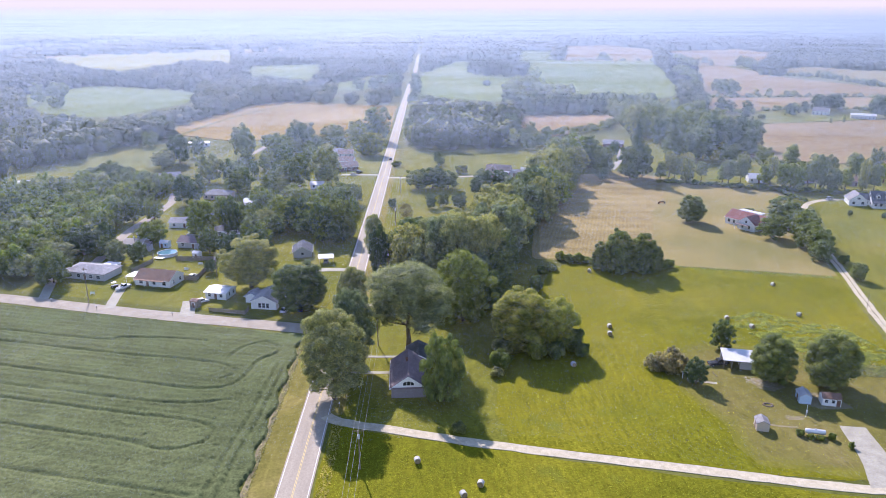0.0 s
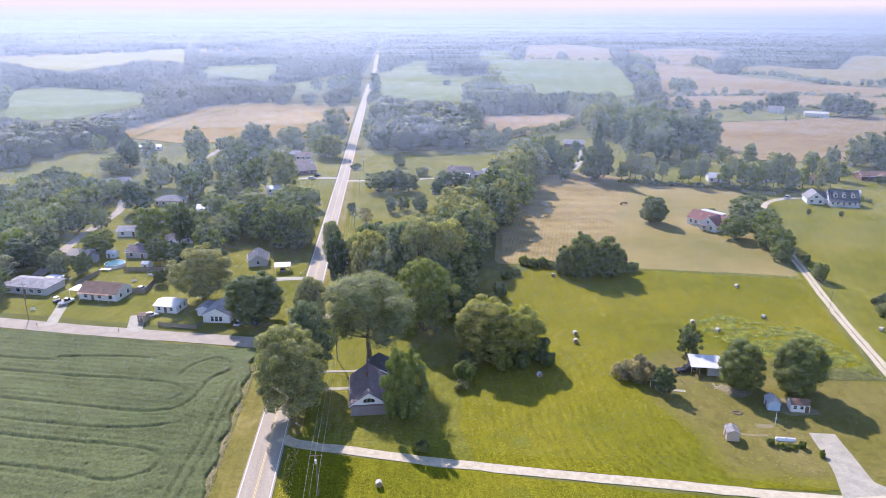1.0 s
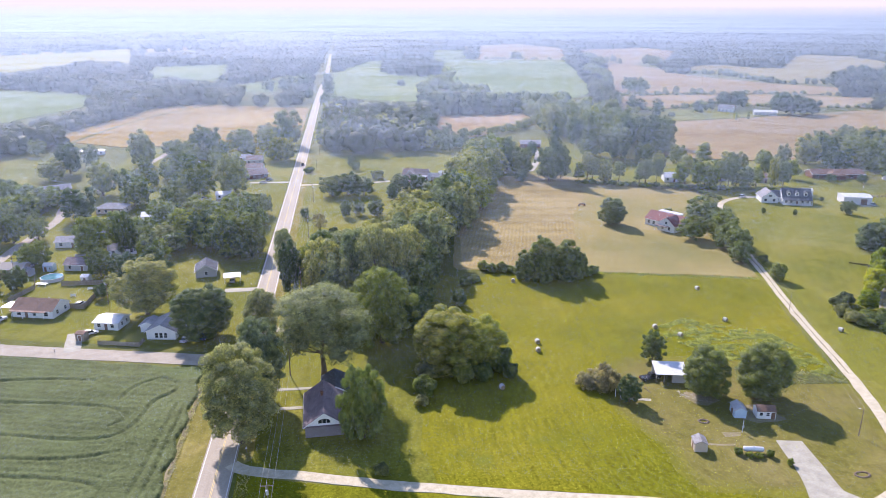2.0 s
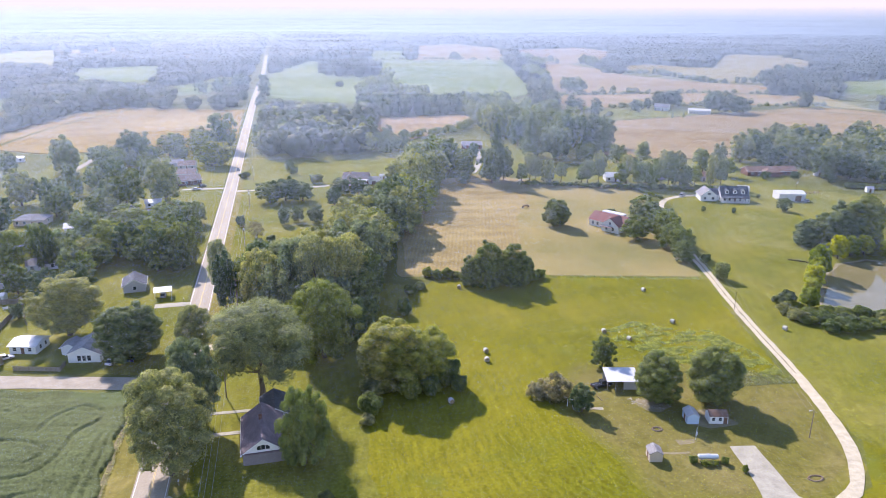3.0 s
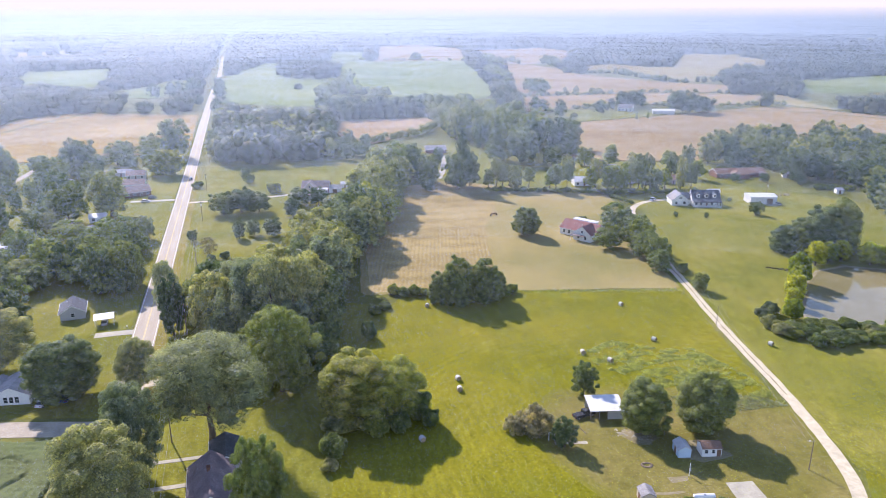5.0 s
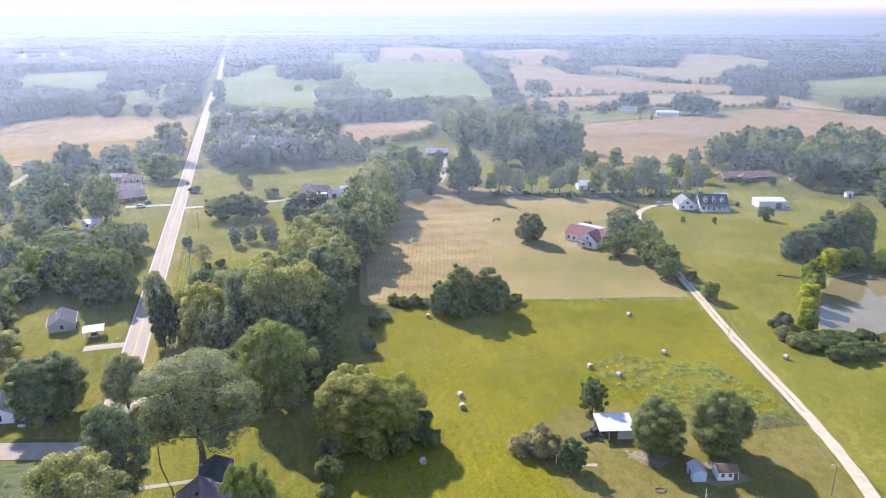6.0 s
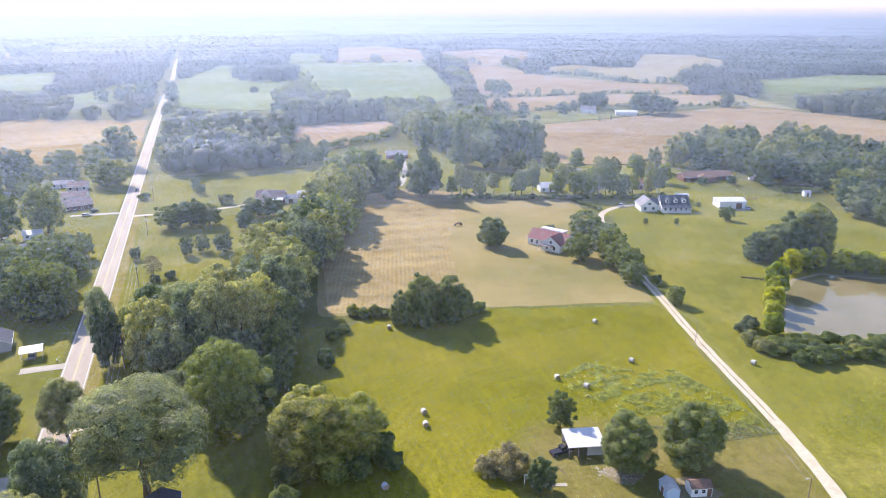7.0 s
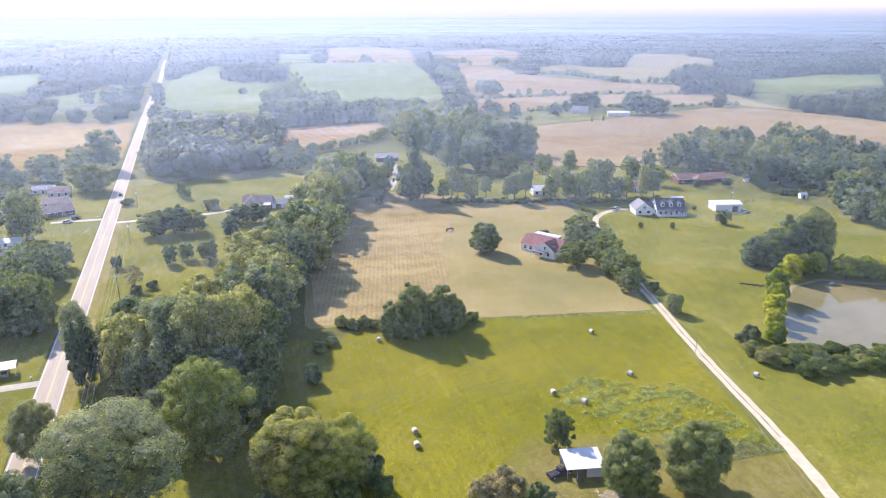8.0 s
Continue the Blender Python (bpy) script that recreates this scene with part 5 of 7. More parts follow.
def fascia(parent, w, d, h, rise, over=0.45):
    """White boards along the gable edges and the eaves."""
    s = rise / (d / 2)
    e = d / 2 + over
    for x in (-w / 2 - over * 0.7 - 0.03, w / 2 + over * 0.7 + 0.03):
        bm = extrude_profile([(-e, h - over * s - 0.12), (0, h + rise - 0.12), (e, h - over * s - 0.12), (e, h - over * s + 0.13), (0, h + rise + 0.15), (-e, h - over * s + 0.13)], x - 0.03, x + 0.03)
        part("bargeboard", bm, TRIM, parent)
    for y in (-e - 0.03, e + 0.03):
        part("gutter", box(bmesh.new(), -w / 2 - over * 0.6, w / 2 + over * 0.6, y - 0.05, y + 0.05, h - over * s - 0.02, h - over * s + 0.12), TRIM, parent)


def block(ob, w, d, h, rise, wall_m, roof_m, hip=False, at=None, openings=(), over=0.45, trim=True):
    """Walls, roof, windows and doors of one wing; at: its pose in the house."""
    before = set(ob.children_recursive)
    wall = part("wall", gable_walls(w, d, h, rise, hip), wall_m, ob)
    roof = part("roof", hip_roof(w, d, h, rise) if hip else gable_roof(w, d, h, rise, over), roof_m, ob)
    if trim and not hip:
        fascia(roof, w, d, h, rise, over)
    for kind, side, u, z, ww, hh in openings:
        m = side_pose(side, u, z, w, d)
        (window if kind == "w" else door)(ob if kind == "d" else wall, ww, hh, m)
    if at is not None:
        for o in set(ob.children_recursive) - before:
            if o.parent == ob:
                o.matrix_basis = at @ o.matrix_basis
    return roof


def chimney(roof, x, y, z, h=1.2):
    bm = soft_box(x - 0.35, x + 0.35, y - 0.3, y + 0.3, z, z + h, 0.02)
    box(bm, x - 0.42, x + 0.42, y - 0.37, y + 0.37, z + h - 0.12, z + h)
    part("chimney", bm, BRICK, roof)


def vents(roof, spots):
    for x, y, z in spots:
        part("vent_pipe", rod(bmesh.new(), (x, y, z - 0.3), (x, y, z + 0.5), 0.12, None, 8), TIN, roof)


def row(kind, side, us, z, w, h):
    return [(kind, side, u, z, w, h) for u in us]


# old farmhouse under the sycamore
ob = thing("farmhouse", 21.4, 164.6, 0, 92, "weathered farmhouse with purple-brown roof under trees", "house")
roof = block(ob, 15, 8.4, 2.9, 2.9, MAUVE_SIDING, MAUVE_SHINGLE, openings=row("w", "front", (-4, 0, 4), 0.9, 1.0, 1.3) + row("w", "back", (-4, 1, 5), 0.9, 1.0, 1.3))
part("gable_board", extrude_profile([(-4.3, 2.9), (4.3, 2.9), (0, 5.85)], -7.56, -7.52), WHITE_SIDING, ob, "white painted gable")
chimney(roof, 1.0, 0.3, 5.4)
part("porch_roof", soft_box(-8.1, -7.58, -4.3, 4.3, 2.75, 2.9), MAUVE_SHINGLE, ob)
bm = extrude_profile([(-1.3, 3.45), (1.3, 3.45), (1.3, 4.0), (0.9, 4.35), (0, 4.5), (-0.9, 4.35), (-1.3, 4.0)], -7.62, -7.57)
arch = part("arched_window", bm, GLASS, ob, "dark arched attic window")
for u in (-0.45, 0.45):
    part("mullion", box(bmesh.new(), -7.66, -7.62, u - 0.04, u + 0.04, 3.45, 4.35), TRIM, arch)
block(ob, 9, 6.0, 2.5, 1.6, GREY_SIDING, DARK_SHINGLE, at=pose(12.0, -2.9, 0), openings=row("w", "front", (-2, 2), 0.9, 0.9, 1.2))
ac = thing("air_conditioner", 26.4, 158.6, 0, 2, "grey outdoor air conditioner beside the farmhouse", "appliance")
part("cabinet", soft_box(-0.45, 0.45, -0.45, 0.45, 0.0, 0.9, 0.04), TIN, ac)
part("fan_grille", rod(bmesh.new(), (0, 0, 0.9), (0, 0, 0.93), 0.36, None, 14), PAINT_DARK, ac)

R = -14.5
ob = thing("ranch_house", -95, 248, 0, R, "long low brick ranch house with pale grey roof", "house")
block(ob, 17, 9.5, 2.6, 1.5, GREY_SIDING, PALE_SHINGLE, True, openings=row("w", "front", (-5.5, -2, 3, 6), 0.8, 1.4, 1.2) + [("d", "front", 0.5, 0, 1.0, 2.05)])
part("sunroom_roof", soft_box(0.5, 6.0, 4.6, 8.4, 2.45, 2.62), WHITE_METAL, ob)
part("sunroom_wall", box(bmesh.new(), 0.8, 5.7, 4.75, 8.2, -0.1, 2.44), WHITE_SIDING, ob)
ob = thing("ranch_house", -68, 240, 0, R, "white house with a brown shingle roof", "house")
roof = block(ob, 13.5, 8.6, 2.6, 2.2, WHITE_SIDING, BROWN_SHINGLE, openings=row("w", "front", (-4.5, 0.5, 4.5), 0.8, 1.3, 1.3) + [("d", "front", -2, 0, 1.0, 2.05)] + row("w", "right", (-2, 2), 0.9, 1.0, 1.2))
vents(roof, [(2, 1.5, 4.2)])
for i, x in enumerate((-6, -2.5, 1, 4.5)):
    part("porch_post", rod(bmesh.new(), (x, -5.6, 0), (x, -5.6, 2.45), 0.07, None, 6), TRIM, ob)
part("porch_roof", soft_box(-6.6, 5.2, -5.9, -4.25, 2.45, 2.58), BROWN_SHINGLE, ob)
ob = thing("carport", -77.5, 242, 0, R, "small white flat-roofed carport beside the house", "carport")
part("roof", soft_box(-2.0, 2.0, -2.6, 2.6, 2.3, 2.42), WHITE_METAL, ob)
for x in (-1.8, 1.8):
    for y in (-2.4, 2.4):
        part("post", rod(bmesh.new(), (x, y, 0), (x, y, 2.3), 0.06, None, 6), TRIM, ob)
ob = thing("cottage", -43, 226.5, 0, R, "small white cottage with a white metal roof", "house")
block(ob, 7.5, 6.6, 2.4, 0.8, WHITE_SIDING, WHITE_METAL, openings=row("w", "front", (-2.2, 2.0), 0.9, 1.0, 1.1) + [("d", "front", 0, 0, 0.95, 2.0)] + row("w", "right", (-1, 1.5), 0.9, 0.9, 1.1))
ob = thing("house", -25.3, 219.5, 0, R + 96, "house with a pale grey gable roof by the junction", "house")
block(ob, 10.5, 8.4, 2.6, 1.9, WHITE_SIDING, PALE_SHINGLE, openings=row("w", "left", (-1.3, 0.0, 1.3), 0.6, 0.9, 1.5) + row("w", "back", (-3, 0, 3), 0.8, 1.2, 1.2))
block(ob, 5, 4, 2.3, 0.9, WHITE_SIDING, PALE_SHINGLE, at=pose(2.2, 6.0, 0))

# houses behind, along the lane
def simple_house(x, y, rot, w, d, h, rise, wall_m, roof_m, label, hip=False, category="house", name="house"):
    o = thing(name, x, y, 0, rot, label, category)
    n = max(2, int(w / 3.2))
    us = [(-0.5 + (i + 0.5) / n) * w for i in range(n)]
    op = [("w", "front", u, 0.85, 1.1, 1.2) for i, u in enumerate(us) if i != n // 2] + [("d", "front", us[n // 2], 0, 0.95, 2.0)]
    op += [("w", "right", 0, 0.9, 1.0, 1.2), ("w", "left", 0, 0.9, 1.0, 1.2), ("w", "back", us[0], 0.9, 1.0, 1.2)]
    r = block(o, w, d, h, rise, wall_m, roof_m, hip, openings=op)
    vents(r, [(w * 0.15, d * 0.2, h + rise * 0.6)])
    return o


simple_house(-92, 281, -8, 8, 6, 2.4, 1.4, TAN_SIDING, TAN_SIDING, "small tan house behind the ranch houses")
simple_house(-70, 283, -12, 9, 7, 2.5, 1.6, GREY_SIDING, MAUVE_SHINGLE, "grey house with a dull mauve roof")
simple_house(-84, 313, 0, 9, 7, 2.5, 1.3, WHITE_SIDING, PALE_SHINGLE, "white house with pale roof beside the lane")
simple_house(-78, 326, 10, 10, 7, 2.5, 1.5, GREY_SIDING, PALE_SHINGLE, "grey house with pale roof among trees")
simple_house(-93, 297, 60, 7, 6, 2.4, 1.4, WHITE_SIDING, BROWN_SHINGLE, "small house with a pinkish roof by the lane")
simple_house(-82, 366, -10, 13, 9, 2.6, 1.9, TAN_SIDING, GREY_SHINGLE, "tan house with a grey hipped roof", True)
simple_house(-122, 409, 25, 12, 8, 2.6, 1.9, WHITE_SIDING, PALE_SHINGLE, "house with a pale gable roof beyond the lane")
simple_house(-60, 300, 15, 10, 7, 2.5, 1.5, WHITE_SIDING, GREY_SHINGLE, "white house with a grey roof under trees")
simple_house(-61, 349, 5, 7, 6, 2.5, 1.3, WHITE_SIDING, WHITE_METAL, "small white house among the trees")
simple_house(-23, 271, 98, 9, 7, 2.5, 2.0, GREY_SIDING, DARK_SHINGLE, "dark-roofed house under roadside trees")
simple_house(-34.5, 388, 5, 7, 6, 2.4, 1.1, WHITE_SIDING, WHITE_METAL, "small white-roofed house among trees")
simple_house(-30, 366, 20, 9, 7, 2.5, 1.5, BLUE_SIDING, GREY_SHINGLE, "grey-blue house near the main road")
simple_house(-24, 437, 20, 13, 9, 2.7, 2.3, BRICK, ROSY_SHINGLE, "brick house with a rosy brown roof")
simple_house(-27, 456, -5, 12, 8, 2.7, 2.0, WHITE_SIDING, ROSY_SHINGLE, "house with a pinkish roof by the road")
simple_house(-29, 482, 0, 10, 8, 2.6, 2.0, GREY_SIDING, ROSY_SHINGLE, "grey house with a rosy roof under trees")
simple_house(-40, 492, 0, 14, 7, 2.5, 1.2, GREY_SIDING, PALE_SHINGLE, "long low grey house behind trees")
simple_house(-66, 470, -20, 10, 8, 2.6, 1.8, GREY_SIDING, GREY_SHINGLE, "grey house beside the lane")
simple_house(-140, 525, 5, 14, 4.5, 2.6, 0.7, WHITE_SIDING, WHITE_METAL, "long white mobile home before the tan field", name="mobile_home")
simple_house(-120, 262, R, 8, 6, 2.4, 1.4, WHITE_SIDING, GREY_SHINGLE, "small white house half hidden by trees")
ob = thing("carport", -12.5, 261, 0, 6, "white metal carport beside the road", "carport")
part("roof", gable_roof(5.5, 5.0, 2.4, 0.7, 0.2, 0.08), WHITE_METAL, ob)
for x in (-2.6, 2.6):
    for y in (-2.3, 0, 2.3):
        part("post", rod(bmesh.new(), (x, y, 0), (x, y, 2.45), 0.05, None, 6), TRIM, ob)


def small_shed(x, y, rot, w, d, h, rise, wall_m, roof_m, label, openings=(), name="shed", legs=False):
    o = thing(name, x, y, 0, rot, label, "shed")
    block(o, w, d, h, rise, wall_m, roof_m, openings=openings, over=0.15, trim=False)
    return o


small_shed(-48.6, 217.2, R, 2.6, 2.4, 2.2, 0.3, WOOD, BROWN_SHINGLE, "small dark brown shed by the drive", [("d", "front", 0, 0, 0.9, 1.8)])
small_shed(-80.5, 281.5, -8, 3.6, 2.8, 2.2, 0.7, BLUE_SIDING, WHITE_METAL, "small pale blue garden shed", [("w", "front", 0.8, 0.9, 0.7, 0.7), ("d", "front", -0.8, 0, 0.9, 1.8)])
small_shed(-86, 277, -8, 3.2, 2.8, 2.2, 0.6, GREY_SIDING, PALE_SHINGLE, "small grey garden shed", [("d", "front", 0, 0, 0.9, 1.8)])
small_shed(-63.5, 268, -8, 2.8, 2.6, 1.9, 0.6, WHITE_SIDING, WHITE_METAL, "small white playhouse by the fence", [("d", "front", 0, 0, 0.8, 1.6)])

simple_house(-199, 395, 20, 15, 7, 2.2, 0.9, WOOD, TIN, "long low dark shed with a pale patched roof", name="shed", category="shed")
ob = thing("utility_cart", -82.1, 235.5, 0, 60, "small white-topped utility cart on the lawn", "cart")
part("body", soft_box(-1.2, 1.2, -0.6, 0.6, 0.35, 0.8, 0.08), PAINT_DARK, ob)
part("canopy", soft_box(-0.9, 0.7, -0.62, 0.62, 1.75, 1.85, 0.03), WHITE_METAL, ob)
for x in (-0.8, 0.6):
    for y in (-0.55, 0.55):
        part("canopy_post", rod(bmesh.new(), (x, y, 0.8), (x, y, 1.75), 0.03, None, 6), TIN, ob)
for x in (-0.75, 0.75):
    for y in (-0.6, 0.6):
        part("tyre", rod(bmesh.new(), (x, y - 0.1, 0.3), (x, y + 0.1, 0.3), 0.3, None, 12), TYRE, ob)
for x, y, label in ((-86.5, 228.5, "white sign board leaning on the lawn"), (-63, 253, "white garden bench in a fenced lawn"), (-59.5, 259, "white garden bench in a fenced lawn")):
    ob = thing("garden_bench" if "bench" in label else "sign_board", x, y, 0, R + 20, label, "garden thing")
    part("panel", soft_box(-0.8, 0.8, -0.04, 0.04, 0.3, 1.0), TRIM, ob)
    for u in (-0.7, 0.7):
        part("leg", box(bmesh.new(), u - 0.04, u + 0.04, -0.25, 0.05, 0, 0.3), TRIM, ob)
    if "bench" in label:
        part("seat", soft_box(-0.8, 0.8, -0.5, -0.04, 0.3, 0.36), TRIM, ob)
for x, y, r in ((-79.5, 215.5, 0), (-53.5, 209.5, 0), (-97, 222, 0), (5.2, 171.8, 90), (5.2, 153, 90), (-5.4, 254.5, -90), (-5.4, 423, -90), (5.4, 414.5, 90)):
    ob = thing("mailbox", x, y, 0, r, "small mailbox on a wooden post at the roadside", "mailbox", "mailboxes")
    part("post", box(bmesh.new(), -0.06, 0.06, -0.06, 0.06, 0, 1.05), POLE_WOOD, ob)
    bm = extrude_profile([(-0.13, 1.05), (0.13, 1.05), (0.13, 1.2), (0.08, 1.28), (-0.08, 1.28), (-0.13, 1.2)], -0.3, 0.3)
    part("box", bm, TIN, ob)

# above-ground pool and fences
ob = thing("swimming_pool", -76, 271, 0, 0, "round above-ground pool with turquoise water", "pool")
bm = bmesh.new()
bmesh.ops.create_cone(bm, cap_ends=False, segments=32, radius1=3.7, radius2=3.7, depth=1.3, matrix=Matrix.Translation((0, 0, 0.6)))
bmesh.ops.solidify(bm, geom=bm.faces[:], thickness=0.12)
part("pool_wall", bm, WHITE_METAL, ob)
part("water", rod(bmesh.new(), (0, 0, 0.2), (0, 0, 1.1), 3.57, None, 32), POOL_WATER, ob, "clear turquoise water")
ob = thing("pool_deck", -77.5, 265.7, 0, R, "pale wooden deck beside the pool", "deck")
for i in range(10):
    part("plank", soft_box(-2 + i * 0.4, -1.63 + i * 0.4, -0.9, 0.9, 0.6, 0.66, 0.01), TRIM, ob)
for x in (-1.9, 1.9):
    for y in (-0.8, 0.8):
        part("post", box(bmesh.new(), x - 0.06, x + 0.06, y - 0.06, y + 0.06, 0, 0.6), TRIM, ob)


def board_fence(points, h, material, label, gap=0.34, board=0.30):
    """Posts, rails and separate boards along a line."""
    o = thing("board_fence", *points[0], 0, 0, label, "fence")
    base = Vector(points[0])
    mesh = None
    for a, b in zip(points, points[1:]):
        a, b = Vector(a) - base, Vector(b) - base
        d = b - a
        ang = math.degrees(math.atan2(d.y, d.x))
        n = int(d.length / gap)
        for z in (h * 0.25, h * 0.8):
            part("rail", rod(bmesh.new(), (*a, z), (*b, z), 0.05, None, 4), material, o)
        for i in range(n):
            p = a.lerp(b, (i + 0.5) / n)
            if mesh is None:
                first = part("board", soft_box(-board / 2, board / 2, -0.07, -0.04, 0.03, h, 0.01), material, o)
                mesh = first.data
            else:
                first = part("board", mesh, material, o)
            first.matrix_basis = pose(p.x, p.y, 0, 0, 0, ang)
        for i in range(0, n + 1, 7):
            p = a.lerp(b, i / n)
            part("post", box(bmesh.new(), p.x - 0.06, p.x + 0.06, p.y - 0.06, p.y + 0.06, 0, h + 0.05), material, o)
    return o


board_fence([(-70.5, 264), (-55, 263.5), (-55.7, 241), (-61, 242.5)], 1.8, WOOD, "weathered wooden board fence round a back garden")
board_fence([(-43.2, 213.3), (-31.2, 210.2), (-30.7, 214)], 1.3, WOOD, "grey wooden board fence beside the side road")
board_fence([(-82, 250), (-78.5, 262), (-82, 272)], 1.6, WOOD, "dark wooden board fence between gardens")

# red-roofed house on the dry field
ob = thing("farm_house", 169.5, 308.5, 0, -58, "white house with a dull red roof", "house")
roof = block(ob, 17, 9, 3.0, 2.8, WHITE_SIDING, RED_SHINGLE, openings=row("w", "front", (-6.5, -4, -1.2), 0.9, 1.1, 1.4) + [("d", "front", 1.0, 0, 1.0, 2.1)] + row("w", "left", (-2, 2), 0.9, 1.0, 1.3))
vents(roof, [(-3, -2.2, 4.6), (1.0, -2.0, 4.7)])
block(ob, 7.0, 8.4, 3.2, 2.9, WHITE_SIDING, RED_SHINGLE, at=pose(4.6, -4.6, 0, 0, 0, -90), openings=row("w", "right", (-1.6, 1.6), 0.9, 1.0, 1.4) + [("w", "right", 0, 3.4, 0.9, 1.0)])
part("porch_roof", soft_box(0.2, 6.4, -10.3, -8.2, 2.5, 2.65), MAUVE_SHINGLE, ob)
for x in (0.5, 3.3, 6.1):
    part("porch_post", rod(bmesh.new(), (x, -10.1, 0), (x, -10.1, 2.5), 0.08, None, 6), TRIM, ob)
part("rear_roof", soft_box(-8.2, 3.2, 4.7, 7.8, 4.7, 4.9), WHITE_METAL, ob, "long flat white rear roof")
part("rear_wall", box(bmesh.new(), -7.9, 2.9, 4.56, 7.5, -0.2, 4.69), WHITE_SIDING, ob)

# white house with dormers
ob = thing("dormer_house", 251.5, 341.5, 0, -16, "white house with dark slate roof, dormers and porch", "house")
roof = block(ob, 13.5, 9, 3.0, 4.2, WHITE_SIDING, DARK_SHINGLE, openings=row("w", "front", (-5, -2.6, 2.6, 5), 0.7, 1.1, 1.6) + [("d", "front", 0, 0, 1.1, 2.1)] + row("w", "left", (-2, 2), 0.9, 1.0, 1.4) + [("w", "left", 0, 4.2, 1.0, 1.3)])
for x in (-4.0, 0.0, 4.0):
    m = pose(x, -2.6, 4.1)
    bm = extrude_profile([(-0.8, 0), (0.8, 0), (0.8, 1.5), (0, 2.2), (-0.8, 1.5)], -0.9, 1.9, "y")
    bm.transform(m)
    dormer = part("dormer", bm, WHITE_SIDING, roof)
    bm = extrude_profile([(-1.0, 1.4), (0, 2.3), (1.0, 1.4), (1.0, 1.52), (0, 2.42), (-1.0, 1.52)], -1.1, 2.2, "y")
    bm.transform(m)
    part("dormer_roof", bm, DARK_SHINGLE, roof)
    g = box(bmesh.new(), x - 0.45, x + 0.45, -3.53, -3.49, 4.4, 5.5)
    part("pane", g, GLASS, roof)
part("porch_roof", extrude_profile([(-7.0, 2.45), (-4.4, 3.25), (-4.4, 3.4), (-7.0, 2.6)], -6.9, 6.9), DARK_SHINGLE, ob)
part("porch_floor", soft_box(-6.8, 6.8, -6.9, -4.52, 0.0, 0.4), TRIM, ob)
for x in (-6.6, -4.0, -1.3, 1.3, 4.0, 6.6):
    part("porch_post", box(bmesh.new(), x - 0.12, x + 0.12, -6.8, -6.56, 0.4, 2.5), TRIM, ob)
for a, c in ((-6.5, -1.4), (1.4, 6.5)):
    bm = box(bmesh.new(), a, c, -6.72, -6.64, 1.25, 1.33)
    for i in range(18):
        x = a + (c - a) * i / 17
        box(bm, x - 0.025, x + 0.025, -6.7, -6.66, 0.4, 1.25)
    part("railing", bm, TRIM, ob)
part("step", soft_box(-1.2, 1.2, -7.6, -6.9, 0, 0.2), CONCRETE, ob)
block(ob, 9.5, 8, 2.9, 3.0, WHITE_SIDING, GREY_SHINGLE, at=pose(-12.5, 1.5, 0, 0, 0, 90), openings=[("w", "left", 0, 3.3, 1.4, 0.9), ("w", "left", -2, 0.9, 1.2, 1.2), ("w", "left", 2, 0.9, 1.2, 1.2)])
block(ob, 7, 6.5, 2.8, 2.4, WHITE_SIDING, DARK_SHINGLE, at=pose(-8.2, 2.6, 0), openings=[("w", "front", 0, 0.9, 1.4, 1.2)])

ob = thing("metal_barn", 281.5, 337.5, 0, -16, "white metal barn with a low white roof", "barn")
block(ob, 13, 9, 3.6, 0.9, WHITE_METAL, WHITE_METAL, openings=[("d", "front", 3, 0, 3.0, 2.8)], over=0.2)
for i in range(13):
    part("roof_rib", extrude_profile([(-4.9, 3.72), (0, 4.66), (4.9, 3.72), (4.9, 3.77), (0, 4.71), (-4.9, 3.77)], -6.6 + i, -6.54 + i), WHITE_METAL, ob)
part("concrete_pad", soft_box(0.5, 6.5, -8.5, -4.9, -0.02, 0.12), CONCRETE, ob)
ob = thing("brick_house", 311, 395, 0, -8, "long brick house with a brown roof", "house")
block(ob, 30, 9, 2.7, 2.0, BRICK, BROWN_SHINGLE, openings=row("w", "front", (-12, -8, 3, 8, 12), 0.8, 1.4, 1.3) + [("d", "front", -5, 0, 1.0, 2.1)])
block(ob, 9, 8, 2.7, 2.2, BRICK, BROWN_SHINGLE, True, at=pose(-2, -5, 0))
ob = thing("gabled_house", 68, 420, 0, -14, "gabled house with pinkish-brown roofs and white trim", "house")
roof = block(ob, 14, 8, 3.2, 2.8, BRICK, ROSY_SHINGLE, openings=row("w", "front", (3.2, 5.6), 0.9, 1.1, 1.3) + row("w", "left", (-2, 2), 0.9, 1.0, 1.3) + row("w", "right", (-2, 2), 0.9, 1.0, 1.3))
chimney(roof, -4.6, 1.2, 5.0, 1.5)
block(ob, 8, 6.4, 3.4, 3.2, TAN_SIDING, ROSY_SHINGLE, at=pose(-2.4, -3.6, 0, 0, 0, 90), openings=row("w", "left", (-1.4, 1.4), 0.9, 1.0, 1.3) + [("w", "left", 0, 3.8, 0.9, 1.0)])
part("porch_roof", extrude_profile([(-6.6, 2.4), (-4.1, 3.1), (-4.1, 3.25), (-6.6, 2.55)], 1.2, 6.8), WHITE_METAL, ob)
for x in (1.4, 4.0, 6.6):
    part("porch_post", rod(bmesh.new(), (x, -6.4, 0), (x, -6.4, 2.4), 0.08, None, 6), TRIM, ob)
block(ob, 6, 5.4, 2.6, 1.3, WHITE_SIDING, PALE_SHINGLE, at=pose(10.2, -0.6, 0), openings=[("d", "front", 0, 0, 2.4, 2.1)])
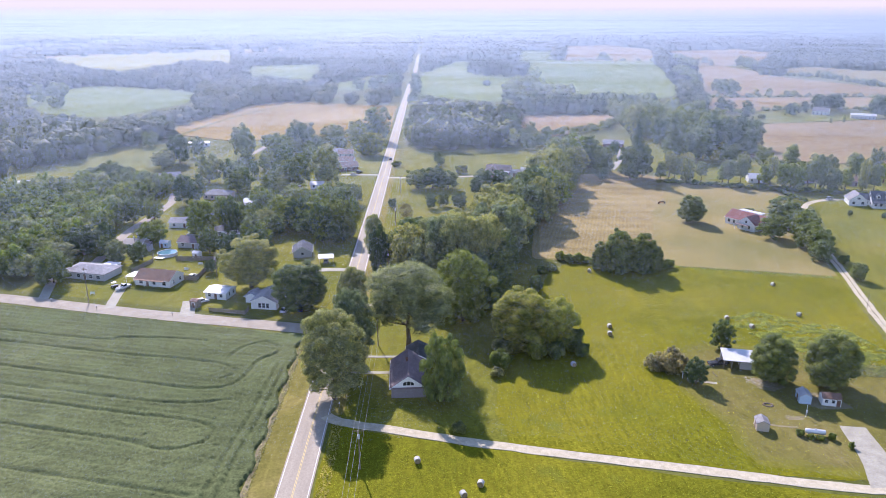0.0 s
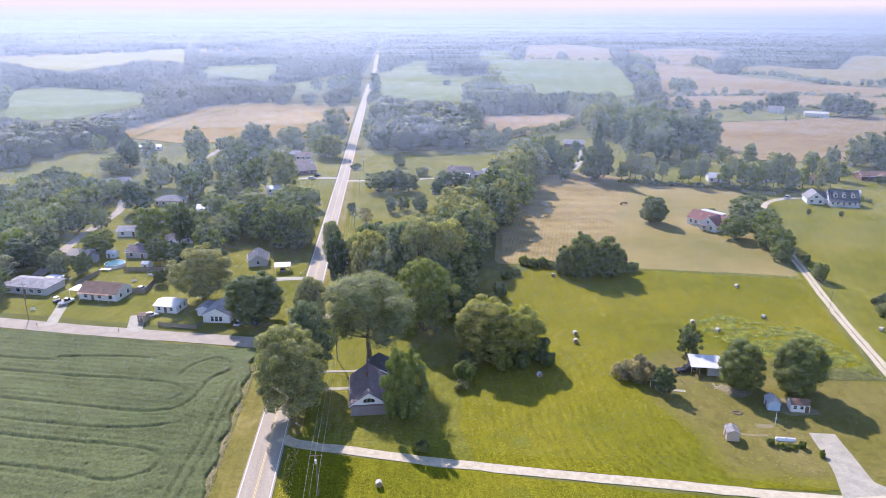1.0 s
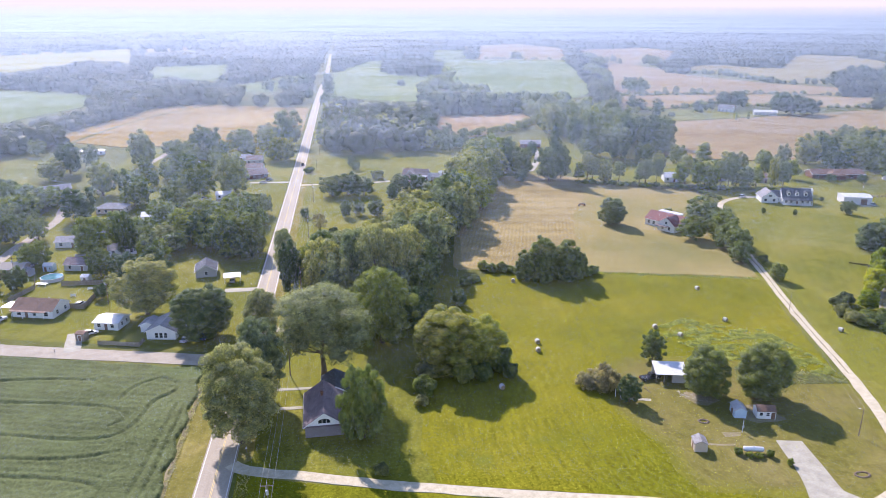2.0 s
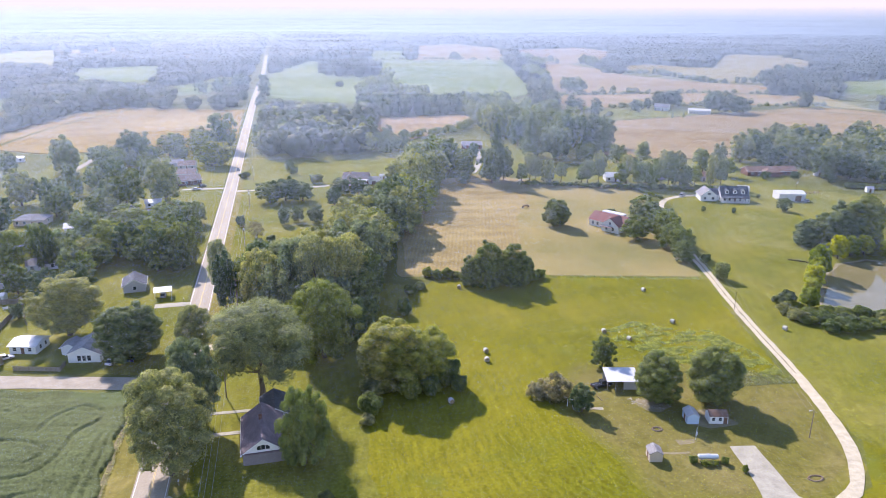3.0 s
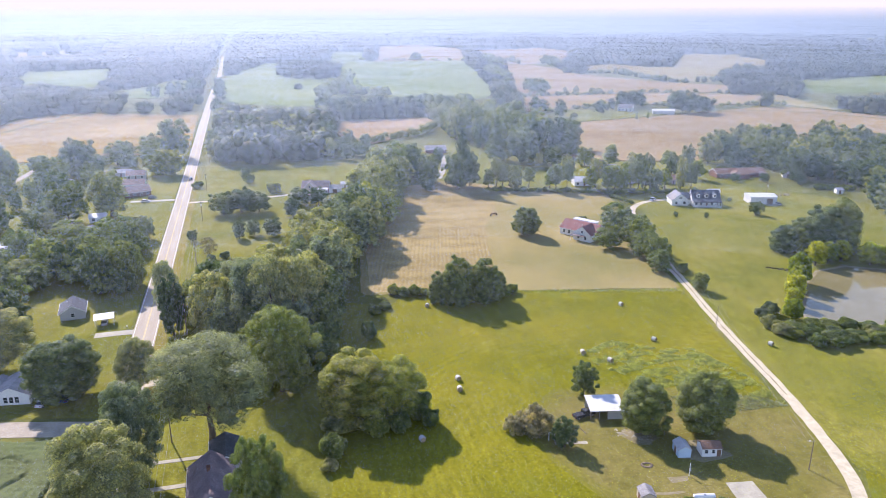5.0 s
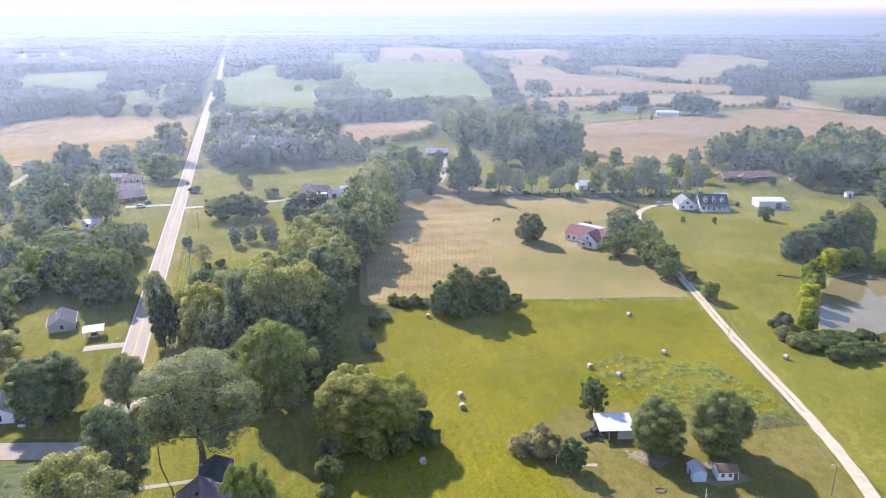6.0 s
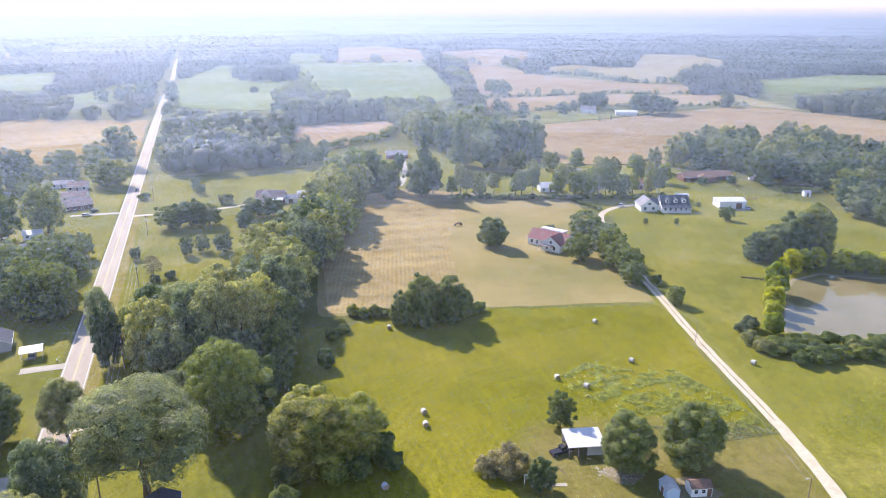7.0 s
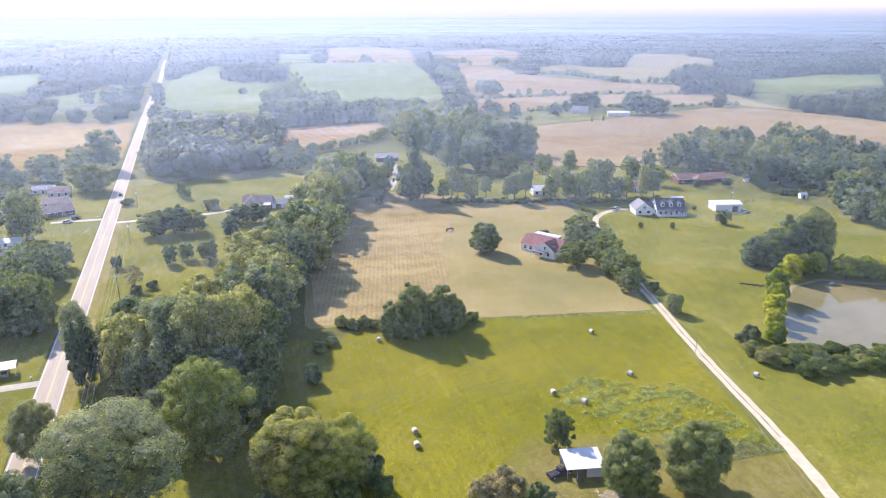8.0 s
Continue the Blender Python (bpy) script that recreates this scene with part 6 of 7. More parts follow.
small_shed(84, 427, 0, 4, 3.5, 2.2, 0.8, WHITE_SIDING, WHITE_METAL, "white garden shed on the lawn", [("d", "front", 0, 0, 1.0, 1.9)])
simple_house(160, 518, -10, 14, 8, 2.8, 1.9, BRICK, PALE_SHINGLE, "grey-roofed house in a clearing")
simple_house(213, 398, -12, 11, 8, 2.7, 1.9, WHITE_SIDING, WHITE_METAL, "white-roofed house behind the slim trees")
simple_house(238, 396, 15, 10, 7, 2.7, 1.9, GREY_SIDING, PALE_SHINGLE, "grey house behind the slim trees")
simple_house(240, 425, -10, 14, 8, 2.7, 2.0, WHITE_SIDING, PALE_SHINGLE, "pale-roofed house before the brown field")
simple_house(263, 389, -10, 11, 8, 2.7, 1.8, TAN_SIDING, BROWN_SHINGLE, "tan house behind the slim trees")
simple_house(404, 694, -40, 14, 9, 3.4, 3.0, WHITE_SIDING, GREY_SHINGLE, "far white farmhouse with a grey roof")
simple_house(426, 661, -25, 20, 9, 3.6, 1.2, WHITE_METAL, WHITE_METAL, "far white metal farm building", name="barn", category="barn")
simple_house(437, 425, -10, 14, 9, 3.0, 2.2, WHITE_SIDING, GREY_SHINGLE, "far white house at the wood's edge")
small_shed(338, 385, -30, 6, 4.5, 2.2, 1.3, WHITE_METAL, WHITE_METAL, "white rounded metal shed on the lawn", [("d", "front", 0, 0, 1.6, 1.9)])
small_shed(335, 343, -20, 3.5, 3, 2.0, 0.9, WHITE_SIDING, TIN, "small pale shed at the lawn's edge", [("d", "front", 0, 0, 1.0, 1.8)])
small_shed(268, 357, -16, 6, 4, 2.4, 0.8, WHITE_SIDING, WHITE_METAL, "white camper-like shed behind the dormer house", [("w", "front", 0, 1.0, 2.0, 0.7)])

# sheds of the meadow yard
S = -13
small_shed(101.9, 141.8, S + 90, 3.1, 2.7, 1.9, 0.7, TAN_SIDING, GREY_SHINGLE, "tan garden shed with a grey shingle roof", [("d", "back", 0, 0, 1.2, 1.7)])
small_shed(117.5, 153.9, S + 90, 3.7, 2.7, 1.9, 0.8, BLUE_SIDING, TIN, "pale blue shed with a streaked tin roof", [("d", "back", 0, 0, 1.2, 1.8)])
small_shed(123.2, 152.4, S, 4.2, 3.0, 2.0, 0.75, WHITE_SIDING, BROWN_SHINGLE, "cream shed with a red-brown roof", [("w", "front", -1.2, 0.9, 0.7, 0.8), ("w", "front", 0.3, 0.9, 0.7, 0.8), ("d", "front", 1.5, 0, 0.9, 1.8)])
ob = thing("open_shed", 109.2, 173.2, 0, S, "open-sided shed with a white metal roof", "shed")
part("roof", extrude_profile([(-3.4, 2.45), (3.0, 3.1), (3.0, 3.2), (-3.4, 2.55)], -4.1, 4.1), WHITE_METAL, ob)
for i in range(16):
    part("roof_rib", extrude_profile([(-3.42, 2.55), (3.02, 3.2), (3.02, 3.24), (-3.42, 2.59)], -4.0 + i * 0.53, -3.95 + i * 0.53), WHITE_METAL, ob)
part("rear_wall", box(bmesh.new(), -3.9, 3.9, 2.6, 2.75, -0.1, 3.0), GREY_SIDING, ob)
part("front_wall", box(bmesh.new(), 0.2, 3.9, -2.9, -2.75, -0.1, 2.48), GREY_SIDING, ob)
part("side_wall", box(bmesh.new(), 3.75, 3.9, -2.75, 2.6, -0.1, 2.45), GREY_SIDING, ob)
for x, y in ((-3.8, -3.0), (-1.8, -3.0), (0.1, -3.0), (-3.8, 0)):
    part("post", box(bmesh.new(), x - 0.08, x + 0.08, y - 0.08, y + 0.08, 0, 2.6), WOOD, ob)


# ---- vehicles ----
def wheel(parent, x, y, r):
    tyre = part("tyre", rod(bmesh.new(), (x, y - 0.11, r), (x, y + 0.11, r), r, None, 14), TYRE, parent)
    part("rim", rod(bmesh.new(), (x, y - 0.115, r), (x, y + 0.115, r), r * 0.6, None, 10), RIM, tyre)


def car(x, y, rot, paint, label, style="sedan", z=0.1):
    """A parked car or pickup; its length runs along x."""
    o = thing("pickup_truck" if style == "pickup" else "car", x, y, z, rot, label, "car")
    long = {"sedan": 4.6, "suv": 4.7, "pickup": 5.5}[style]
    hood, roof = {"sedan": (0.85, 1.42), "suv": (1.02, 1.72), "pickup": (1.05, 1.8)}[style]
    a = long / 2
    if style == "pickup":
        body = [(-a, 0.4), (-a, hood), (-0.35, hood), (a - 0.15, hood - 0.05), (a, 0.75), (a, 0.4)]
        cab = [(-0.45, hood), (-0.35, roof), (0.75, roof), (1.25, hood)]
    else:
        body = [(-a, 0.35), (-a, hood - 0.05), (-a + 0.2, hood), (a - 1.0, hood), (a - 0.1, hood - 0.2), (a, 0.6), (a, 0.3)]
        cab = [(-a + (0.5 if style == "sedan" else 0.1), hood), (-a + (1.1 if style == "sedan" else 0.35), roof), (0.5, roof), (1.15, hood)]
    bm = extrude_profile(body, -0.88, 0.88, "y")
    bmesh.ops.bevel(bm, geom=bm.edges[:], offset=0.06, segments=2, affect="EDGES")
    part("body", bm, paint, o)
    bm = extrude_profile(cab, -0.74, 0.74, "y")
    bmesh.ops.bevel(bm, geom=bm.edges[:], offset=0.05, segments=1, affect="EDGES")
    part("glasshouse", bm, GLASS, o)
    part("roof_panel", soft_box(cab[1][0] + 0.05, cab[2][0] - 0.02, -0.7, 0.7, roof - 0.03, roof + 0.03, 0.02), paint, o)
    if style == "pickup":
        part("cargo_bed", box(bmesh.new(), -a + 0.12, -0.6, -0.7, 0.7, hood - 0.02, hood + 0.012), PAINT_DARK, o)
    for wx in (-a + 0.85, a - 0.85):
        for wy in (-0.8, 0.8):
            wheel(o, wx, wy, 0.33 if style == "sedan" else 0.38)
    for wy in (-0.62, 0.62):
        part("headlight", soft_box(a - 0.03, a + 0.03, wy - 0.16, wy + 0.16, 0.62, 0.76, 0.02), TRIM, o)
        part("tail_light", soft_box(-a - 0.03, -a + 0.03, wy - 0.14, wy + 0.14, 0.62, 0.8, 0.02), PAINT_RED, o)
    return o


car(-78.2, 233.5, 62, PAINT_WHITE, "white pickup truck parked on a drive", "pickup")
car(-47.6, 220.5, 30, PAINT_WHITE, "white car beside a brown shed")
car(-18.8, 212.5, 70, PAINT_WHITE, "white car under the junction tree")
car(-14.0, 213.5, 80, PAINT_BLUE, "dark blue car under the junction tree")
car(-88, 288, 70, PAINT_WHITE, "white van-like car behind the houses", "suv")
car(-86.5, 294, 70, PAINT_DARK, "dark car behind the houses")
car(-12.5, 260.5, 95, PAINT_SILVER, "silver car under a carport")
car(-17.7, 419.3, 10, PAINT_WHITE, "white car on a concrete drive")
car(-15, 426, 60, PAINT_DARK, "dark car beside a concrete drive", "suv")
car(231, 354.5, 40, PAINT_WHITE, "white car on the house drive", "suv")
car(286.5, 330.6, 80, PAINT_WHITE, "white car beside the metal barn", z=0.03)
car(104.0, 173.0, 10, PAINT_DARK, "dark open-backed pickup beside the open shed", "pickup", 0.02)
car(1.7, 468, 90, PAINT_DARK, "dark car on the main road", z=0.12)
car(-79, 318, 20, PAINT_RED, "red car among the gardens")
car(-58, 244.5, 70, PAINT_SILVER, "silver car beside the board fence", z=0.02)
car(-74, 297, 10, PAINT_SILVER, "silver pickup in a back garden", "pickup", 0.02)
car(160, 504, 30, PAINT_DARK, "dark car beside the clearing house", z=0.02)
car(-44, 386, 70, PAINT_WHITE, "white car among village trees", "suv", 0.02)


# ---- meadow and yard things ----
def hay_bale(x, y, turn, label):
    o = thing("hay_bale", x, y, 0, turn, label, "hay bale", "hay bales")
    bm = rod(bmesh.new(), (0, -0.62, 0.68), (0, 0.62, 0.68), 0.67, None, 20)
    bmesh.ops.bevel(bm, geom=[e for e in bm.edges if len(e.link_faces) == 2 and any(len(f.verts) > 4 for f in e.link_faces)], offset=0.1, segments=2, affect="EDGES")
    for v in bm.verts:
        v.co += noise.noise_vector(v.co * 1.7 + Vector((x, y, 0))) * 0.05
    part("roll", bm, BALE, o)
    for s in (-1, 1):
        bm = bmesh.new()
        for k in range(4):
            rod(bm, (0, s * (0.60 + 0.012 * k), 0.68), (0, s * (0.64 + 0.012 * k), 0.68), 0.60 - 0.14 * k, None, 18)
        part("end_face", bm, BALE_END, o, "darker coiled hay")


for x, y, r in ((24.2, 130, 10), (36.9, 121.8, -15), (33.3, 118.5, 20), (80.8, 197.8, 5), (79.6, 192.4, -10), (145.9, 232, 15), (141.9, 205.4, 30), (123.3, 196.7, 25), (118.4, 203.2, -8), (65.2, 173, 12), (85.2, 247.5, -20), (172.2, 193.8, 25)):
    hay_bale(x, y, r, "round hay bale in pale net wrap on grass")

ob = thing("propane_tank", 112.6, 138.7, 0, S, "long white propane tank on short legs", "tank")
bm = rod(bmesh.new(), (-1.9, 0, 0.95), (1.9, 0, 0.95), 0.55, None, 18)
for s in (-1, 1):
    bmesh.ops.create_uvsphere(bm, u_segments=16, v_segments=8, radius=0.55, matrix=Matrix.Translation((s * 1.9, 0, 0.95)) @ Matrix.Diagonal((0.55, 1, 1, 1)))
part("vessel", bm, PAINT_WHITE, ob)
part("valve_cap", rod(bmesh.new(), (0, 0, 1.45), (0, 0, 1.65), 0.18, None, 12), TIN, ob)
for x in (-1.3, 1.3):
    part("leg", soft_box(x - 0.12, x + 0.12, -0.45, 0.45, 0.0, 0.48), CONCRETE, ob)
for x, y, h, w in ((109.2, 138.6, 1.6, 2.3), (111.2, 137.2, 1.2, 2.2), (113.0, 136.8, 1.1, 2.1), (115.4, 136.8, 1.7, 2.0)):
    plant("green_shrub", x, y, h, w, "clipped dark bush beside the propane tank", "shrub", "shrub")
plant("green_shrub", 117.8, 133.5, 1.6, 1.6, "small young tree on the yard turf", "shrub", "shrub")


def stone_ring(x, y, rot, a, b, n, label):
    o = thing("stone_ring", x, y, 0, rot, label, "stones")
    mesh = None
    for i in range(n):
        t = 2 * math.pi * i / n
        if mesh is None:
            bm = bmesh.new()
            bmesh.ops.create_icosphere(bm, subdivisions=1, radius=0.28)
            for v in bm.verts:
                v.co += noise.noise_vector(v.co * 3) * 0.1
            p = part("stone", bm, ROCK, o)
            mesh = p.data
        else:
            p = part("stone", mesh, ROCK, o)
        p.matrix_basis = pose(math.cos(t) * a, math.sin(t) * b, 0.12, 20 * i, 35 * i, 50 * i)


stone_ring(108.0, 151.8, S, 1.05, 0.75, 16, "ring of brown stones round a fire pit")
stone_ring(130.4, 128.3, 0, 1.5, 0.9, 16, "ring of stones round a flower bed")
ob = thing("yard_pole", 114.3, 146.2, 0, 0, "short yard pole with a white box", "post")
part("pole", rod(bmesh.new(), (0, 0, 0), (0, 0, 3.2), 0.07, 0.05, 8), TRIM, ob)
part("meter_box", soft_box(-0.2, 0.2, -0.22, -0.06, 1.3, 2.0), TIN, ob)
ob = thing("yard_light", 139.3, 141.5, 0, 0, "tall thin yard light on a wooden pole", "lamp post")
part("pole", rod(bmesh.new(), (0, 0, 0), (0, 0, 7.0), 0.12, 0.08, 8), POLE_WOOD, ob)
part("arm", rod(bmesh.new(), (0, 0, 6.8), (-0.9, 0, 7.1), 0.03, None, 6), TIN, ob)
part("lamp_head", soft_box(-1.25, -0.8, -0.12, 0.12, 7.02, 7.18), TIN, ob)
ob = thing("garden_arch", 92.6, 165.6, 0, S, "white garden arch beside a bush", "arch")
for x in (-0.6, 0.6):
    for y in (-0.25, 0.25):
        bm = bmesh.new()
        rod(bm, (x, y, 0), (x, y, 1.9), 0.05, None, 6)
        part("post", bm, TRIM, ob)
part("top_slats", soft_box(-0.75, 0.75, -0.35, 0.35, 1.9, 2.0), TRIM, ob)
ob = thing("plank_path", 96.4, 163.6, 0, S, "pale weathered planks lying on the grass", "path")
for i in range(5):
    part("plank", soft_box(-3.6 + i * 1.45, -2.2 + i * 1.45, -0.55 + 0.1 * (i % 2), 0.5, 0.05, 0.14, 0.01), CONCRETE, ob)
plant("bramble", 90.5, 170.0, 6.2, 8.5, "tangled grey-brown bush by the arch", "shrub", "shrub")
plant("bramble", 86.8, 171.2, 4.2, 6, "tangled grey-brown bush by the arch", "shrub", "shrub")
plant("bare", 90.5, 171, 6.5, 4, "half-dead small tree in a bush")
for x, y, h, w in ((46, 174, 4.5, 6), (47.5, 181, 5.5, 7), (44.5, 168, 2.5, 4.5)):
    plant("shrub", x, y, h, w, "olive bush at the meadow clump", "shrub", "shrub")
for x, y, h, w in ((67, 183, 7, 7), (68.5, 178.5, 4.5, 5), (61.5, 178.5, 5, 6), (56, 178.5, 6, 7)):
    plant("green_shrub", x, y, h, w, "dark bush at the meadow clump", "shrub", "shrub")

ob = thing("branch", 101.1, 167.8, 0, 95, "fallen grey branch lying on worn grass", "branch")
bm = bmesh.new()
rod(bm, (-1.7, 0, 0.12), (0.3, 0.15, 0.16), 0.12, 0.09, 7)
rod(bm, (0.3, 0.15, 0.16), (1.7, -0.2, 0.12), 0.09, 0.04, 7)
part("limb", bm, BARK, ob)
part("twig", rod(bmesh.new(), (0.2, 0.1, 0.14), (0.9, 0.9, 0.2), 0.05, 0.02, 5), BARK, ob)
plant("green_shrub", 45.5, 172, 5.5, 6.0, "tall olive bush at the meadow's edge", "shrub", "shrub")
plant("shrub", 33.5, 141.5, 2.6, 3.6, "small dry bush on the farmhouse lawn", "shrub", "shrub")

rng = np.random.default_rng(76)
for i in range(34):
    f = rng.uniform(0, 1)
    bm = bmesh.new()
    bmesh.ops.create_icosphere(bm, subdivisions=1, radius=1)
    for v in bm.verts:
        v.co *= rng.uniform(0.75, 1.15)
    bmesh.ops.scale(bm, vec=(rng.uniform(0.15, 0.45), rng.uniform(0.12, 0.3), 0.12), verts=bm.verts)
    ob = thing("stone", 107.5 + 7 * f + rng.normal(0, 0.8), 165 - 4.5 * f + rng.normal(0, 0.9), 0.12, rng.uniform(0, 360), "pale broken slab of rubble on bare yard", "stone", "yard rubble")
    part("slab", bm, CONCRETE, ob)
rng = np.random.default_rng(77)
for i in range(56):
    f = i / 55
    x = 181 + 72 * f
    y = 200 - 24 * f + 3.5 * math.sin(i * 1.7) - (6 * (1 - f) if i % 2 else -2 * f) + 6 * f * f
    plant("green_shrub" if i % 9 else "shrub", x, y, rng.uniform(2.4, 4.2), rng.uniform(5.5, 9), "leafy bush on the pond's near bank", "shrub", "shrub", "pond bushes")
for x, y, h, w in ((180.5, 205, 4, 6), (183.5, 211, 4, 6), (188, 214, 4, 6)):
    plant("shrub", x, y, h, w, "dry brown bush by the pond willows", "shrub", "shrub")
for x, y in ((80, 258.5), (83.5, 259), (87, 258), (99, 252), (109, 249.5), (113, 250.5), (116, 252), (77, 262), (72, 250), (68, 246)):
    plant("green_shrub", x, y, 2.4 + (x % 3) * 0.5, 5, "low hedge bush between two fields", "shrub", "shrub", "field hedge")
for i in range(30):
    f = i / 29
    plant("green_shrub" if i % 4 else "shrub", 157 + 104 * f, 397.5 - 34 * f - 2.5 * math.sin(f * 3), 2.2 + (i % 3) * 0.5, 5, "bush of the hedge under the slim trees", "shrub", "shrub", "field hedge")
plant("shrub", 176, 322.5, 4.5, 6, "brownish bush behind the red-roofed house", "shrub", "shrub")
plant("green_shrub", 63, 229, 5.5, 5.5, "single bush at the meadow's shaded edge", "shrub", "shrub")
for x, y, h, w in ((126, 405, 7, 8), (224, 323, 3, 2.5), (237, 318, 3, 2.5), (267, 342, 2.5, 2.5), (263, 317, 6.5, 7), (300, 382, 5, 6), (316, 378, 5, 6), (329, 364, 6, 6), (333, 373, 7, 8), (342, 402, 8, 9)):
    plant("dark_oak", x, y, h, w, "small round tree on a mown lawn")
for i in range(8):
    plant("green_shrub", 330 + 2.4 * i, 353.5 - 1.0 * i, 3.2, 4.2, "clipped dark hedge bush at the lawn's edge", "shrub", "shrub", "clipped hedge")
for i in range(7):
    plant("green_shrub", 213.5 + i * 0.6, 377 - i * 4.2, 2.0, 3.4, "narrow hedge bush between field and lawn", "shrub", "shrub", "lawn hedge")

ob = thing("seed_machine", 143, 348, 0, 20, "rusty farm implement standing on the stubble", "machine")
part("frame_bar", soft_box(-1.6, 1.6, -0.15, 0.15, 0.8, 1.0), PAINT_RED, ob)
part("hopper", soft_box(-1.3, 1.3, -0.4, 0.4, 1.0, 1.6, 0.06), ROCK, ob)
part("hitch", rod(bmesh.new(), (0, 0, 0.9), (0, -2.0, 0.5), 0.08, None, 6), PAINT_RED, ob)
for x in (-1.75, 1.75):
    wheel_ob = part("wheel", rod(bmesh.new(), (x - 0.1, 0, 0.55), (x + 0.1, 0, 0.55), 0.55, None, 16), TYRE, ob)
for i in range(4):
    o = thing("fallen_log", 217.5 + i * 1.5, 250.5 - i * 1.2, 0, -30 + 17 * i, "dark fallen log on the grass", "log", "log pile")
    part("log_body", rod(bmesh.new(), (-1.4, 0, 0.22), (1.4, 0, 0.22), 0.25, 0.18, 8), BARK, o)
ob = thing("rock_garden", 302, 347, 0, 0, "low bed of dark stones on the lawn", "stones")
for i in range(14):
    bm = bmesh.new()
    bmesh.ops.create_icosphere(bm, subdivisions=1, radius=0.6)
    p = part("stone", bm, ROCK, ob)
    p.matrix_basis = pose(-5 + i * 0.8, math.sin(i * 2.1) * 1.3, 0.2, 20 * i, 31 * i, 9 * i)


ribbon("drive", [(139, 434), (150, 462), (158, 490), (161, 508)], 4.0, 0.1, CONCRETE, "pale drive into the clearing", "drive", 0.4, thick=0.1)
ribbon("drive", [(160, 466), (190, 460), (225, 448), (300, 438)], 2.8, 0.1, TURF, "dusty lane behind the houses", "drive", 0.4, thick=0.1)

for k, outline in enumerate(([(108, 163), (111, 165), (116, 163.5), (117, 160.5), (113, 158), (109.5, 159.5)], [(118, 158), (125, 157), (127, 150), (120, 149), (116, 152)], [(109.5, 147.8), (113.5, 147), (113, 145.6), (110, 146)])):
    sheet("dirt_patch", outline, 0.085 + 0.004 * k, DIRT, "patch of bare pale dirt in the yard", "dirt", 1.8, 0.8, seed=20 + k)
ribbon("footpath", [(103.5, 143.4), (106.5, 142.4), (110.5, 142.0)], 0.7, 0.1, DIRT, "faint trodden path between shed and tank", "path", 0.2, thick=0.1)

# ---- power lines ----
def power_pole(x, y, h, turn, label):
    o = thing("utility_pole", x, y, 0, turn, label, "utility pole", "power line poles")
    part("pole", rod(bmesh.new(), (0, 0, -0.3), (0, 0, h), 0.16, 0.10, 10), POLE_WOOD, o)
    part("crossarm", soft_box(-1.2, 1.2, -0.06, 0.06, h - 0.7, h - 0.56), POLE_WOOD, o)
    for u in (-1.1, 0.0, 1.1):
        part("insulator", rod(bmesh.new(), (u, 0, h - 0.56 if u else h), (u, 0, h - 0.36 if u else h + 0.2), 0.05, 0.035, 8), TIN, o)
    part("transformer", rod(bmesh.new(), (0, -0.35, h - 2.2), (0, -0.35, h - 1.3), 0.24, None, 12), TIN, o)


def wires(points, h, offsets, label):
    """Sagging wires from pole to pole."""
    o = thing("power_line", *points[0], 0, 0, label, "power line")
    base = Vector((*points[0], 0))
    for a, b in zip(points, points[1:]):
        a, b = Vector((*a, h)), Vector((*b, h))
        side = (b - a).cross(Vector((0, 0, 1))).normalized()
        for off, up in offsets:
            cu = bpy.data.curves.new("wire", "CURVE")
            cu.dimensions, cu.bevel_depth, cu.bevel_resolution = "3D", 0.022, 0
            sp = cu.splines.new("POLY")
            sp.points.add(12)
            for i in range(13):
                f = i / 12
                p = a.lerp(b, f) + side * off + Vector((0, 0, up - 1.1 * 4 * f * (1 - f))) - base
                sp.points[i].co = (*p, 1)
            cu.materials.append(WIRE)
            w = new("wire", cu)
            w.parent = o


LINE = [(12.4, 70), (12.4, 128), (12.2, 187), (12.0, 246), (11.8, 310), (11.6, 374), (11.4, 438), (11.2, 502)]
for x, y in LINE:
    power_pole(x, y, 9.6, 0, "tall wooden utility pole beside the main road")
wires(LINE, 9.4, ((-1.1, -0.3), (0.0, 0.3), (1.1, -0.3)), "three pale power wires along the main road")
ob = thing("utility_pole", 166.2, 210.4, 0, 30, "slim wooden utility pole beside the gravel drive", "utility pole", "power line poles")
part("pole", rod(bmesh.new(), (0, 0, -0.3), (0, 0, 6.4), 0.10, 0.07, 8), POLE_WOOD, ob)
part("crossarm", soft_box(-0.75, 0.75, -0.04, 0.04, 6.15, 6.25), POLE_WOOD, ob)
wires([(139.3, 141.5), (166.2, 210.4), (178, 262)], 6.3, ((-0.7, 0), (0.7, 0)), "two pale wires beside the gravel drive")
# the first pole takes the place of a bare dead snag
power_pole(-84.2, 220.5, 12.5, R, "utility pole standing for a bare dead tree at the side road")
power_pole(-49.5, 245, 9.0, R, "wooden utility pole in a garden")
power_pole(-89, 273, 8.5, R, "wooden utility pole behind the houses")
power_pole(289.5, 343, 8.5, 0, "wooden utility pole behind the metal barn")
wires([(-49.5, 245), (-38, 300)], 8.6, ((-0.8, 0), (0.8, 0)), "thin wires over the gardens")


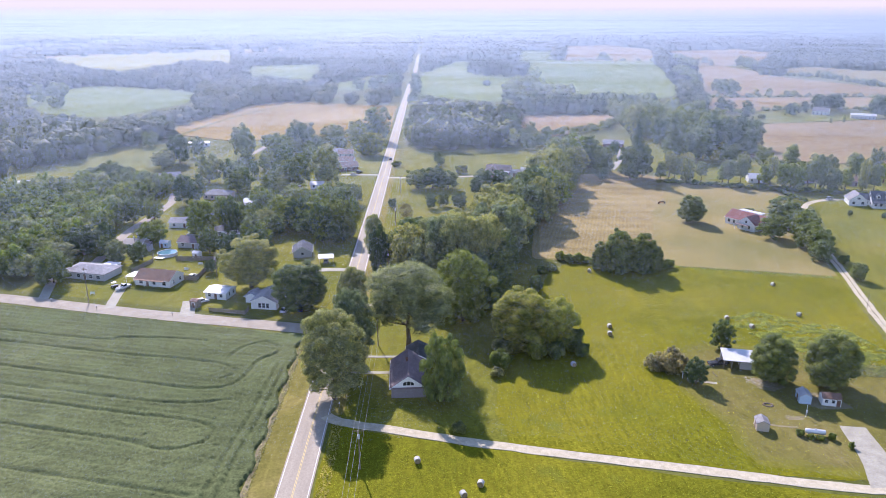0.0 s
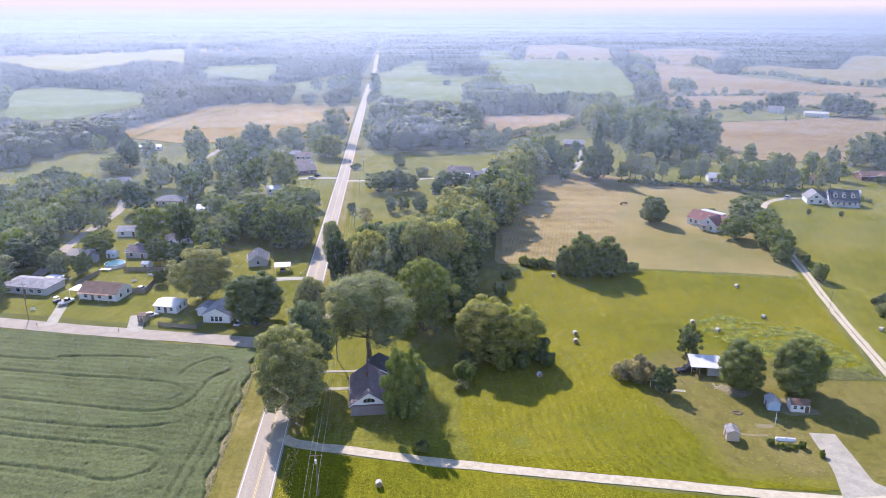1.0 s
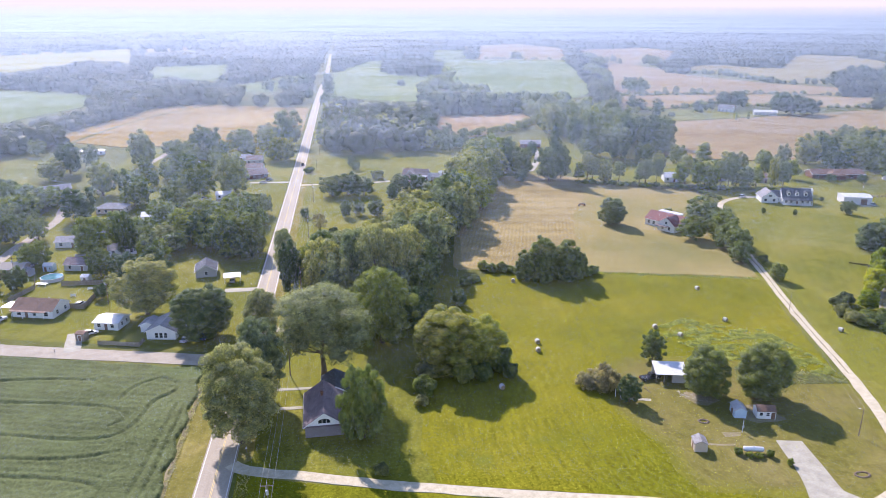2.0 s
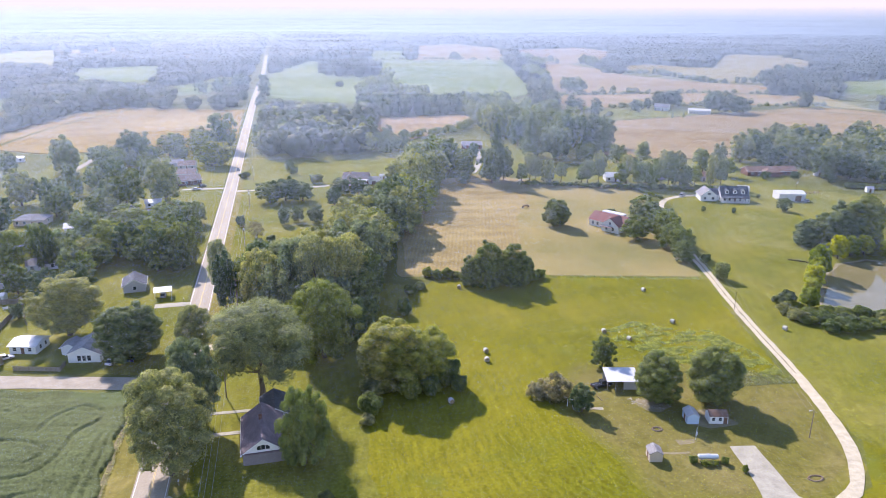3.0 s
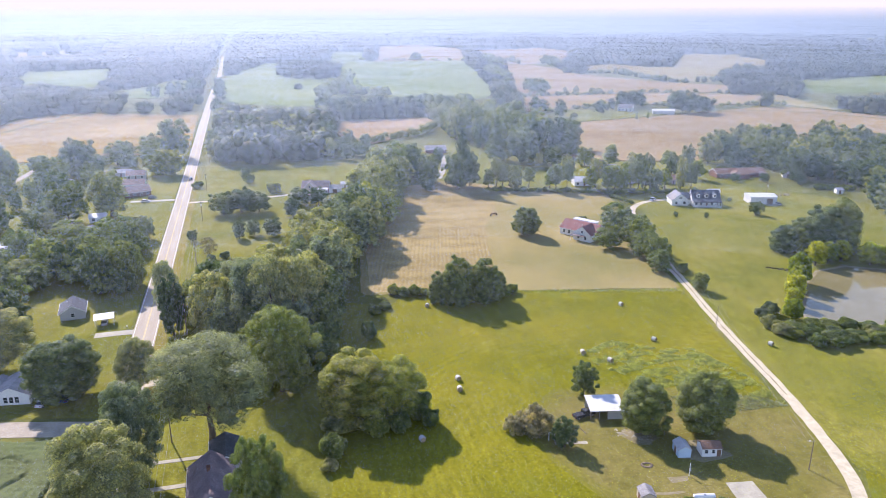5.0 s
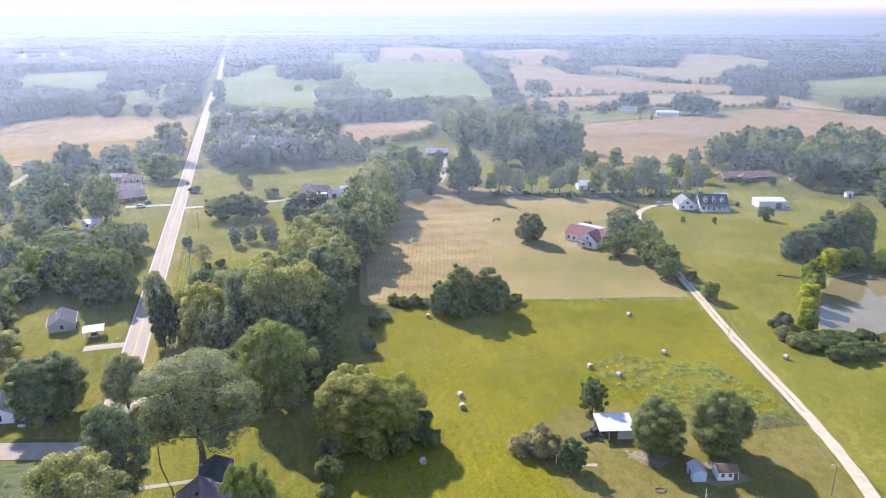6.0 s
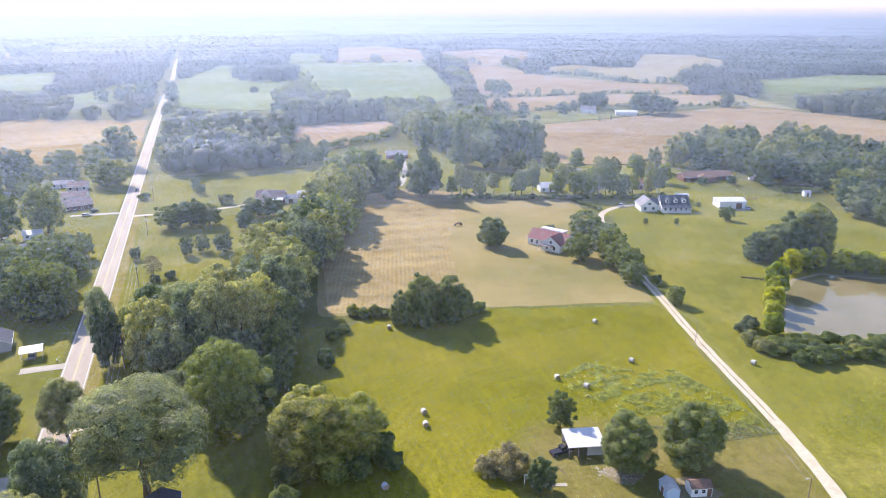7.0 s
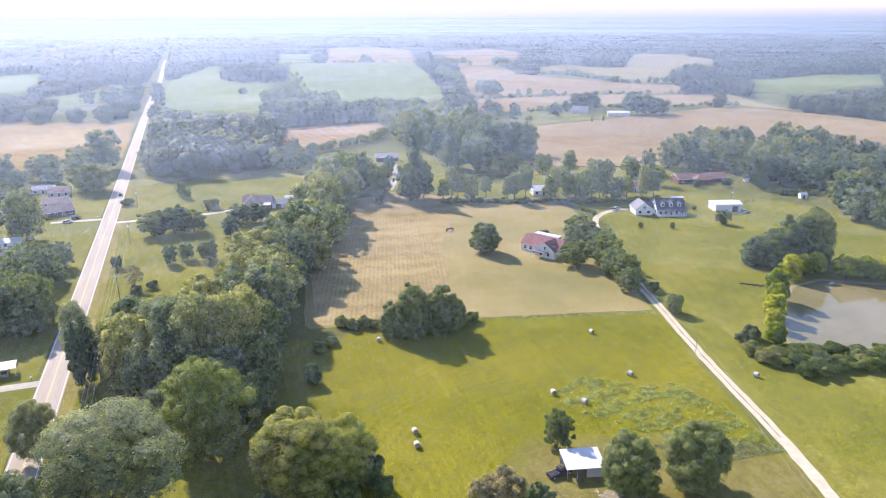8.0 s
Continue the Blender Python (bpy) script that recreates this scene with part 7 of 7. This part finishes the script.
# ---- ground cover ----
def tufts(poly, count, size, lean, material, label, seed, z=0.05, drift=0.0):
    """Single grass and weed blades, joined, in an outline; drift: they stand in uneven swathes."""
    rng = np.random.default_rng(seed)
    a = np.array(poly, dtype=float)
    p = rng.uniform(a.min(0), a.max(0), (count * 3, 2))
    keep = np.zeros(len(p), bool)
    for i in range(len(a)):
        (x0, y0), (x1, y1) = a[i - 1], a[i]
        cross = ((y0 > p[:, 1]) != (y1 > p[:, 1])) & (p[:, 0] < (x1 - x0) * (p[:, 1] - y0) / (y1 - y0 + 1e-9) + x0)
        keep ^= cross
    if drift:
        patchy = np.array([noise.noise((x * 0.10 + y * 0.06, y * 0.26 - x * 0.09, seed)) + 0.6 * noise.noise((x * 0.4, y * 0.5, 9.0)) for x, y in p])
        keep &= patchy + rng.normal(0, 0.12, len(p)) > drift
    p = p[keep][:count]
    n = len(p)
    s = size * rng.uniform(0.5, 1.4, (n, 1))
    t = rng.uniform(0, 6.283, n)
    u = np.stack([np.cos(t), np.sin(t), np.zeros(n)], 1)
    up = np.stack([rng.normal(0, lean, n), rng.normal(0, lean, n), np.ones(n)], 1)
    base = np.column_stack([p, np.full(n, z)])
    V = np.stack([base - u * s * 0.5, base + u * s * 0.5, base + u * s * 0.25 + up * s, base - u * s * 0.3 + up * s * 0.8], 1).reshape(-1, 3)
    me = mesh_np("tufts", V, np.arange(n * 4).reshape(-1, 4))
    tagged(part("weeds" if "weed" in label else "grass", me, material), label, "grass", "", "stuff")


GRASS_BLADE = leaf_material("grass_blades", (0.210, 0.225, 0.022), (0.260, 0.268, 0.030), (0.320, 0.312, 0.045), 0.5)
WEED_BLADE = leaf_material("weed_leaves", (0.205, 0.205, 0.060), (0.255, 0.250, 0.085), (0.330, 0.315, 0.140), 0.5)
WEEDS = [(117, 203), (130, 209), (140, 201), (150, 198), (154, 180), (154, 166), (141, 167), (130, 180), (121, 192)]
STRAW_BLADE = leaf_material("dry_seed_heads", (0.24, 0.21, 0.10), (0.31, 0.27, 0.14), (0.38, 0.33, 0.19), 0.4)
tufts(WEEDS, 17000, 0.27, 0.45, WEED_BLADE, "tall grey-green weeds in the meadow", 51, drift=0.02)
tufts(WEEDS, 500, 0.34, 0.7, STRAW_BLADE, "pale seeding weeds in the meadow", 59, drift=0.2)
tufts([(128, 176), (150, 170), (154, 164), (134, 166)], 2200, 0.3, 0.7, STRAW_BLADE, "dry weed strip along the yard's edge", 52)
tufts([(44, 137), (112, 123), (139, 133), (154, 170), (172, 236), (116, 253), (82, 258), (56, 206), (46, 172)], 24000, 0.13, 0.8, GRASS_BLADE, "short bright meadow grass", 53)
tufts([(5, 90), (5, 140), (79, 122), (116, 114), (150, 110), (150, 80)], 34000, 0.12, 1.1, GRASS_BLADE, "long green pasture grass", 54)
tufts([(142, 124), (160, 165), (176, 224), (184, 240), (196, 205), (182, 196), (200, 176), (250, 165), (230, 130)], 22000, 0.12, 1.1, GRASS_BLADE, "long grass between drive and pond", 55)
tufts([(82, 257), (116, 251.5), (172, 238), (173, 240), (116, 254.5), (82, 260)], 1800, 0.35, 0.5, WEED_BLADE, "tall dry weeds between meadow and dry field", 58)
tufts([(4.5, 60), (7, 60), (7, 144), (4.5, 146)], 2200, 0.22, 0.7, STRAW_BLADE, "dry weeds along the road verge", 56)
tufts([(-10, 60), (-8.8, 60), (-8.6, 195), (-10, 195)], 2600, 0.22, 0.7, STRAW_BLADE, "dry weeds along the crop's edge", 57)


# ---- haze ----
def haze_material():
    """Bluish translucent white for the strips imitating haze, and for smoke flakes."""
    k = Nodes("imitated_haze")
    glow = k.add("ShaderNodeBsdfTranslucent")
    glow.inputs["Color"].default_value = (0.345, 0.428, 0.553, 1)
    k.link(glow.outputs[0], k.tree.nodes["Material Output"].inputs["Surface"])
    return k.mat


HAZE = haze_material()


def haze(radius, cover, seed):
    """Imitated summer haze: hair-thin translucent strips, one over another, through which the distance shows."""
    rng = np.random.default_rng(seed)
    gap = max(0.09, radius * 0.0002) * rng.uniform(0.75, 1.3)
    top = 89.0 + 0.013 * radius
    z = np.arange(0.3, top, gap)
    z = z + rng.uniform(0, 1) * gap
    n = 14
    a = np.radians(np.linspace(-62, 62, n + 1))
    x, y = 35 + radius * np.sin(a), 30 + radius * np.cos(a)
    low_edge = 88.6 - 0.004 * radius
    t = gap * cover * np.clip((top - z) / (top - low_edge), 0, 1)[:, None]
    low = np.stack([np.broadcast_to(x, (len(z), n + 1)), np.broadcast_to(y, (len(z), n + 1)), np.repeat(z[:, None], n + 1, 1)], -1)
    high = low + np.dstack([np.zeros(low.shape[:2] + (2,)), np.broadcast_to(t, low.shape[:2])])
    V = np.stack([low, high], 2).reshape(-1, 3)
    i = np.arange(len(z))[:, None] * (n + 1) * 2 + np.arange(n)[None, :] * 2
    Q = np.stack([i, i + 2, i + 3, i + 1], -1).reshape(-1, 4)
    tagged(part("haze", mesh_np("haze", V, Q), HAZE), "thin blue-white strips imitating summer haze over the land", "haze", "", "stuff")


THICK = 0.00046  # share of the view that the haze strips cover per metre
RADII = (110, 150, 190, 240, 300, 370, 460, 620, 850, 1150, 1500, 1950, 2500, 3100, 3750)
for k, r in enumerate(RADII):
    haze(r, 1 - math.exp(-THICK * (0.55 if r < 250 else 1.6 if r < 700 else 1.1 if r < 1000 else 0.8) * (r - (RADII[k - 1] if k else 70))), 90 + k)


def smoke(x, y):
    """A thin plume of garden smoke: many single flakes that drift off."""
    rng = np.random.default_rng(8)
    n = 9000
    f = rng.uniform(0, 1, n) ** 1.3
    wide = 0.8 + 15 * f
    p = np.stack([x - 55 * f ** 1.4 + rng.normal(0, 1, n) * wide, y + rng.normal(0, 1, n) * wide * 0.8, 1 + 22 * f ** 0.7 + rng.normal(0, 1, n) * wide * 0.35], 1)
    p[:, 2] = np.maximum(p[:, 2], 0.4)
    s = 0.06 * rng.uniform(0.5, 1.4, (n, 1))
    u = np.array([[1.0, 0, 0]]) * s
    v = np.array([[0, 0, 1.0]]) * s
    V = np.stack([p - u - v, p + u - v, p + u + v, p - u + v], 1).reshape(-1, 3)
    tagged(part("smoke", mesh_np("smoke", V, np.arange(n * 4).reshape(-1, 4)), HAZE), "thin blue-grey smoke drifting through the trees", "smoke", "", "stuff")


smoke(74, 511)


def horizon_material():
    """Glow of the lowest sky: blue-grey haze painted in, paling upwards."""
    k = Nodes("horizon_haze_glow")
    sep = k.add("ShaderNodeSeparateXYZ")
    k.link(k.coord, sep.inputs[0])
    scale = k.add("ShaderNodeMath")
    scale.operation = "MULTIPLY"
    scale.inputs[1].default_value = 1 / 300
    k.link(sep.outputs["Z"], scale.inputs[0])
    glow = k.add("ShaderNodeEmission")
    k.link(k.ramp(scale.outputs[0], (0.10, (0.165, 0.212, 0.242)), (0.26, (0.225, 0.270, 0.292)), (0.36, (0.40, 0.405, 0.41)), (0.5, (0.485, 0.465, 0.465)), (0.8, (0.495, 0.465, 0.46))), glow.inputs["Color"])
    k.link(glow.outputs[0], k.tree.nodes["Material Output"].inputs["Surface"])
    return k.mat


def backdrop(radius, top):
    """A plain curved glowing sheet, painted as hazy distance and sky at the horizon."""
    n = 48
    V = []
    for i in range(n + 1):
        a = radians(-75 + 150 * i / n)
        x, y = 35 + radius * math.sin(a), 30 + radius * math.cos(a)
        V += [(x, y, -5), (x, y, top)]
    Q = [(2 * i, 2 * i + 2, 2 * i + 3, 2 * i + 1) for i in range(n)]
    tagged(part("backdrop", mesh_np("backdrop", V, Q), horizon_material()), "glowing backdrop painted as pale blue haze at the horizon", "backdrop", "", "structure")


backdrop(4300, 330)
